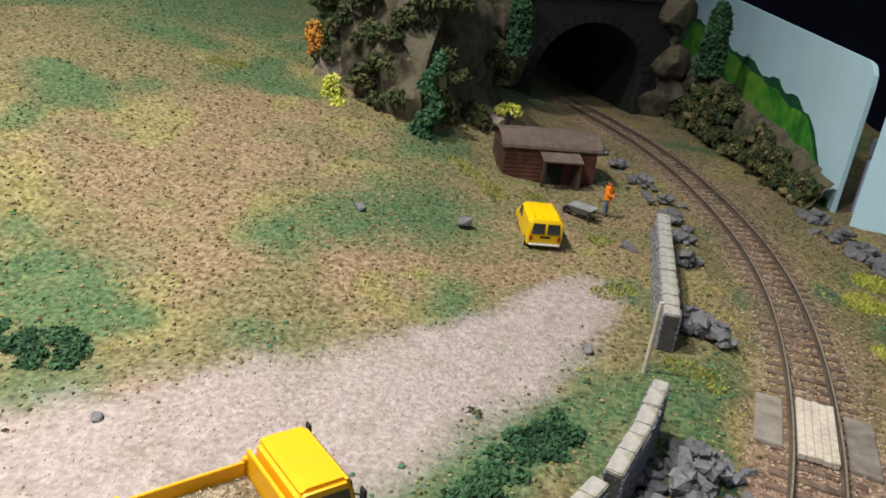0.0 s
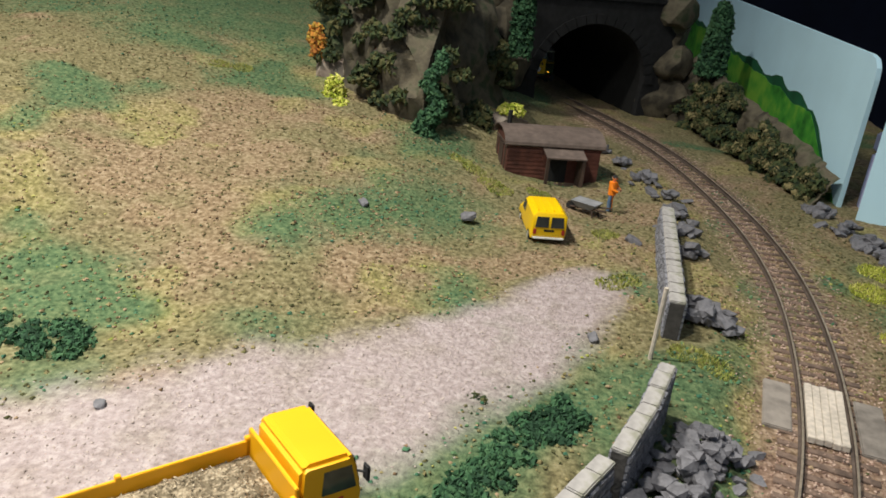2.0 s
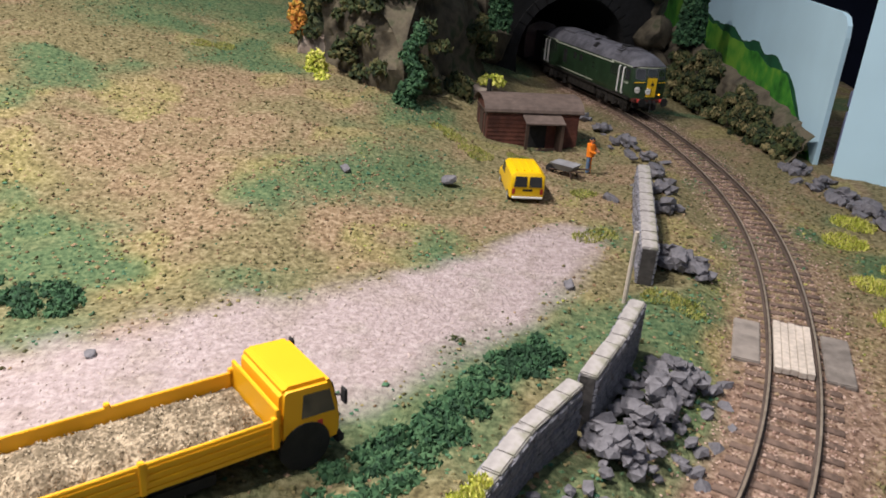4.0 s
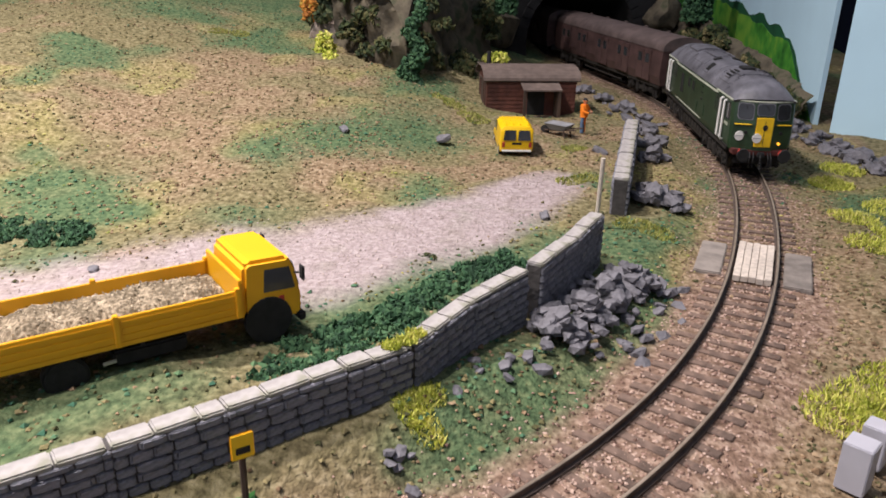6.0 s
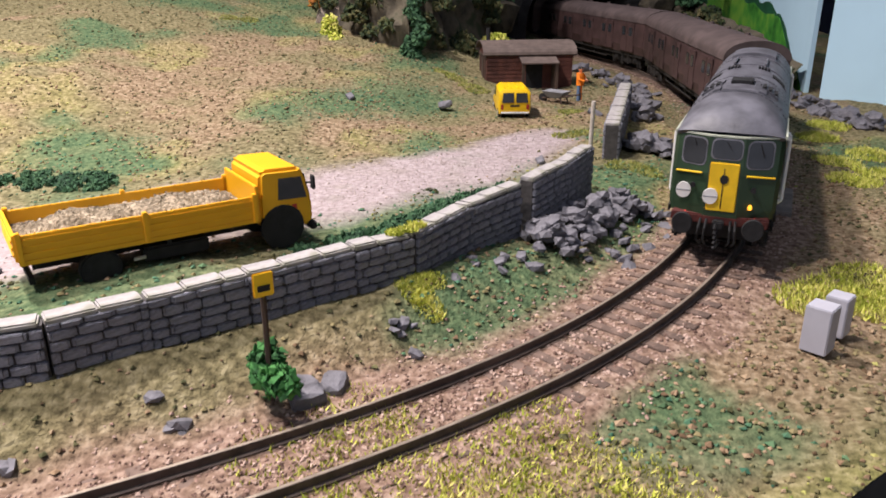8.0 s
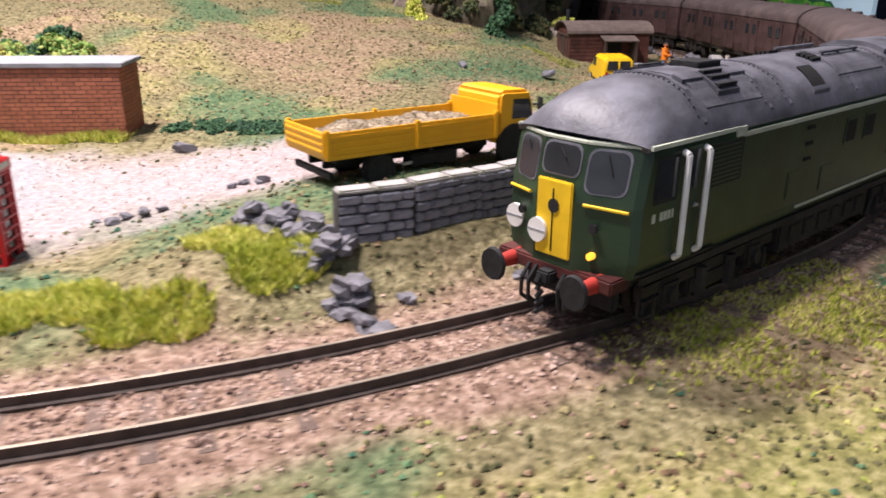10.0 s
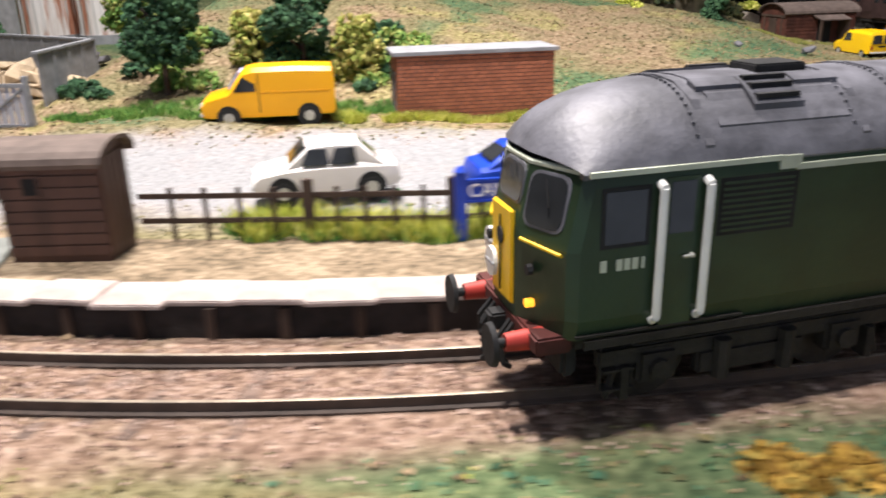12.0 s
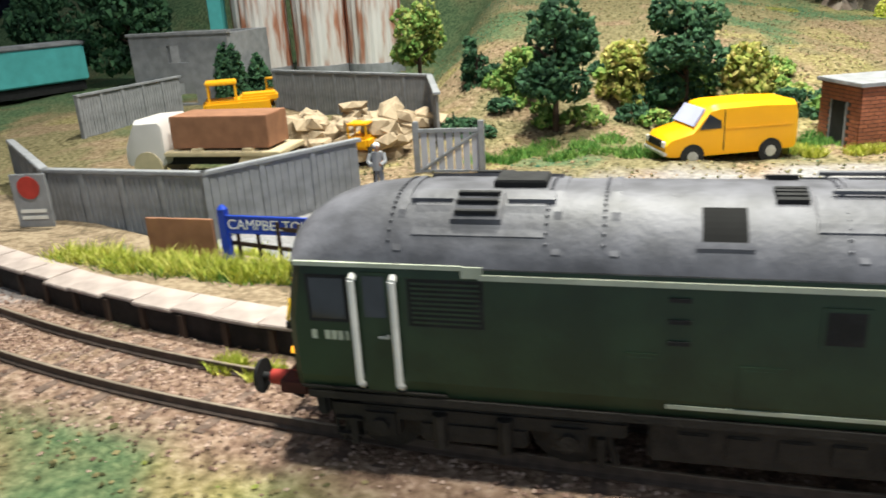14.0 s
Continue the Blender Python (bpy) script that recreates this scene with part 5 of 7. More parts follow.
def build_car(name, label, material, x, y, z, rz, L=4.0, w=0.8, roof0=-1.3, roof1=0.6, hood=0.85, roof=1.38, boot=None, glass=True, estate=False, category="car"):
    """A saloon, estate or small van; x forward."""
    t = thing(name, label, category, x, y, z, rz)
    h = L / 2
    boot = hood if boot is None else boot
    bm = B()
    hull(bm, [(-h, 0.38, boot - 0.12, w * 0.9), (-h + 0.08, 0.3, boot, w * 0.97), (roof0 - 0.35, 0.26, boot + 0.03, w), (0, 0.25, hood + 0.06, w), (roof1 + 0.55, 0.26, hood + 0.03, w), (h - 0.15, 0.3, hood - 0.08, w * 0.96), (h, 0.36, hood - 0.22, w * 0.88)], 0.06, 0.10)
    body = part("body", bm, material, t, smooth=True)
    bm = B()
    back = roof0 - (0.1 if estate else 0.55)
    hull(bm, [(max(back, -h + 0.03), boot - 0.05, boot, w * 0.92), (roof0, boot - 0.05, roof - 0.03, w * 0.84), ((roof0 + roof1) / 2, hood - 0.05, roof, w * 0.84), (roof1, hood - 0.05, roof - 0.04, w * 0.83), (roof1 + 0.55, hood - 0.05, hood + 0.02, w * 0.92)], 0.08, 0.08)
    cabin = part("cabin", bm, material, t, smooth=True)
    if glass:
        for side in (-1, 1):
            m = (roof0 + roof1) / 2 + 0.1
            for a, b in ((roof0 + 0.08, m - 0.06), (m + 0.06, roof1 + 0.12)):
                slab("side_window", GLASS, cabin, [(a, side * w * 0.93, hood + 0.06), (b + 0.1, side * w * 0.93, hood + 0.06), (b - 0.06, side * w * 0.825, roof - 0.14), (a + 0.04, side * w * 0.825, roof - 0.14)], (0, side * 0.03, 0.0))
        slab("windscreen", GLASS, cabin, [(roof1 + 0.46, -w * 0.75, hood + 0.08), (roof1 + 0.46, w * 0.75, hood + 0.08), (roof1 + 0.06, w * 0.7, roof - 0.08), (roof1 + 0.06, -w * 0.7, roof - 0.08)], (0.05, 0, 0.03))
    bx = max(back, -h + 0.03)
    slab("rear_window", GLASS, cabin, [(bx + (roof0 - bx) * 0.2, -w * 0.62, boot + 0.10), (bx + (roof0 - bx) * 0.2, w * 0.62, boot + 0.10), (roof0 - 0.02, w * 0.6, roof - 0.1), (roof0 - 0.02, -w * 0.6, roof - 0.1)], (-0.05, 0, 0.02))
    for sx in (-1, 1):
        boxpart("bumper", HUB, t, sx * h - 0.06, sx * h + 0.06, -w * 0.85, w * 0.85, 0.36, 0.48, 0.03)
        for side in (-1, 1):
            boxpart("head_lamp" if sx > 0 else "tail_lamp", WHITE if sx > 0 else RED, t, sx * (h - 0.03) - 0.04, sx * (h - 0.03) + 0.04, side * w * 0.62 - 0.10, side * w * 0.62 + 0.10, 0.55, 0.68, 0.02)
    for wx in (-h * 0.6, h * 0.62):
        for side in (-1, 1):
            bm = B()
            rod(bm, (wx, side * (w - 0.1), 0.32), (wx, side * (w + 0.008), 0.32), 0.36, 18)
            part("wheel_arch", bm, BLACK, t)
            road_wheel(t, wx, side * (w - 0.06), 0.29, 0.18)
    return t


def build_minivan():
    """Small yellow van seen mostly from behind."""
    t = thing("small_van", "small bright yellow van parked before the shed", "van", 2.78, 29.6, 0.08, 101)
    bm = B()
    hull(bm, [(-1.66, 0.42, 1.22, 0.66), (-1.58, 0.3, 1.36, 0.70), (-0.8, 0.26, 1.40, 0.71), (0.35, 0.26, 1.38, 0.70), (0.5, 0.26, 1.34, 0.69), (0.95, 0.26, 0.86, 0.70), (1.5, 0.3, 0.76, 0.68), (1.62, 0.36, 0.62, 0.6)], 0.08, 0.14)
    body = part("body", bm, MINI_YELLOW, t, smooth=True)
    for side in (-1, 1):
        slab("rear_window", GLASS, body, [(-1.68, side * 0.05, 0.80), (-1.68, side * 0.57, 0.80), (-1.63, side * 0.52, 1.22), (-1.63, side * 0.05, 1.22)], (-0.03, 0, 0))
        slab("side_window", GLASS, body, [(-0.05, side * 0.69, 0.86), (0.62, side * 0.69, 0.86), (0.40, side * 0.66, 1.25), (-0.02, side * 0.66, 1.25)], (0, side * 0.02, 0))
        boxpart("tail_lamp", RED, body, -1.70, -1.64, side * 0.56 - 0.06, side * 0.56 + 0.06, 0.5, 0.72, 0.02)
        for wx in (-1.05, 1.0):
            road_wheel(t, wx, side * 0.62, 0.25, 0.15)
    slab("windscreen", GLASS, body, [(0.88, -0.55, 0.92), (0.88, 0.55, 0.92), (0.56, 0.52, 1.26), (0.56, -0.52, 1.26)], (0.03, 0, 0.02))
    boxpart("rear_bumper", WHITE, t, -1.74, -1.64, -0.62, 0.62, 0.32, 0.40, 0.02)
    boxpart("rear_badge", BLACK, t, -1.68, -1.655, -0.2, 0.2, 0.62, 0.70, 0)
    bm = B()
    for k in range(4):
        y = -0.45 + 0.3 * k
        box(bm, -1.4, 0.2, y - 0.02, y + 0.02, 1.38, 1.42)
    part("roof_rib", bm, MINI_YELLOW, body)
    return t


build_minivan()


def build_van():
    t = thing("panel_van", "amber yellow panel van parked by the trees", "van", -24.4, 13.1, -0.1, 193)
    bm = B()
    hull(bm, [(-2.3, 0.5, 1.75, 0.92), (-2.2, 0.38, 2.0, 0.95), (-1.0, 0.34, 2.06, 0.96), (0.5, 0.34, 2.05, 0.96), (0.85, 0.34, 1.98, 0.95), (1.42, 0.34, 1.28, 0.95), (2.2, 0.36, 1.08, 0.92), (2.38, 0.42, 0.85, 0.88)], 0.09, 0.16)
    body = part("body", bm, VAN_YELLOW, t, smooth=True)
    for side in (-1, 1):
        slab("side_window", GLASS, body, [(0.45, side * 0.945, 1.25), (1.22, side * 0.945, 1.25), (0.85, side * 0.90, 1.80), (0.48, side * 0.90, 1.82)], (0, side * 0.02, 0))
        boxpart("door_seam", BLACK, body, 0.34, 0.37, side * 0.955 - 0.01, side * 0.955 + 0.012, 0.5, 1.85)
        boxpart("swage", VAN_YELLOW, body, -2.1, 0.3, side * 0.955 - 0.02, side * 0.955 + 0.02, 1.18, 1.24, 0.01)
        boxpart("head_lamp", WHITE, body, 2.3, 2.42, side * 0.68 - 0.12, side * 0.68 + 0.12, 0.68, 0.9, 0.03)
        for wx in (-1.35, 1.45):
            bm = B()
            rod(bm, (wx, side * 0.85, 0.36), (wx, side * 0.965, 0.36), 0.42, 18)
            part("wheel_arch", bm, BLACK, t)
            road_wheel(t, wx, side * 0.88, 0.34, 0.2)
    slab("windscreen", LILAC, body, [(1.38, -0.82, 1.34), (1.38, 0.82, 1.34), (0.98, 0.76, 1.9), (0.98, -0.76, 1.9)], (0.04, 0, 0.03))
    boxpart("grille", BLACK, body, 2.34, 2.42, -0.55, 0.55, 0.66, 0.92, 0.02)
    boxpart("bumper", HUB, t, 2.32, 2.46, -0.9, 0.9, 0.42, 0.55, 0.03)
    return t


build_van()
build_car("blue_saloon", "royal blue rounded saloon car behind the station fence", BLUE, -14.9, 3.9, -0.3, 18, 3.7, 0.78, -1.0, 0.1, 0.92, 1.42, 0.98)
build_car("white_saloon", "off-white saloon car behind the station fence", CARWHITE, -20.3, 3.9, -0.25, 198, 3.5, 0.76, -0.8, 0.4, 0.86, 1.42)
build_car("yellow_coupe", "lemon yellow hatchback behind the station fence", CAR_YELLOW, -29.2, 4.3, -0.2, 210, 3.3, 0.74, -1.0, 0.3, 0.78, 1.2)
build_car("blue_estate", "royal blue estate car behind the station fence", BLUE, -34.9, 6.2, -0.2, 172, 4.2, 0.8, -1.6, 0.35, 0.78, 1.22, 0.82, estate=True)


def build_flat_lorry():
    t = thing("flatbed_lorry", "cream flatbed lorry carrying a brown crate in the yard", "lorry", -42.6, 12.6, 0.0, 172)
    bm = B()
    hull(bm, [(1.5, 0.7, 2.1, 0.95), (1.6, 0.6, 2.3, 1.0), (2.6, 0.6, 2.25, 1.0), (3.0, 0.6, 1.5, 1.0), (3.1, 0.7, 1.2, 0.95)], 0.08, 0.15)
    cab = part("cab", bm, CARWHITE, t, smooth=True)
    slab("windscreen", GLASS, cab, [(2.98, -0.8, 1.5), (2.98, 0.8, 1.5), (2.66, 0.75, 2.1), (2.66, -0.75, 2.1)], (0.05, 0, 0.03))
    boxpart("flatbed", BUFF, t, -3.1, 1.45, -1.1, 1.1, 0.95, 1.12, 0.03)
    boxpart("chassis", BLACK, t, -3.0, 2.9, -0.5, 0.5, 0.55, 0.95)
    boxpart("crate", RUSTBROWN, t, -2.6, 1.2, -0.85, 0.85, 1.2, 2.35, 0.03, "long brown timber crate")
    for x in (-1.8, 0.2):
        boxpart("bearer", BUFF, t, x - 0.2, x + 0.2, -1.0, 1.0, 1.1, 1.22, 0.02)
    for x in (-2.0, 2.2):
        for s in (-1, 1):
            road_wheel(t, x, s * 0.9, 0.48, 0.26, BUFF)
            bm = B()
            rod(bm, (x, s * 0.75, 0.55), (x, s * 1.06, 0.55), 0.58, 16)
            part("mudguard", bm, BUFF, t)


build_flat_lorry()


def build_yellow_digger(x, y, z, rz, label, s=1.0):
    t = thing("yellow_plant", label, "digger", x, y, z, rz)
    boxpart("body", YELLOW, t, -1.5 * s, 1.5 * s, -0.8 * s, 0.8 * s, 0.7 * s, 1.5 * s, 0.12)
    boxpart("hood", YELLOW, t, 0.2 * s, 1.9 * s, -0.55 * s, 0.55 * s, 1.3 * s, 1.7 * s, 0.1)
    boxpart("cab_roof", YELLOW, t, -1.3 * s, 0.1 * s, -0.7 * s, 0.7 * s, 2.2 * s, 2.35 * s, 0.04)
    for px in (-1.2, 0.0):
        for py in (-0.6, 0.6):
            boxpart("cab_post", YELLOW, t, (px - 0.05) * s, (px + 0.05) * s, (py - 0.05) * s, (py + 0.05) * s, 1.5 * s, 2.2 * s)
    for px in (-0.9, 1.1):
        for py in (-0.8, 0.8):
            road_wheel(t, px * s, py * s, 0.5 * s, 0.3 * s, YELLOW)


build_yellow_digger(-44.5, 20.5, 0.3, 20, "yellow site machine standing in the yard", 1.0)
build_yellow_digger(-37.4, 14.6, 0.1, 80, "small yellow dumper among the rubble", 0.6)
build_yellow_digger(-45.2, 30.0, 0.1, 60, "small yellow machine by the ruined house", 0.7)


# ---- buildings ----
def build_shed():
    t = thing("platelayers_shed", "brown timber hut with curved felt roof and open porch", "shed", 2.8, 38.2, 0.1, 15)
    L, D, h = 2.35, 1.35, 1.85
    for side in (-1, 1):
        for k in range(9):
            z = k * h / 9
            bm = B()
            prof = [(side * D, z), (side * (D + 0.045), z), (side * (D + 0.015), z + h / 9 + 0.01), (side * D, z + h / 9 + 0.01)]
            prism(bm, prof, -L, L, "x")
            part("wall_board", bm, REDWOOD, t)
    bm = B()
    arc = [(D * math.cos(math.pi * k / 12), h + 0.55 * math.sin(math.pi * k / 12)) for k in range(13)]
    prism(bm, [(D, 0)] + arc + [(-D, 0)], -L, L, "x")
    part("hut_body", bm, REDWOOD, t)
    bm = B()
    out = [((D + 0.18) * math.cos(math.pi * k / 14), h - 0.02 + 0.62 * math.sin(math.pi * k / 14)) for k in range(15)]
    inn = [(y * 0.97, z - 0.06) for y, z in reversed(out)]
    prism(bm, out + inn, -L - 0.2, L + 0.2, "x")
    part("roof", bm, FELT, t, "curved brown felt roof")
    # gable end with door and frame
    for sx in (-1, 1):
        boxpart("gable_door", TIMBER, t, sx * L - 0.04, sx * L + 0.04, -0.4, 0.4, 0.02, 1.55, 0.01)
        for y in (-0.95, 0.95):
            boxpart("gable_post", TIMBER, t, sx * L - 0.05, sx * L + 0.06, y - 0.06, y + 0.06, 0, 1.75)
        boxpart("gable_rail", TIMBER, t, sx * L - 0.05, sx * L + 0.06, -1.3, 1.3, 1.62, 1.74)
    # porch on the track side
    bm = B()
    prof = [(-D - 0.02, 1.75), (-D - 1.0, 1.5), (-D - 1.0, 1.43), (-D - 0.02, 1.68)]
    prism(bm, prof, -0.6, 1.4, "x")
    part("porch_roof", bm, FELT, t)
    for x in (-0.5, 1.3):
        boxpart("porch_post", TIMBER, t, x - 0.07, x + 0.07, -D - 0.95, -D - 0.81, 0, 1.5)
    boxpart("porch_side", TIMBER, t, 1.2, 1.26, -D - 0.85, -D, 0, 1.5)
    boxpart("doorway", BLACK, t, -0.2, 0.7, -D - 0.07, -D - 0.03, 0.02, 1.45)
    boxpart("shed_step", TIMBER, t, -2.6, 2.6, -D - 1.1, D + 0.1, -0.25, 0.02)
    rodpart("stovepipe", BLACK, t, (-L + 0.35, 0.5, 1.9), (-L + 0.35, 0.5, 3.05), 0.12)


build_shed()


def build_brick_store():
    t = thing("brick_store", "flat-roofed red brick store with a doorway in its end", "shed", -17.25, 14.95, -0.2, 14.0)
    L, D, h = 2.9, 1.15, 2.35
    core = B()
    box(core, -L + 0.02, L - 0.02, -D + 0.02, D - 0.02, -0.2, h)
    part("mortar_core", core, MORTAR, t)
    bm = B()
    rnd = random.Random(6)
    c, bl = 0.135, 0.36
    z, row = 0.0, 0
    def brick(x0, x1, y0, y1, z0, z1):
        q = [bm.verts.new(p) for p in ((x0, y0, z0), (x1, y0, z0), (x1, y1, z0), (x0, y1, z0), (x0, y0, z1), (x1, y0, z1), (x1, y1, z1), (x0, y1, z1))]
        for f in ((0, 1, 5, 4), (1, 2, 6, 5), (2, 3, 7, 6), (3, 0, 4, 7), (4, 5, 6, 7)):
            bm.faces.new([q[i] for i in f])
    while z < h - 0.05:
        s = -L + (0 if row % 2 else -bl / 2)
        while s < L:
            a, b = max(-L, s), min(L, s + bl - 0.025)
            if b - a > 0.05:
                for y in (-D, D - 0.05):
                    brick(a, b, y, y + 0.05, z, z + c - 0.022)
            s += bl
        s = -D + (0 if row % 2 else -bl / 2)
        while s < D:
            a, b = max(-D, s), min(D, s + bl - 0.025)
            if b - a > 0.05:
                for x in (-L, L - 0.05):
                    if not (x < 0 and z < 1.75 and a > -0.62 and b < 0.72):
                        brick(x, x + 0.05, a, b, z, z + c - 0.022)
            s += bl
        z += c
        row += 1
    tagged(part("brickwork", bm, BRICK, t, "red brick courses"), kind="stuff")
    boxpart("flat_roof", CONCRETE, t, -L - 0.14, L + 0.14, -D - 0.14, D + 0.14, h, h + 0.14, 0.02, "grey flat roof slab")
    boxpart("doorway", BLACK, t, -L - 0.01, -L + 0.04, -0.36, 0.42, 0.0, 1.72)
    for y in (-0.4, 0.46):
        boxpart("door_jamb", CONCRETE, t, -L - 0.03, -L + 0.03, y - 0.04, y + 0.04, 0, 1.76)


build_brick_store()


def build_phone_box():
    t = thing("telephone_box", "red telephone kiosk with glazed doors", "telephone box", -10.98, 3.5, -0.6, 14)
    w, h = 0.44, 2.05
    boxpart("plinth", PHONE, t, -w - 0.02, w + 0.02, -w - 0.02, w + 0.02, 0, 0.14, 0.02)
    for sx in (-1, 1):
        for sy in (-1, 1):
            boxpart("corner_post", PHONE, t, sx * (w - 0.05) - 0.05, sx * (w - 0.05) + 0.05, sy * (w - 0.05) - 0.05, sy * (w - 0.05) + 0.05, 0.12, h, 0.01)
    boxpart("glazing", GLASS, t, -w + 0.06, w - 0.06, -w + 0.06, w - 0.06, 0.14, h - 0.05)
    for side in range(4):
        bm = B()
        for k in range(9):
            z = 0.2 + k * 0.22
            box(bm, -w + 0.06, w - 0.06, -w + 0.015, -w + 0.055, z - 0.018 - (0.05 if k == 0 else 0), z + 0.018)
        for x in (-0.21, 0.21):
            box(bm, x - 0.018, x + 0.018, -w + 0.015, -w + 0.055, 0.14, h - 0.1)
        part("glazing_bars", bm, PHONE, t, m=pose(0, 0, 0, 0, 0, 90 * side))
        bm = B()
        box(bm, -0.32, 0.32, -w - 0.03, -w + 0.02, h + 0.03, h + 0.15, 0.01)
        part("sign_bar", bm, WHITE, t, "pale name strip in plain bar", m=pose(0, 0, 0, 0, 0, 90 * side))
    boxpart("fascia", PHONE, t, -w - 0.02, w + 0.02, -w - 0.02, w + 0.02, h - 0.04, h + 0.2, 0.02)
    bm = B()
    vs = bmesh.ops.create_uvsphere(bm, u_segments=24, v_segments=10, radius=1)["verts"]
    for v in vs:
        k = 0.62
        a = max(abs(v.co.x), abs(v.co.y), 1e-6)
        r = math.hypot(v.co.x, v.co.y)
        g = 1 + 0.25 * (r / a - 1)
        v.co = Vector((v.co.x * g * (w + 0.02), v.co.y * g * (w + 0.02), h + 0.18 + max(0, v.co.z) * 0.25))
    part("domed_roof", bm, PHONE, t, smooth=True)
    slabm = B()
    box(slabm, -0.14, 0.14, -w + 0.0, -w + 0.02, 0.75, 1.5)
    part("notice", slabm, CARWHITE, t, "faded pale notice behind the glass")


build_phone_box()


# ---- station platform ----
def build_platform():
    t = thing("platform", "low station platform with pale slab edge and dark face", "platform", 0, 0, kind="structure")
    s0, s1 = 111.8, 162
    def z_at(s):
        return -0.35 + 0.72 * min(1, max(0, (s - s0) / 3.2))
    bm = B()
    rings = []
    for s in np.arange(s0, s1, 0.4):
        p, d = on_track(s)
        z = z_at(s)
        o = lambda a: (p[0] + d[1] * a, p[1] - d[0] * a)
        w = 1.68 + 0.04 * noise.noise(Vector((s * 0.8, 0, 0)))
        deep = 2.0 + 2.6 * min(1, max(0, (s - s0) / 5))
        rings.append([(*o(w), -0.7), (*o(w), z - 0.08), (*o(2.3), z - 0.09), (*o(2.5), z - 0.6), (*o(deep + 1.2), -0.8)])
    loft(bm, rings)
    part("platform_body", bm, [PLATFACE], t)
    surf = B()
    rows = []
    for s in np.arange(s0, s1, 0.4):
        p, d = on_track(s)
        deep = 2.0 + 2.6 * min(1, max(0, (s - s0) / 5))
        row = []
        for k in range(9):
            a = 2.2 + (deep + 0.9 - 2.2) * k / 8
            z = z_at(s) - 0.06 - 0.035 * k + 0.03 * noise.noise(Vector((s * 1.5, k * 0.8, 0)))
            row.append(surf.verts.new((p[0] + d[1] * a, p[1] - d[0] * a, z)))
        rows.append(row)
    for a, b in zip(rows, rows[1:]):
        for k in range(8):
            surf.faces.new((a[k], b[k], b[k + 1], a[k + 1]))
    part("platform_surface", surf, mat("trodden_earth", [(0.10, 0.075, 0.045), (0.225, 0.165, 0.105), (0.33, 0.26, 0.175)], 0.95, 420, bump=1.0), t, "trodden brown earth surface", smooth=True)
    rnd = random.Random(9)
    s = s0 + 0.3
    while s < s1 - 2:
        ln = rnd.uniform(0.95, 1.25)
        p, d = on_track(s + ln / 2)
        z = z_at(s + ln / 2)
        a = 2.02 + rnd.uniform(-0.03, 0.03)
        bm = B()
        box(bm, -ln / 2 + 0.012, ln / 2 - 0.012, -0.44, 0.44 + rnd.uniform(-0.08, 0.1), -0.09, 0.0, 0.02)
        tilt = math.degrees(math.atan2(z_at(s + ln) - z_at(s), ln))
        part("edge_slab", bm, SLAB, t, m=pose((p[0] + d[1] * a) * U, (p[1] - d[0] * a) * U, (z + rnd.uniform(-0.02, 0.02)) * U, rnd.uniform(-1.5, 1.5), -tilt, math.degrees(math.atan2(d[1], d[0])) + rnd.uniform(-2, 2)))
        s += ln
    for k in range(40):
        s = s0 + 3.3 + k * 1.2
        p, d = on_track(s)
        bm = B()
        box(bm, -0.07, 0.07, -0.04, 0.04, -0.75, 0.25)
        part("face_post", bm, TIMBER, t, m=pose((p[0] + d[1] * 1.64) * U, (p[1] - d[0] * 1.64) * U, 0, 0, 0, math.degrees(math.atan2(d[1], d[0]))))


build_platform()
PZ = 0.2   # level at the back of the platform


def build_fence(name, label, pts, hgt=0.95, step=0.62, z=PZ):
    t = thing(name, label, "fence", pts[0][0], pts[0][1], z)
    ox, oy = pts[0]
    for (x0, y0), (x1, y1) in zip(pts, pts[1:]):
        L = math.hypot(x1 - x0, y1 - y0)
        rz = math.degrees(math.atan2(y1 - y0, x1 - x0))
        n = max(1, round(L / step))
        for k in range(n):
            f = k / n
            big = k == 0
            m = pose((x0 + (x1 - x0) * f - ox) * U, (y0 + (y1 - y0) * f - oy) * U, 0, 0, 0, rz)
            bm = B()
            s = 0.10 if big else 0.045
            box(bm, -s, s, -s * 0.8, s * 0.8, -0.3, hgt + (0.12 if big else -0.02), 0.015)
            part("post" if big else "paling", bm, TIMBER, t, m=m)
        for z0 in (0.18, hgt * 0.72):
            bm = B()
            box(bm, 0, L, -0.09, -0.045, z0, z0 + 0.11, 0.01)
            part("rail", bm, TIMBER, t, m=pose((x0 - ox) * U, (y0 - oy) * U, 0, 0, 0, rz))
    return t


build_fence("platform_fence", "brown timber paling fence along the platform back", [(-11.26, 1.75), (-12.9, 0.75), (-16.8, -0.3), (-19.6, -0.45), (-23.0, -0.6)])
build_fence("paling_fence", "brown timber paling fence by the bench", [(-26.95, -0.7), (-29.6, 0.0), (-33.2, 1.1), (-36.0, 2.1), (-39.0, 3.3)])


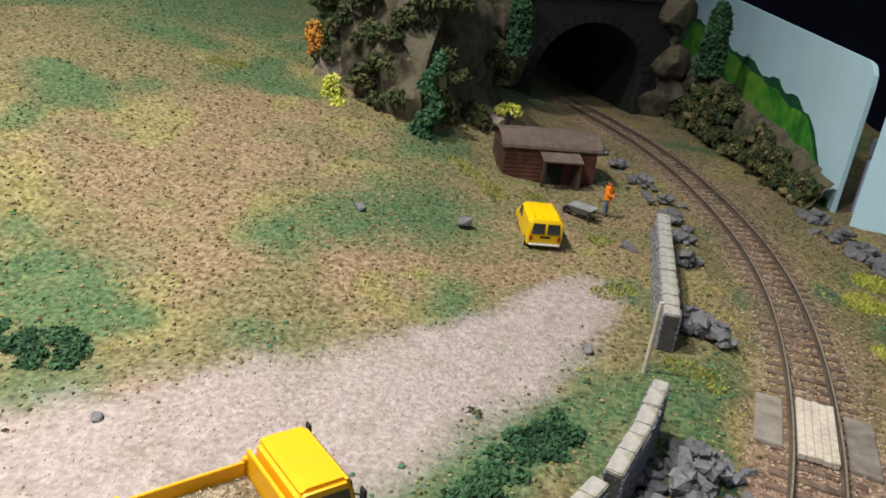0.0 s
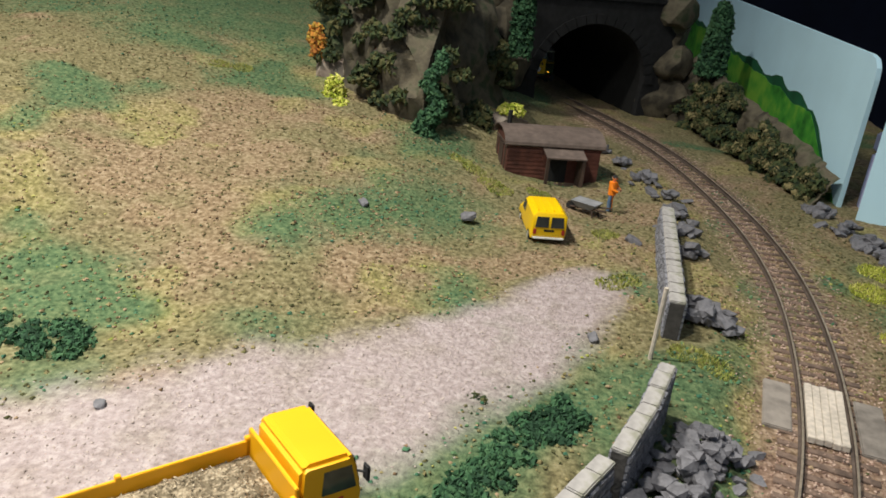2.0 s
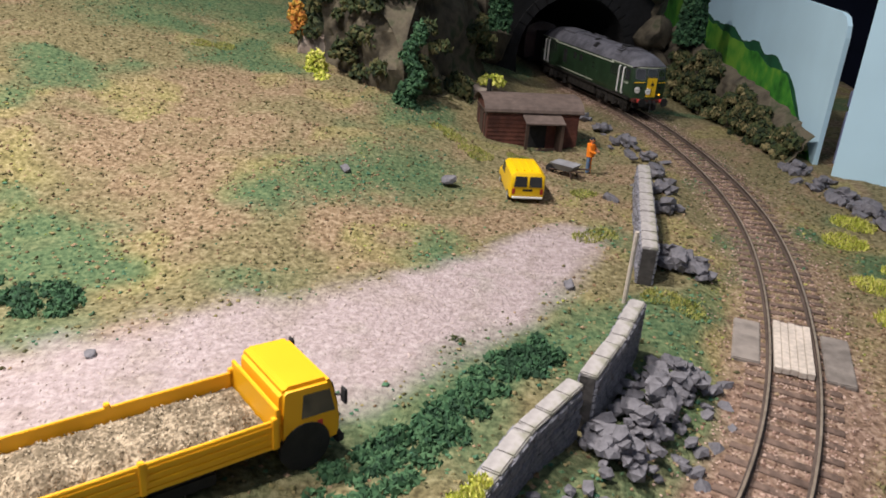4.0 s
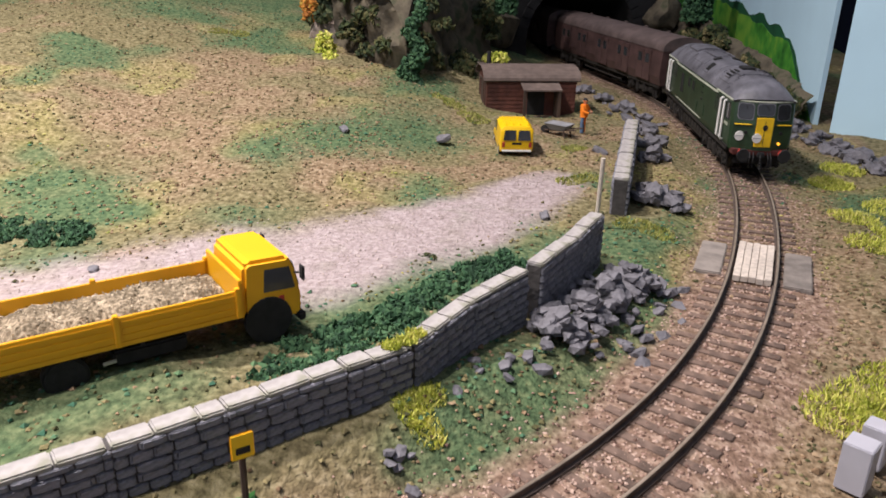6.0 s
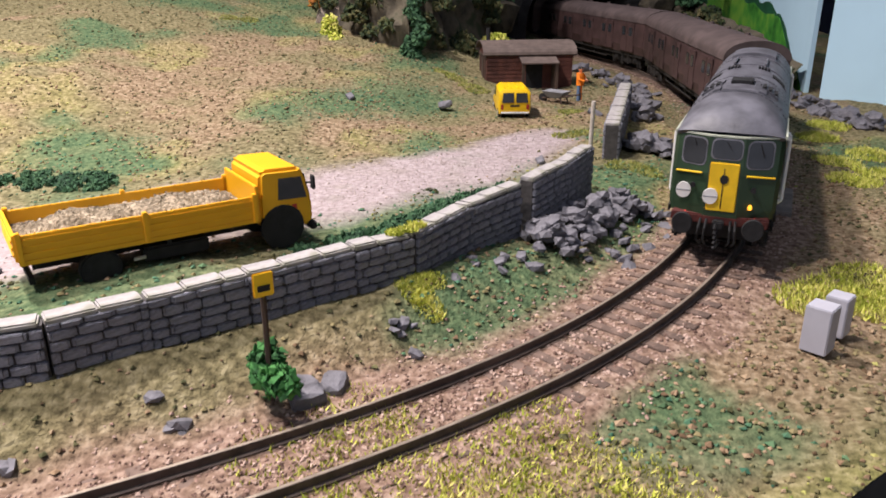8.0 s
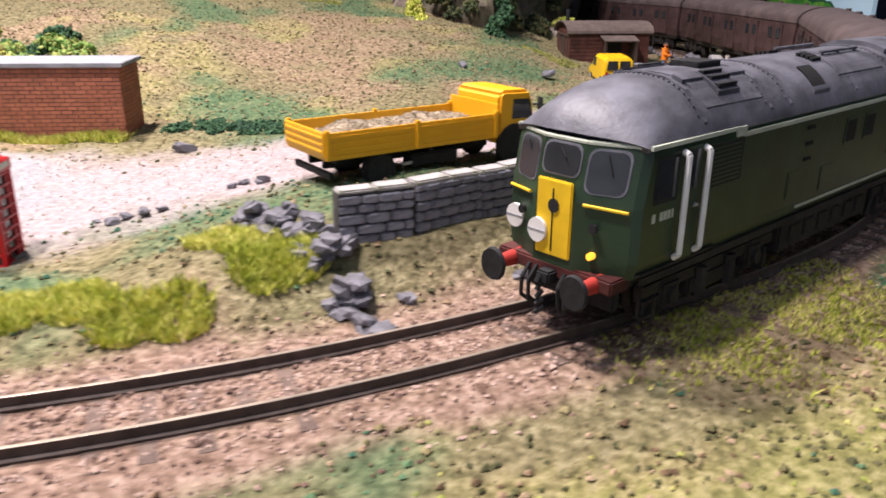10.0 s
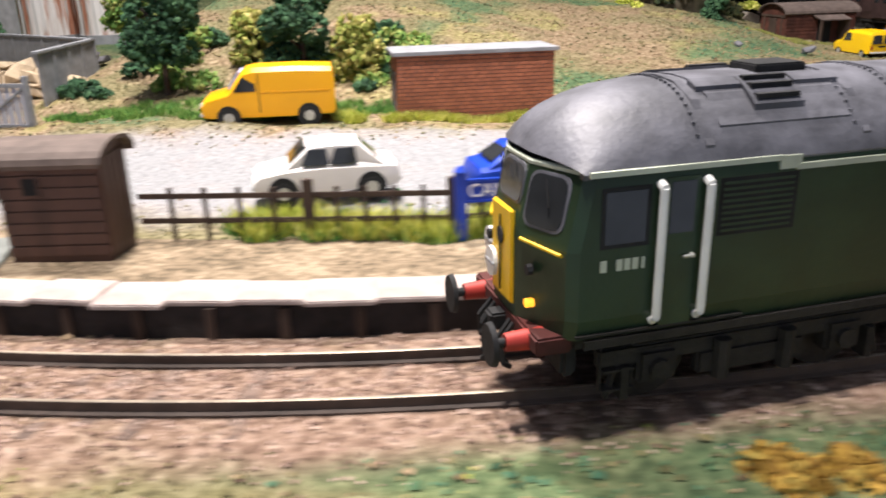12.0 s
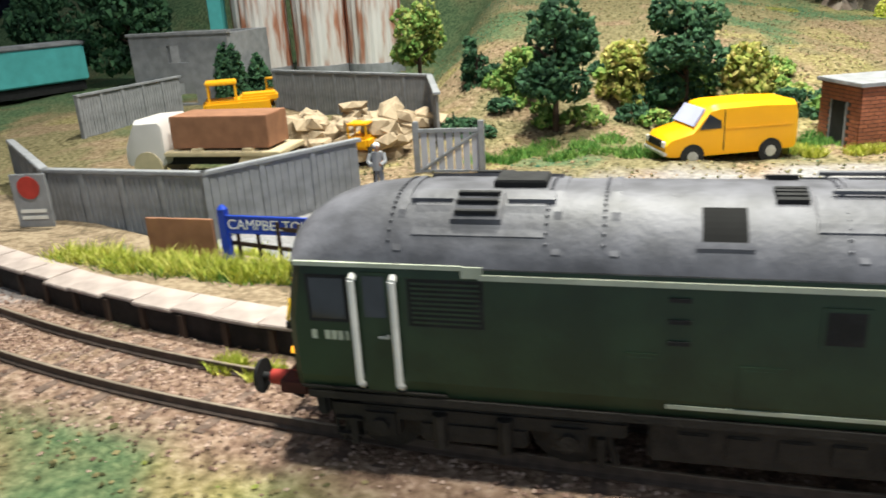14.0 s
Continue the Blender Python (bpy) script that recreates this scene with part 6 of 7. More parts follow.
def sign_text(parent, text, size, m):
    """Raised letters as a mesh."""
    cu = bpy.data.curves.new("lettering", "FONT")
    cu.body, cu.size, cu.extrude, cu.align_x, cu.align_y = text, size * U, 0.008 * U, "CENTER", "CENTER"
    tmp = bpy.data.objects.new("tmp", cu)
    scene.collection.objects.link(tmp)
    data = bpy.data.meshes.new_from_object(tmp.evaluated_get(bpy.context.evaluated_depsgraph_get()))
    bpy.data.objects.remove(tmp)
    data.materials.clear()
    data.materials.append(LETTER)
    ob = new("lettering", data)
    ob.parent = parent
    ob.matrix_basis = m
    return tagged(ob, "raised white letters CAMPBELTOWN EAST")


def build_station_sign(x, y, rz, z, L=3.7):
    t = thing("station_sign", "blue station name board lettered CAMPBELTOWN EAST on posts", "sign", x, y, z, rz)
    boxpart("board", BLUE, t, -L / 2, L / 2, -0.06, 0.02, 0.66, 1.06, 0.02)
    for z0 in (0.64, 1.05):
        boxpart("edge_bead", BLUE, t, -L / 2, L / 2, -0.08, 0.0, z0, z0 + 0.04)
    for sx in (-1, 1):
        boxpart("sign_post", BLUE, t, sx * (L / 2 + 0.08) - 0.11, sx * (L / 2 + 0.08) + 0.11, -0.10, 0.10, -0.3, 1.24, 0.02)
        bm = B()
        rod(bm, (sx * (L / 2 + 0.08), 0, 1.24), (sx * (L / 2 + 0.08), 0, 1.34), 0.13, 10, 0.05)
        part("finial", bm, BLUE, t)
    sign_text(t, "CAMPBELTOWN EAST", 0.36, pose(0, -0.07 * U, 0.86 * U, 90, 0, 0))


build_station_sign(-14.75, -0.1, 14, 0.2)
build_station_sign(-36.8, 2.6, -12, 0.15, 3.7)


def build_platform_hut():
    t = thing("platform_hut", "small brown timber lamp hut with shallow roof", "shed", -23.8, -1.55, 0.3, 6)
    w, d, h = 0.88, 0.62, 1.75
    boxpart("hut_body", HUTWOOD, t, -w, w, -d, d, -0.2, h)
    for side in (-1, 1):
        for k in range(8):
            boxpart("board", HUTWOOD, t, -w - 0.02, w + 0.02, min(side * d, side * (d + 0.035)), max(side * d, side * (d + 0.035)), k * 0.215, k * 0.215 + 0.2, 0.012)
        for k in range(5):
            boxpart("end_board", HUTWOOD, t, side * w - 0.03, side * w + 0.03, -d + 0.02 + k * 0.245, -d + 0.25 + k * 0.245, 0, h, 0.01)
    bm = B()
    out = [((d + 0.22) * math.cos(math.pi * k / 10), h - 0.04 + 0.34 * math.sin(math.pi * k / 10)) for k in range(11)]
    prism(bm, out + [(y * 0.96, z - 0.08) for y, z in reversed(out)], -w - 0.16, w + 0.16, "x")
    part("roof", bm, FELT, t, "worn brown curved roof", smooth=False)
    bm = B()
    prism(bm, [(y * 0.85, z - 0.05) for y, z in out], -w, w, "x")
    part("gable", bm, HUTWOOD, t)
    boxpart("window", BLACK, t, -0.45, -0.2, -d - 0.06, -d - 0.02, 1.15, 1.45)
    boxpart("window_frame", HUTWOOD, t, -0.5, -0.15, -d - 0.055, -d - 0.025, 1.1, 1.5)


build_platform_hut()


def build_bench():
    t = thing("platform_bench", "blue slatted platform bench with iron legs", "bench", -30.4, -0.4, 0.25, 2)
    for k in range(4):
        boxpart("seat_slat", BLUE, t, -0.85, 0.85, -0.28 + k * 0.125, -0.18 + k * 0.125, 0.42, 0.47, 0.01)
    for k in range(3):
        boxpart("back_slat", BLUE, t, -0.85, 0.85, 0.2 + k * 0.03, 0.25 + k * 0.03, 0.56 + k * 0.14, 0.67 + k * 0.14, 0.01)
    for x in (-0.7, 0, 0.7):
        bm = B()
        rod(bm, (x, -0.22, 0), (x, -0.18, 0.44), 0.035, 6)
        rod(bm, (x, 0.22, 0), (x, 0.2, 0.5), 0.035, 6)
        rod(bm, (x, 0.2, 0.44), (x, 0.29, 1.0), 0.035, 6)
        rod(bm, (x, -0.24, 0.44), (x, 0.24, 0.44), 0.03, 6)
        part("bench_leg", bm, BLUE, t)


build_bench()


def figure(label, x, y, z, rz, top, legs, sit=False, hair=ORANGE):
    """A painted model figure, one plain mesh."""
    bm = B()
    def limb(pts, r, m):
        for a, b in zip(pts, pts[1:]):
            n = len(bm.faces)
            rod(bm, a, b, r, 8)
            bm.faces.ensure_lookup_table()
            for f in bm.faces[n:]:
                f.material_index = m
    hip = 0.5 if sit else 0.85
    for s in (-0.1, 0.1):
        limb([(s, -0.45 if sit else 0.0, 0.05), (s, -0.42 if sit else 0.02, hip if sit else 0.45), (s * 0.8, 0.0, hip)], 0.085, 1)
    limb([(0, 0, hip - 0.05), (0, 0.02, hip + 0.55)], 0.19, 0)
    for s in (-1, 1):
        limb([(s * 0.22, 0, hip + 0.5), (s * 0.28, -0.12, hip + 0.25), (s * 0.15, -0.32, hip + 0.18)], 0.065, 0)
    limb([(0, 0.0, hip + 0.55), (0, 0.0, hip + 0.64)], 0.07, 2)
    n = len(bm.faces)
    bmesh.ops.create_icosphere(bm, subdivisions=2, radius=0.13, matrix=Matrix.Translation((0, -0.01, hip + 0.74)))
    bm.faces.ensure_lookup_table()
    for f in bm.faces[n:]:
        f.material_index = 3 if f.calc_center_median().z > hip + 0.76 else 2
    return tagged(part("model_figure", bm, [top, legs, SKIN, hair], None, smooth=True, m=pose(x * U, y * U, z * U, 0, 0, rz)), label, "figurine")


figure("painted model figure in orange vest and jeans beside a barrow", 5.87, 33.6, 0.05, 60, ORANGE, DENIM, hair=BLACK)
figure("painted seated model figure in dark jacket on the bench", -30.5, -0.45, 0.25, 0, BLACK, BLUE, True, hair=RED)
figure("painted model figure in white hat beside the yard gate", -36.0, 9.6, -0.1, 0, CONCRETE, BLACK, hair=WHITE)


def build_barrow():
    t = thing("wheelbarrow", "small grey wooden wheelbarrow on the grass", "wheelbarrow", 4.75, 32.6, 0.08, 150)
    bm = B()
    loft(bm, [[(-0.4, -0.25, 0.32), (0.35, -0.25, 0.32), (0.35, 0.25, 0.32), (-0.4, 0.25, 0.32)], [(-0.6, -0.42, 0.62), (0.6, -0.42, 0.62), (0.6, 0.42, 0.62), (-0.6, 0.42, 0.62)]])
    part("tray", bm, CONCRETE, t)
    rodpart("barrow_wheel", BLACK, t, (0.75, -0.06, 0.22), (0.75, 0.06, 0.22), 0.22, 14)
    for s in (-1, 1):
        rodpart("handle", TIMBER, t, (0.75, s * 0.1, 0.22), (-1.1, s * 0.32, 0.5), 0.04, 6)
        rodpart("leg", TIMBER, t, (-0.4, s * 0.28, 0.4), (-0.5, s * 0.3, 0), 0.04, 6)


build_barrow()


def build_small_signs():
    t = thing("paving", "pale grey paved path beside the platform hut", "paving", -26.0, -2.3, 0.2, 20, kind="structure")
    for k in range(4):
        boxpart("paving_slab", PATH_STONE, t, -1.3 + 0.62 * k, -0.72 + 0.62 * k, -0.75, 0.9, -0.05, 0.09 + 0.01 * (k % 2), 0.015)
    t = thing("yellow_post_sign", "small weathered yellow sign on a thin rusty post", "sign", 0.98, 4.5, 0.55, 42)
    rodpart("post", TIMBER, t, (0, 0, -0.6), (0, 0, 1.45), 0.05, 6)
    boxpart("plate", PANEL, t, -0.17, 0.17, -0.07, -0.03, 1.3, 1.72, 0.02, "chipped yellow plate")
    boxpart("plate_bar", BLACK, t, -0.1, 0.1, -0.085, -0.065, 1.4, 1.5)
    t = thing("wooden_post", "bare pale wooden post by the wall gap", "post", 6.25, 20.0, 0.05, 0)
    rodpart("stake", PLANK, t, (0, 0, -0.2), (0.03, 0, 2.35), 0.07, 8)
    t = thing("warning_board", "grey notice board with a red disc on a post", "sign", -45.6, 5.9, -0.1, 0)
    boxpart("plate", CONCRETE, t, -0.55, 0.55, -0.04, 0.04, 0.3, 1.9, 0.02)
    rodpart("red_disc", RED, t, (0, -0.07, 1.5), (0, -0.03, 1.5), 0.34, 18)
    boxpart("text_bar", WHITE, t, -0.4, 0.4, -0.055, -0.035, 0.75, 0.85)
    boxpart("text_bar", WHITE, t, -0.4, 0.4, -0.055, -0.035, 0.55, 0.65)
    t = thing("brown_hoarding", "plain rusty brown sheet hoarding behind the platform", "hoarding", -39.9, 3.1, 0.1, -10)
    boxpart("sheet", RUSTBROWN, t, -0.95, 0.95, -0.05, 0.05, -0.1, 1.05, 0.01)
    for x in (-0.85, 0.85):
        boxpart("stay", TIMBER, t, x - 0.05, x + 0.05, 0.05, 0.15, -0.3, 1.0)
    t = thing("grey_cabinets", "two pale grey trackside relay cabinets", "cabinet", 10.6, 8.5, -0.35, 55)
    boxpart("cabinet", GREYBLOCK, t, -0.25, 0.25, -0.25, 0.25, 0, 0.95, 0.02)
    boxpart("cabinet", GREYBLOCK, t, 0.75, 1.2, -0.22, 0.22, 0, 0.85, 0.02)


build_small_signs()


# ---- the yard ----
def concrete_wall(name, pts, hgt, z):
    t = thing(name, "grey concrete panel wall with capping round the yard", "wall", 0, 0, kind="structure")
    for (x0, y0), (x1, y1) in zip(pts, pts[1:]):
        L = math.hypot(x1 - x0, y1 - y0)
        rz = math.degrees(math.atan2(y1 - y0, x1 - x0))
        n = max(1, round(L / 1.6))
        for k in range(n):
            m = pose((x0 + (x1 - x0) * k / n) * U, (y0 + (y1 - y0) * k / n) * U, z * U, 0, 0, rz)
            w = L / n
            bm = B()
            box(bm, 0.05, w - 0.05, -0.05, 0.05, -0.5, hgt - 0.1, 0.01)
            for q in range(6):
                box(bm, 0.15 + q * (w - 0.3) / 6, 0.15 + (q + 0.6) * (w - 0.3) / 6, -0.075, 0.075, 0, hgt - 0.2)
            part("panel", bm, CONCRETE, t, m=m)
            bm = B()
            box(bm, -0.09, 0.09, -0.11, 0.11, -0.5, hgt, 0.015)
            part("pillar", bm, CONCRETE, t, m=m)
        bm = B()
        box(bm, -0.1, L + 0.1, -0.14, 0.14, hgt - 0.08, hgt + 0.04, 0.02)
        part("capping", bm, CONCRETE, t, m=pose(x0 * U, y0 * U, z * U, 0, 0, rz))
    return t


concrete_wall("yard_wall_front", [(-50.5, 12.5), (-45.8, 7.1), (-40.3, 5.9), (-36.7, 10.0)], 1.85, -0.2)
concrete_wall("yard_wall_rear", [(-52.6, 21.0), (-50.5, 28.0)], 2.0, 0.2)
concrete_wall("yard_wall_back", [(-44.8, 27.5), (-35.6, 21.8), (-34.6, 15.5)], 2.0, 0.3)
t = thing("yard_gate", "open grey slatted yard gate between posts", "gate", -35.0, 11.8, -0.1, -6)
for x in (0, 2.3):
    boxpart("gate_post", CONCRETE, t, x - 0.1, x + 0.1, -0.1, 0.1, -0.3, 1.95, 0.02)
for z0 in (0.1, 1.55):
    boxpart("gate_rail", CONCRETE, t, 0, 2.3, -0.05, 0.05, z0, z0 + 0.14, 0.01)
rodpart("gate_brace", CONCRETE, t, (0.1, 0, 0.2), (2.2, 0, 1.55), 0.06, 6)
for k in range(7):
    boxpart("gate_slat", GREYBLOCK, t, 0.15 + k * 0.3, 0.38 + k * 0.3, 0.02, 0.05, 0.1, 1.6)
heap("yard_rubble", "heap of tan broken rock in the yard", "rubble", [(-38.3, 16.5, 2.2), (-40.5, 17.5, 2.0), (-36.6, 18, 2.0), (-38.8, 19.5, 2.0), (-36.8, 15.2, 1.4)], 100, 0.62, TANROCK, 21, 1.3)
heap("coal_heap", "dark grey heap of coal against the back wall", "rubble", [(-42.5, 28.8, 2.2), (-40, 27.5, 1.8)], 70, 0.5, SLATE, 22, 1.6)


def build_ruin():
    t = thing("ruined_house", "roofless grey rendered house with empty windows and ivy", "house", -51.0, 33.0, 0.1, -12)
    def wall(name, x0, x1, y0, y1, holes, h=4.2):
        bm = B()
        zs = sorted({-0.8, h, *[z for q in holes for z in q[2:]]})
        along = x1 - x0 > y1 - y0
        lo, hi = (x0, x1) if along else (y0, y1)
        us = sorted({lo, hi, *[u for q in holes for u in q[:2]]})
        for ua, ub in zip(us, us[1:]):
            for za, zb in zip(zs, zs[1:]):
                if any(q[0] <= (ua + ub) / 2 <= q[1] and q[2] <= (za + zb) / 2 <= q[3] for q in holes):
                    continue
                if along:
                    box(bm, ua, ub, y0, y1, za, zb)
                else:
                    box(bm, x0, x1, ua, ub, za, zb)
        bmesh.ops.remove_doubles(bm, verts=bm.verts, dist=1e-6)
        part(name, bm, CONCRETE, t)
    wall("front_wall", -3.4, 3.4, -2.3, -2.0, [(-0.8, 0.6, 2.6, 3.6), (-0.6, 0.8, 0.2, 1.4)])
    wall("back_wall", -3.4, 3.4, 2.0, 2.3, [(-1, 1, 2.4, 3.4)])
    wall("end_wall", -3.4, -3.1, -2.0, 2.0, [(-0.7, 0.7, 2.4, 3.4)])
    wall("end_wall", 3.1, 3.4, -2.0, 2.0, [(-0.6, 0.6, -0.8, 1.6)])
    boxpart("wall_cap", CONCRETE, t, -3.5, 3.5, -2.4, -1.95, 4.2, 4.35)


build_ruin()


def build_silos():
    for k, (x, y) in enumerate(((-50.5, 43.5), (-46.0, 43.5), (-42.0, 43.5))):
        t = thing("corrugated_shed", "rust-streaked white corrugated sheet tower", "silo", x, y, 0.2, 0, group="rusty towers behind the yard")
        bm = B()
        prof = [((1.95 + 0.06 * (i % 2)) * math.cos(6.2832 * i / 48), (1.95 + 0.06 * (i % 2)) * math.sin(6.2832 * i / 48)) for i in range(48)]
        prism(bm, prof, 0.8, 9.0, "z")
        part("sheet_shell", bm, SILO, t)
        bm = B()
        prism(bm, [(2.1 * math.cos(6.2832 * i / 24), 2.1 * math.sin(6.2832 * i / 24)) for i in range(24)], -0.6, 0.9, "z")
        part("concrete_base", bm, CONCRETE, t)
    t = thing("turquoise_wagon", "turquoise railway wagon standing on a far siding", "wagon", -66, 36, 0.2, 60)
    boxpart("wagon_body", TURQ, t, -5, 5, -1.3, 1.3, 1.0, 3.4, 0.1)
    boxpart("wagon_roof", CONCRETE, t, -5.1, 5.1, -1.35, 1.35, 3.4, 3.7, 0.1)
    boxpart("wagon_frame", BLACK, t, -4.8, 4.8, -1.0, 1.0, 0.3, 1.0)
    boxpart("turquoise_post", TURQ, thing("turquoise_upright", "turquoise painted upright behind the ruin", "post", -53.5, 43, 0.5), -0.5, 0.5, -0.5, 0.5, 0, 9, 0.05)


build_silos()


# ---- trees and scrub ----
def foliage(name, pts, size, material, seed, parent=None, label="", m=None):
    """A crown of many small leaf clumps: crossed ragged plates round given points."""
    rs = np.random.RandomState(seed)
    V, F = [], []
    pts = np.asarray(pts, float)
    for p in pts:
        s = size * rs.uniform(0.6, 1.3)
        k = len(V)
        q = SHAPE_V * (1 + rs.uniform(-0.5, 0.5, (6, 1))) * s
        e = Euler(rs.uniform(0, 6.28, 3)).to_matrix()
        for v in q:
            w = e @ Vector((v[0], v[1], v[2] * 0.5))
            V.append(((p[0] + w.x) * U, (p[1] + w.y) * U, (p[2] + w.z) * U))
        F += [tuple(int(i) + k for i in f) for f in SHAPE_F]
    data = bpy.data.meshes.new(name)
    data.from_pydata(V, [], F)
    data.materials.append(material)
    ob = new(name, data)
    if parent:
        ob.parent = parent
    if m:
        ob.matrix_basis = m
    return tagged(ob, label) if label else ob


def crown(rs, n, w, h, z0, cone=0.0):
    """Points through a lumpy crown."""
    out = []
    lumps = [(rs.uniform(0, 6.28), rs.uniform(0.15, 0.95), rs.uniform(0.2, 0.5)) for _ in range(16)]
    for _ in range(n):
        a, f, r = lumps[rs.randint(0, len(lumps))]
        wide = w * (1 - cone * f) * math.sqrt(max(0.05, 1 - (2 * f - 1) ** 2 * (0.85 if cone < 0.5 else 0.3)))
        d = rs.normal(0, 1, 3)
        d /= np.linalg.norm(d) + 1e-9
        q = rs.uniform(0.6, 1.0) ** 0.5 * w * 0.48
        out.append((math.cos(a) * wide * 0.6 + d[0] * q * (1 - cone * f), math.sin(a) * wide * 0.6 + d[1] * q * (1 - cone * f), z0 + f * h + d[2] * q * 0.8))
    return out


def tree(x, y, z, w, h, trunk, material, label, seed, cone=0.0, n=1300, size=0.15):
    t = thing("tree", label, "tree", x, y, z)
    rs = np.random.RandomState(seed)
    bm = B()
    rod(bm, (0, 0, -0.4), (0.05, 0, trunk + h * 0.25), 0.17, 8, 0.10)
    rod(bm, (0.05, 0, trunk + h * 0.25), (0, 0.05, trunk + h * 0.8), 0.10, 8, 0.03)
    for k in range(7):
        a, f = rs.uniform(0, 6.28), rs.uniform(0.05, 0.6)
        rod(bm, (0, 0, trunk + h * f), (math.cos(a) * w * 0.7, math.sin(a) * w * 0.7, trunk + h * (f + 0.2)), 0.06, 6, 0.015)
    part("trunk", bm, TIMBER, t)
    foliage("crown", crown(rs, n, w, h, trunk), size, material, seed, t)
    return t


tree(-30.0, 16.9, -0.1, 1.6, 3.9, 1.5, LEAFD, "round dark green model tree on a bare trunk", 1, 0.1, 1700, 0.15)
tree(-24.6, 18.6, 0.0, 1.65, 4.8, 0.6, LEAFD, "dense dark green model tree behind the van", 2, 0.35, 2000, 0.15)
tree(-37.0, 29.0, 0.3, 1.5, 3.9, 1.0, LEAFL, "light green leafy model tree behind the yard wall", 3, 0.15, 1400, 0.16)
tree(-33.4, 22.0, 0.4, 0.65, 3.4, 0.2, LEAFD, "slim dark green conifer by the yard", 4, 0.8, 700, 0.13)
tree(-22.2, 18.4, -0.2, 1.1, 2.9, 0.4, LEAFY, "yellow-green bushy model tree behind the brick store", 5, 0.1, 900, 0.16)
tree(-26.8, 19.5, 0.0, 1.3, 3.0, 0.3, LEAFY, "pale yellow bushy model tree", 6, 0.1, 900, 0.16)
tree(-30.8, 20.5, 0.2, 1.5, 2.6, 0.3, LEAFL, "low light green bush below the meadow", 7, 0, 900, 0.16)
tree(-60, 42, 0.2, 3.2, 7.0, 1.0, LEAFD, "large dark tree beyond the ruined house", 8, 0.1, 2400, 0.26)
tree(-68, 45, 0.2, 3.0, 6.5, 1.0, LEAFD, "large dark tree beside the far siding", 9, 0.1, 2000, 0.26)
tree(-55, 37, 0.2, 1.6, 3.2, 0.4, LEAFL, "light green bush behind the ruin", 10, 0, 800, 0.2)


def bushes(name, label, spots, size, material, seed, per=260):
    rs = np.random.RandomState(seed)
    pts = []
    for x, y, z, r, h in spots:
        for _ in range(int(per * r * max(0.7, h))):
            d = rs.normal(0, 1, 3)
            d /= np.linalg.norm(d)
            q = rs.uniform(0.3, 1) ** 0.4
            pts.append((x + d[0] * r * q, y + d[1] * r * q, z + abs(d[2]) * h * q))
    ob = foliage(name, pts, size, material, seed)
    return tagged(ob, label, "bush", kind="stuff")


def ground_spots(rnd, n, x0, x1, y0, y1, r0, r1, tall=0.7):
    out = []
    for _ in range(n):
        x, y, r = rnd.uniform(x0, x1), rnd.uniform(y0, y1), rnd.uniform(r0, r1)
        out.append((x, y, gz(x, y), r, r * tall))
    return out


rnd = random.Random(77)
bushes("meadow_bushes", "low mixed green bushes below the meadow", ground_spots(rnd, 26, -33, -19, 17, 22, 0.5, 1.1), 0.14, LEAFL, 31)
bushes("dark_bushes", "dark green undergrowth between the trees", ground_spots(rnd, 24, -34, -18, 16.5, 23, 0.5, 1.0), 0.14, LEAFD, 32)
bushes("verge_bushes", "dark green bushes along the wall", [(-0.1 + 4.0 * f + rnd.uniform(-0.6, 0.35), 9.0 + 7.2 * f + rnd.uniform(-0.5, 0.7), 0.3 - 0.15 * f, rnd.uniform(0.25, 0.5), 0.27) for f in [k / 44 for k in range(45)]] + [(-1.0 + 2.2 * f, 8.2 + 2.0 * f, 0.35, 0.28, 0.22) for f in [k / 10 for k in range(11)]], 0.09, LEAFD, 33, 420)
bushes("verge_scrub", "green scrub by the lorry", [(2.5 + rnd.uniform(-1.2, 1.5), 14.6 + rnd.uniform(-1.5, 2.0), 0.06, rnd.uniform(0.2, 0.4), 0.12) for _ in range(14)], 0.08, SCRUB, 34, 420)
bushes("meadow_edge_bushes", "dark green hedge patch on the meadow edge", [(-10.9 + rnd.uniform(-2.5, 1.6), 16.2 + rnd.uniform(-0.8, 0.9), gz(-10.9, 16.2), rnd.uniform(0.25, 0.6), 0.3) for _ in range(22)], 0.09, LEAFD, 35, 420)
bushes("post_bush", "bright green leafy plant at the sign post", [(0.85, 4.7, 0.42, 0.34, 0.5), (1.25, 4.15, 0.38, 0.34, 0.42), (1.0, 4.4, 0.4, 0.3, 0.3)], 0.10, mat("vivid_leaf", [(0.015, 0.07, 0.018), (0.03, 0.14, 0.03), (0.06, 0.21, 0.05)], 0.85, 300, island=0.5), 36, 420)
bushes("ivy", "green ivy on the ruined house", [(-48.3, 30.2, 0.0, 1.0, 3.8), (-53.6, 30.9, 0.0, 1.1, 1.7), (-47.2, 32, 0.0, 0.8, 2.8)], 0.18, LEAFD, 37, 300)
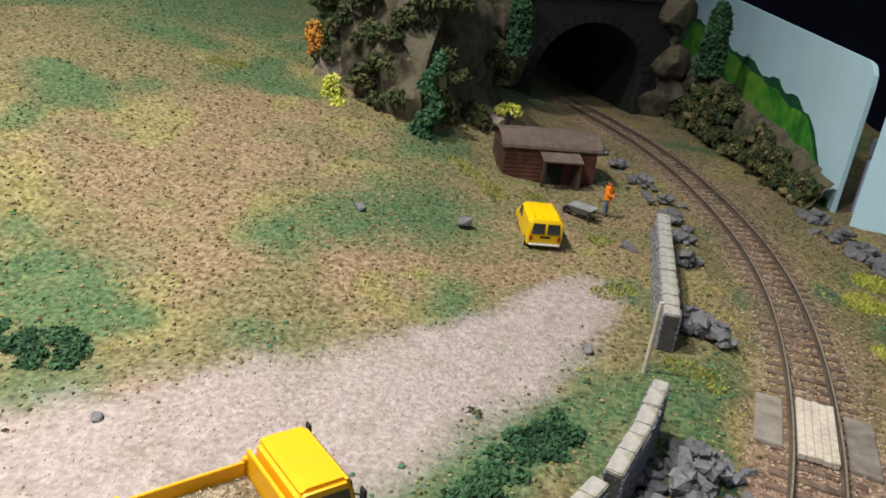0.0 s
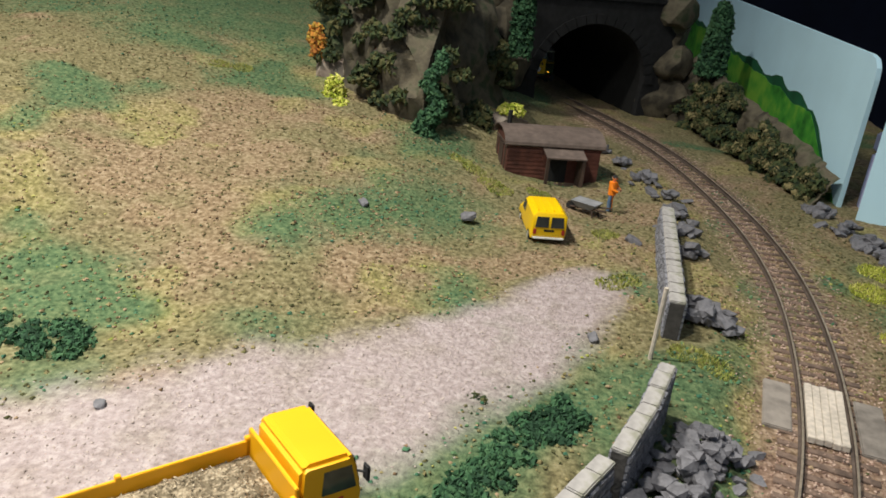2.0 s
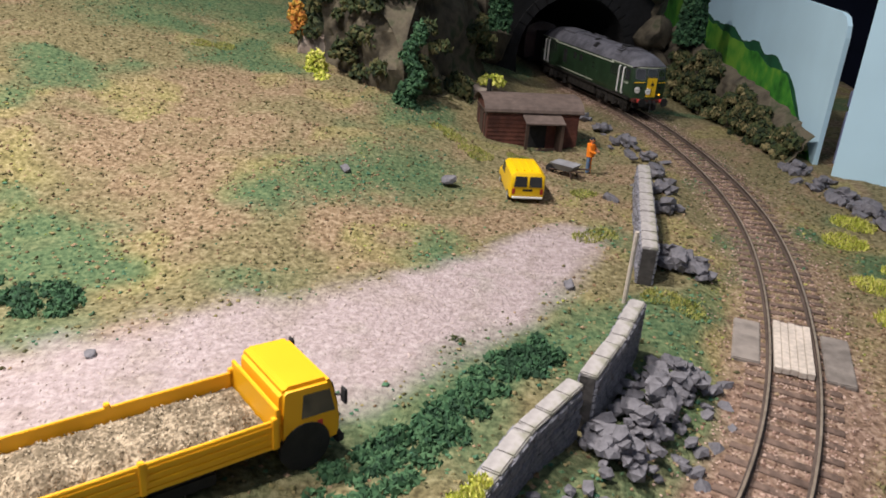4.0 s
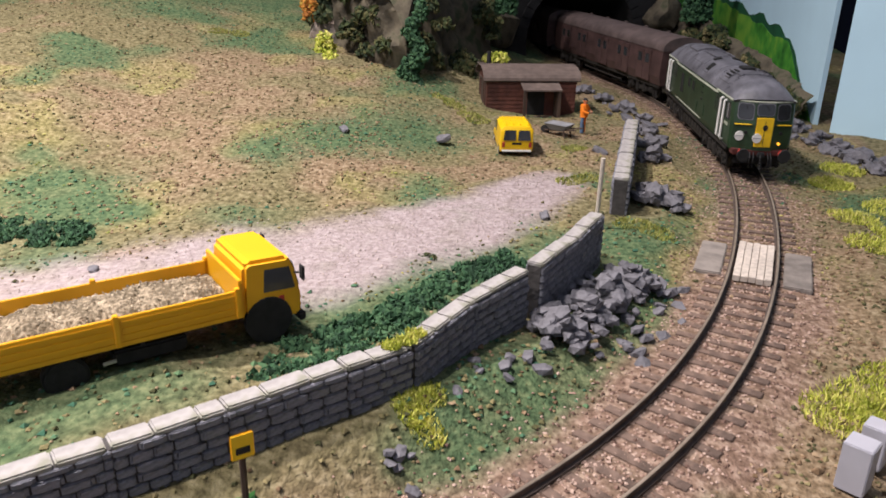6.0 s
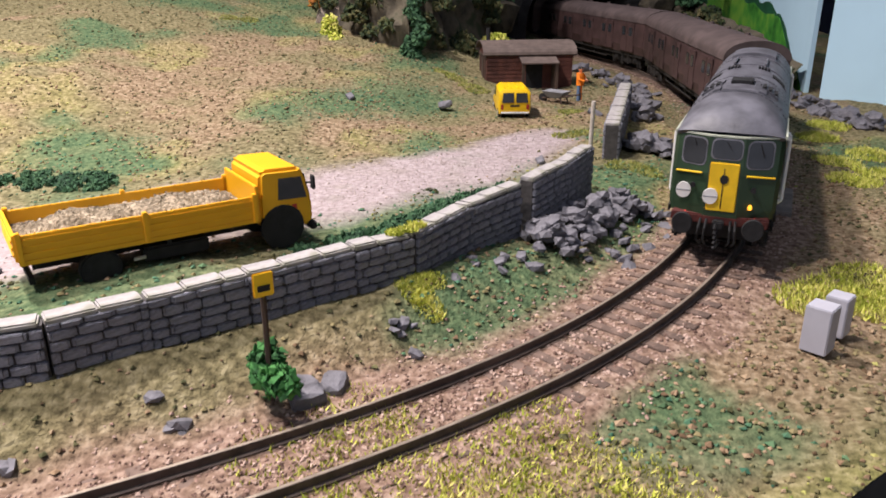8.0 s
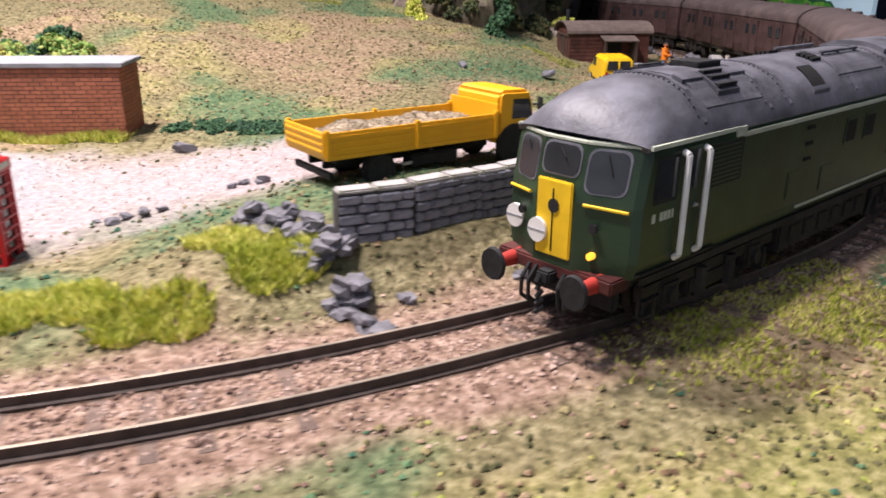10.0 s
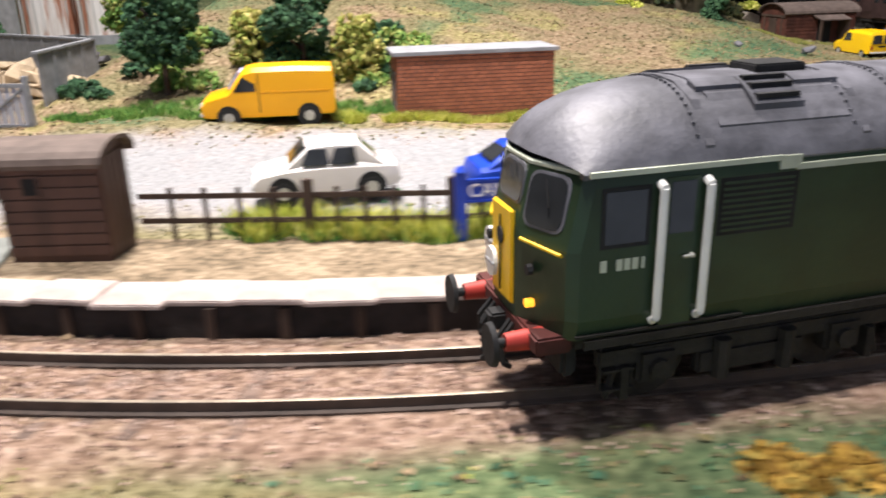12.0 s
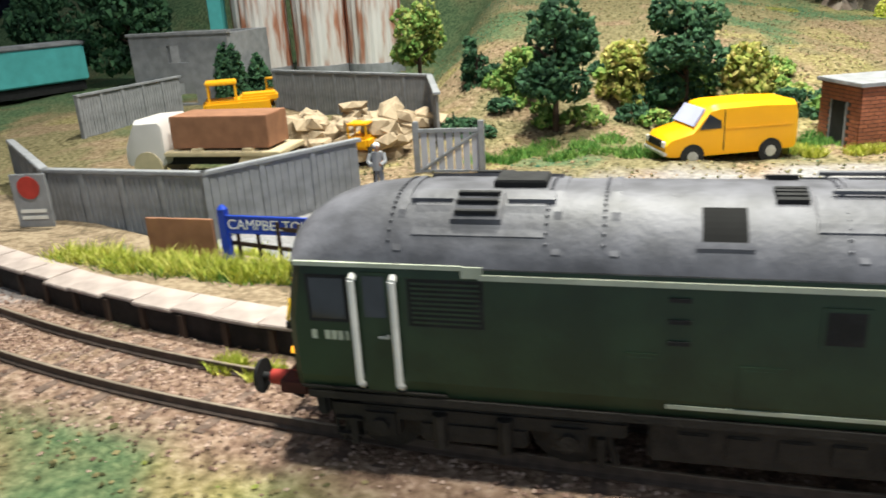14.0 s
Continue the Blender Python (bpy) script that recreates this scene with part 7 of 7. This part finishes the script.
# cliff vegetation
spots = []
for _ in range(70):
    u = rnd.uniform(0, 1)
    x, y = np.interp(u, [0, 0.3, 0.55, 0.75, 1], [-12.6, -9.2, -5.0, -1.8, 0.2]), np.interp(u, [0, 0.3, 0.55, 0.75, 1], [51, 41, 37.0, 39.5, 50.5])
    z = rnd.uniform(0.2, 8)
    spots.append((x - 0.1 * z + rnd.uniform(-0.5, 0.5), y + 0.35 * z - rnd.uniform(0.0, 0.9), z, rnd.uniform(0.4, 1.0), rnd.uniform(0.5, 1.1)))
bushes("cliff_scrub", "dark green scrub clinging to the cliff", spots, 0.17, SCRUB, 41, 200)
bushes("cliff_conifers", "dark fir saplings against the cliff", [(-3.2 + 0.3 * math.sin(k), 36.7 + 0.1 * k, 0.3 + k * 0.33, 0.75 - 0.03 * k, 0.5) for k in range(16)] + [(0.4, 51.5 + 0.02 * k, 4 + k * 0.4, 0.8, 0.6) for k in range(12)], 0.15, LEAFD, 42, 260)
spots = []
for _ in range(75):
    u = rnd.uniform(0, 1)
    x, y = 12.2 + 4.9 * u, 59.5 - 18.5 * u
    z = rnd.uniform(0, 4.4) * (1 - 0.78 * u)
    spots.append((x + 0.35 * z - 0.1, y + 0.1 * z, z - 0.4, rnd.uniform(0.35, 0.85), rnd.uniform(0.4, 0.8)))
bushes("bank_scrub", "dark mixed scrub over the bank", spots, 0.17, SCRUB, 43, 200)
bushes("bank_olive", "olive brown scrub on the bank", [(x - 0.2, y - 0.3, z, r * 0.7, h * 0.7) for x, y, z, r, h in spots[:30]], 0.15, OLIVE, 44, 200)
bushes("bank_tree", "dense dark bush at the tunnel side", [(13.9, 57.5, 3.4 + k * 0.42, 1.2 - 0.05 * k, 0.9) for k in range(11)], 0.18, LEAFD, 45, 220)
bushes("autumn_scrub", "orange autumn leaves on the rock", [(-10.4, 42.2, 4.0, 0.5, 1.3), (-11.1, 44, 4.6, 0.5, 1.0), (-8, 42, 7.6, 0.7, 0.8), (-17, 61, 8.2, 0.8, 0.8), (8.5, 59, 9.0, 0.8, 0.7)], 0.15, AUTUMN, 46, 300)
bushes("cliff_moss", "lime green tufts on the rock", [(-8.5, 38.8, 2.6, 0.6, 1.2), (-7.9, 37.8, 2.2, 0.5, 0.6), (0.6, 43.6, 1.9, 0.9, 0.5), (-8.2, 42.4, 5.9, 0.5, 0.5), (-4.9, 43.6, 6.8, 0.5, 0.4)], 0.12, TUFT, 47, 400)
bushes("meadow_back_scrub", "dark green scrub at the back of the meadow", [(rnd.uniform(-38, -16), rnd.uniform(66, 74), 6.0 + rnd.uniform(0, 1.5), rnd.uniform(0.7, 1.6), 1.0) for _ in range(26)], 0.22, SCRUB, 48, 120)
bushes("front_autumn", "low ochre autumn bushes at the layout front", [(-6.3 - rnd.uniform(0, 6.5), -7.0 - rnd.uniform(0, 0.5) + 0.0, -0.4, rnd.uniform(0.25, 0.42), 0.34) for _ in range(16)], 0.09, OCHRE, 49, 420)

# ---- turf, grit and grass ----
R2 = np.random.RandomState(12)


def scatter(n, x0, x1, y0, y1, keep, power=1.0):
    """Random places, kept by a weight."""
    x = R2.uniform(x0, x1, n)
    fe = np.interp(x, [p[0] for p in EDGE], [p[1] for p in EDGE])
    y = np.maximum(y0, fe + 0.05) + (y1 - np.maximum(y0, fe + 0.05)) * R2.uniform(0, 1, n) ** power
    tarmac, road, ballast, green, yellow, earth = weights(x[None], y[None])
    w = keep(road[0], ballast[0], green[0], yellow[0], earth[0])
    ok = R2.uniform(0, 1, n) < w
    return x[ok], y[ok]


x, y = scatter(34000, -40, 18, -9, 46, lambda r, b, g, yl, e: (1 - r) * (1 - b) * 0.75, 1.3)
grains("olive_turf", "crumbly olive brown scatter over the ground", "turf", x, y, 0.03, 0.095, OLIVE, 61)
x, y = scatter(26000, -34, 16, -9, 40, lambda r, b, g, yl, e: (1 - r) * (1 - b) * (0.15 + 0.8 * e), 1.3)
grains("earth_turf", "crumbly brown earth scatter", "turf", x, y, 0.03, 0.09, EARTH, 62)
x, y = scatter(22000, -34, 16, -9, 60, lambda r, b, g, yl, e: (1 - r) * (1 - b) * g, 1.2)
grains("teal_turf", "teal green flock patches", "turf", x, y, 0.03, 0.10, TEAL, 63)
x, y = scatter(9000, -42, 18, -9, 30, lambda r, b, g, yl, e: (1 - r) * (1 - b) * yl, 1.2)
grains("lime_turf", "yellow green flock patches", "turf", x, y, 0.03, 0.085, CRUMB, 64)
s = R2.uniform(44, 156, 34000)
o = R2.normal(0, 0.95, 34000)
x = np.interp(s, TS, TQ[:, 0])
y = np.interp(s, TS, TQ[:, 1])
dx = np.interp(s + 0.5, TS, TQ[:, 0]) - x
dy = np.interp(s + 0.5, TS, TQ[:, 1]) - y
ln = np.hypot(dx, dy)
x, y = x - dy / ln * o, y + dx / ln * o
ok = (np.abs(np.abs(o) - 0.66) > 0.1) & (np.abs(o) < 2.6)
grains("ballast_grit", "brown grey ballast chippings round the track", "ballast", x[ok], y[ok], 0.025, 0.06, GRIT, 65)
x, y = scatter(9000, -15, 6, 1, 26, lambda r, b, g, yl, e: r * 0.9, 1.0)
grains("road_grit", "pale pinkish gravel on the lane", "gravel", x, y, 0.02, 0.05, SLAB, 66)


def grass_rows(name, label, spots, radius, count, hgt, material, seed, z=None):
    xs = [p[0] for p in spots]
    ys = [p[1] for p in spots]
    zs = None if z is None else np.full(len(xs), z)
    return blades(name, label, xs, ys, radius, count, hgt, material, seed, zs)


fence_spots = [(-11.0 - k * 0.4, 1.2 - k * 0.13 + 0.0035 * k * k + rnd.uniform(-0.5, 0.2)) for k in range(26)]
grass_rows("fence_grass", "lime green long grass along the platform fence", fence_spots, 0.5, 9000, 0.5, TUFT, 71, 0.1)
grass_rows("fence_green_grass", "green long grass along the platform fence", fence_spots, 0.6, 4000, 0.4, TUFTG, 72, 0.1)
west = [(-26.6 - k * 0.42, -1.0 + k * 0.10 + rnd.uniform(-0.4, 0.3)) for k in range(40)]
grass_rows("bench_grass", "lime green long grass behind the bench", west, 0.5, 9000, 0.55, TUFT, 73, 0.15)
grass_rows("bench_green_grass", "green grass behind the platform", west, 0.6, 5000, 0.4, TUFTG, 74, 0.12)
grass_rows("wall_end_grass", "lime grass clumps by the wall end", [(-5.9, 3.0), (-5.2, 2.7), (-4.6, 1.9), (-4.2, 2.3), (-6.3, 0.3), (-7.2, 0.6), (-8.2, 0.2), (-5.6, 0.6), (-9.0, 0.9), (-7.8, 1.1)], 0.6, 12000, 0.26, TUFT, 75)
grass_rows("trackside_grass", "lime grass on the outside of the curve", [(15.5, 24.5), (16.5, 23), (15.2, 21.5), (17.2, 26), (11.9, 11.5), (12.9, 12.6), (11.2, 10.9), (13.5, 11.5), (12.4, 11.0), (16, 29), (17, 31)], 0.9, 11000, 0.22, TUFT, 76)
grass_rows("front_grass", "yellow green short grass along the layout front", [(rnd.uniform(1.5, 9), rnd.uniform(0.5, 5)) for _ in range(30)], 0.9, 9000, 0.14, TUFT, 77)
grass_rows("store_grass", "lime grass at the foot of the brick store", [(-19.9 + k * 0.5, 12.8 + k * 0.125) for k in range(12)] + [(-21.3, 12.8), (-21.8, 13.4)], 0.4, 4500, 0.42, TUFT, 78)
grass_rows("van_grass", "green grass verge behind the van", [(-33 + k * 0.5, 14.2 + rnd.uniform(-1.0, 1.0)) for k in range(28)], 0.6, 8000, 0.35, TUFTG, 79)
grass_rows("shed_grass", "lime grass below the shed and wall", [(0.3, 33.5), (-0.5, 34.5), (-1.2, 35.2), (0.9, 33), (6, 25.5), (5.4, 25), (5.5, 30), (2.6, 34), (7.4, 20.5), (8.2, 20), (-14, 40), (-15, 39.5)], 0.6, 6000, 0.16, CRUMB, 80)
grass_rows("platform_foot_grass", "lime grass tufts at the foot of the platform", [(-11.2, -3.0), (-12, -3.2), (-36.0, -2.6), (-36.8, -2.3), (-10.4, -2.6), (-9.2, -2.5), (-8.6, -2.1)], 0.35, 2600, 0.3, TUFT, 81)
grass_rows("yard_grass", "lime grass outside the yard wall", [(-47.5 + k * 0.4, 5.6 - k * 0.08 + rnd.uniform(-0.8, 0.6)) for k in range(24)], 0.6, 7000, 0.4, TUFT, 82)
grass_rows("wall_moss_grass", "lime moss growing over the wall bend", [(2.75, 8.4), (2.7, 8.0), (2.9, 8.6), (2.6, 8.2), (3.0, 7.8)], 0.35, 2200, 0.13, TUFT, 83)
grass_rows("wall_moss_top", "lime moss on the coping", [(2.43, 8.75), (2.2, 8.5), (2.55, 9.05)], 0.2, 800, 0.1, TUFT, 84, 1.6)


# ---- what moves ----
FRONT = [(0.0, 17.90), (3.0, 44.45), (4.0, 53.75), (4.5, 58.55), (5.0, 63.35), (5.5, 68.70), (6.0, 73.65), (6.5, 77.90), (7.2, 83.20), (8.2, 91.00), (9.3, 99.30), (9.5, 100.50), (10.0, 103.50), (10.5, 107.45), (11.0, 112.11), (11.5, 116.30), (12.0, 120.92), (12.5, 126.29), (13.0, 130.90), (13.5, 135.20), (14.0, 140.00)]


def stand(s_mid, half):
    """The pose of a vehicle whose bogies run half a base before and behind s_mid."""
    a, _ = on_track(s_mid + half)
    b, _ = on_track(s_mid - half)
    c = (a + b) / 2
    return pose(c[0] * U, c[1] * U, 0, 0, 0, math.degrees(math.atan2(a[1] - b[1], a[0] - b[0])))


def motions():
    t0 = [p[0] for p in FRONT]
    s0 = [p[1] for p in FRONT]
    times = [k * 0.25 for k in range(57)]
    soft = {t: np.mean([np.interp(t + d, t0, s0) for d in (-0.3, -0.15, 0, 0.15, 0.3)]) if 0.3 < t < 13.7 else np.interp(t, t0, s0) for t in times}
    walk(LOCO, [(t, stand(soft[t] - 6.6, 4.3)) for t in times])
    for k, coach in enumerate(COACHES):
        walk(coach, [(t, stand(soft[t] - 6.6 - 7.75 - 9.35 - k * 18.1, 6.1)) for t in times])


motions()
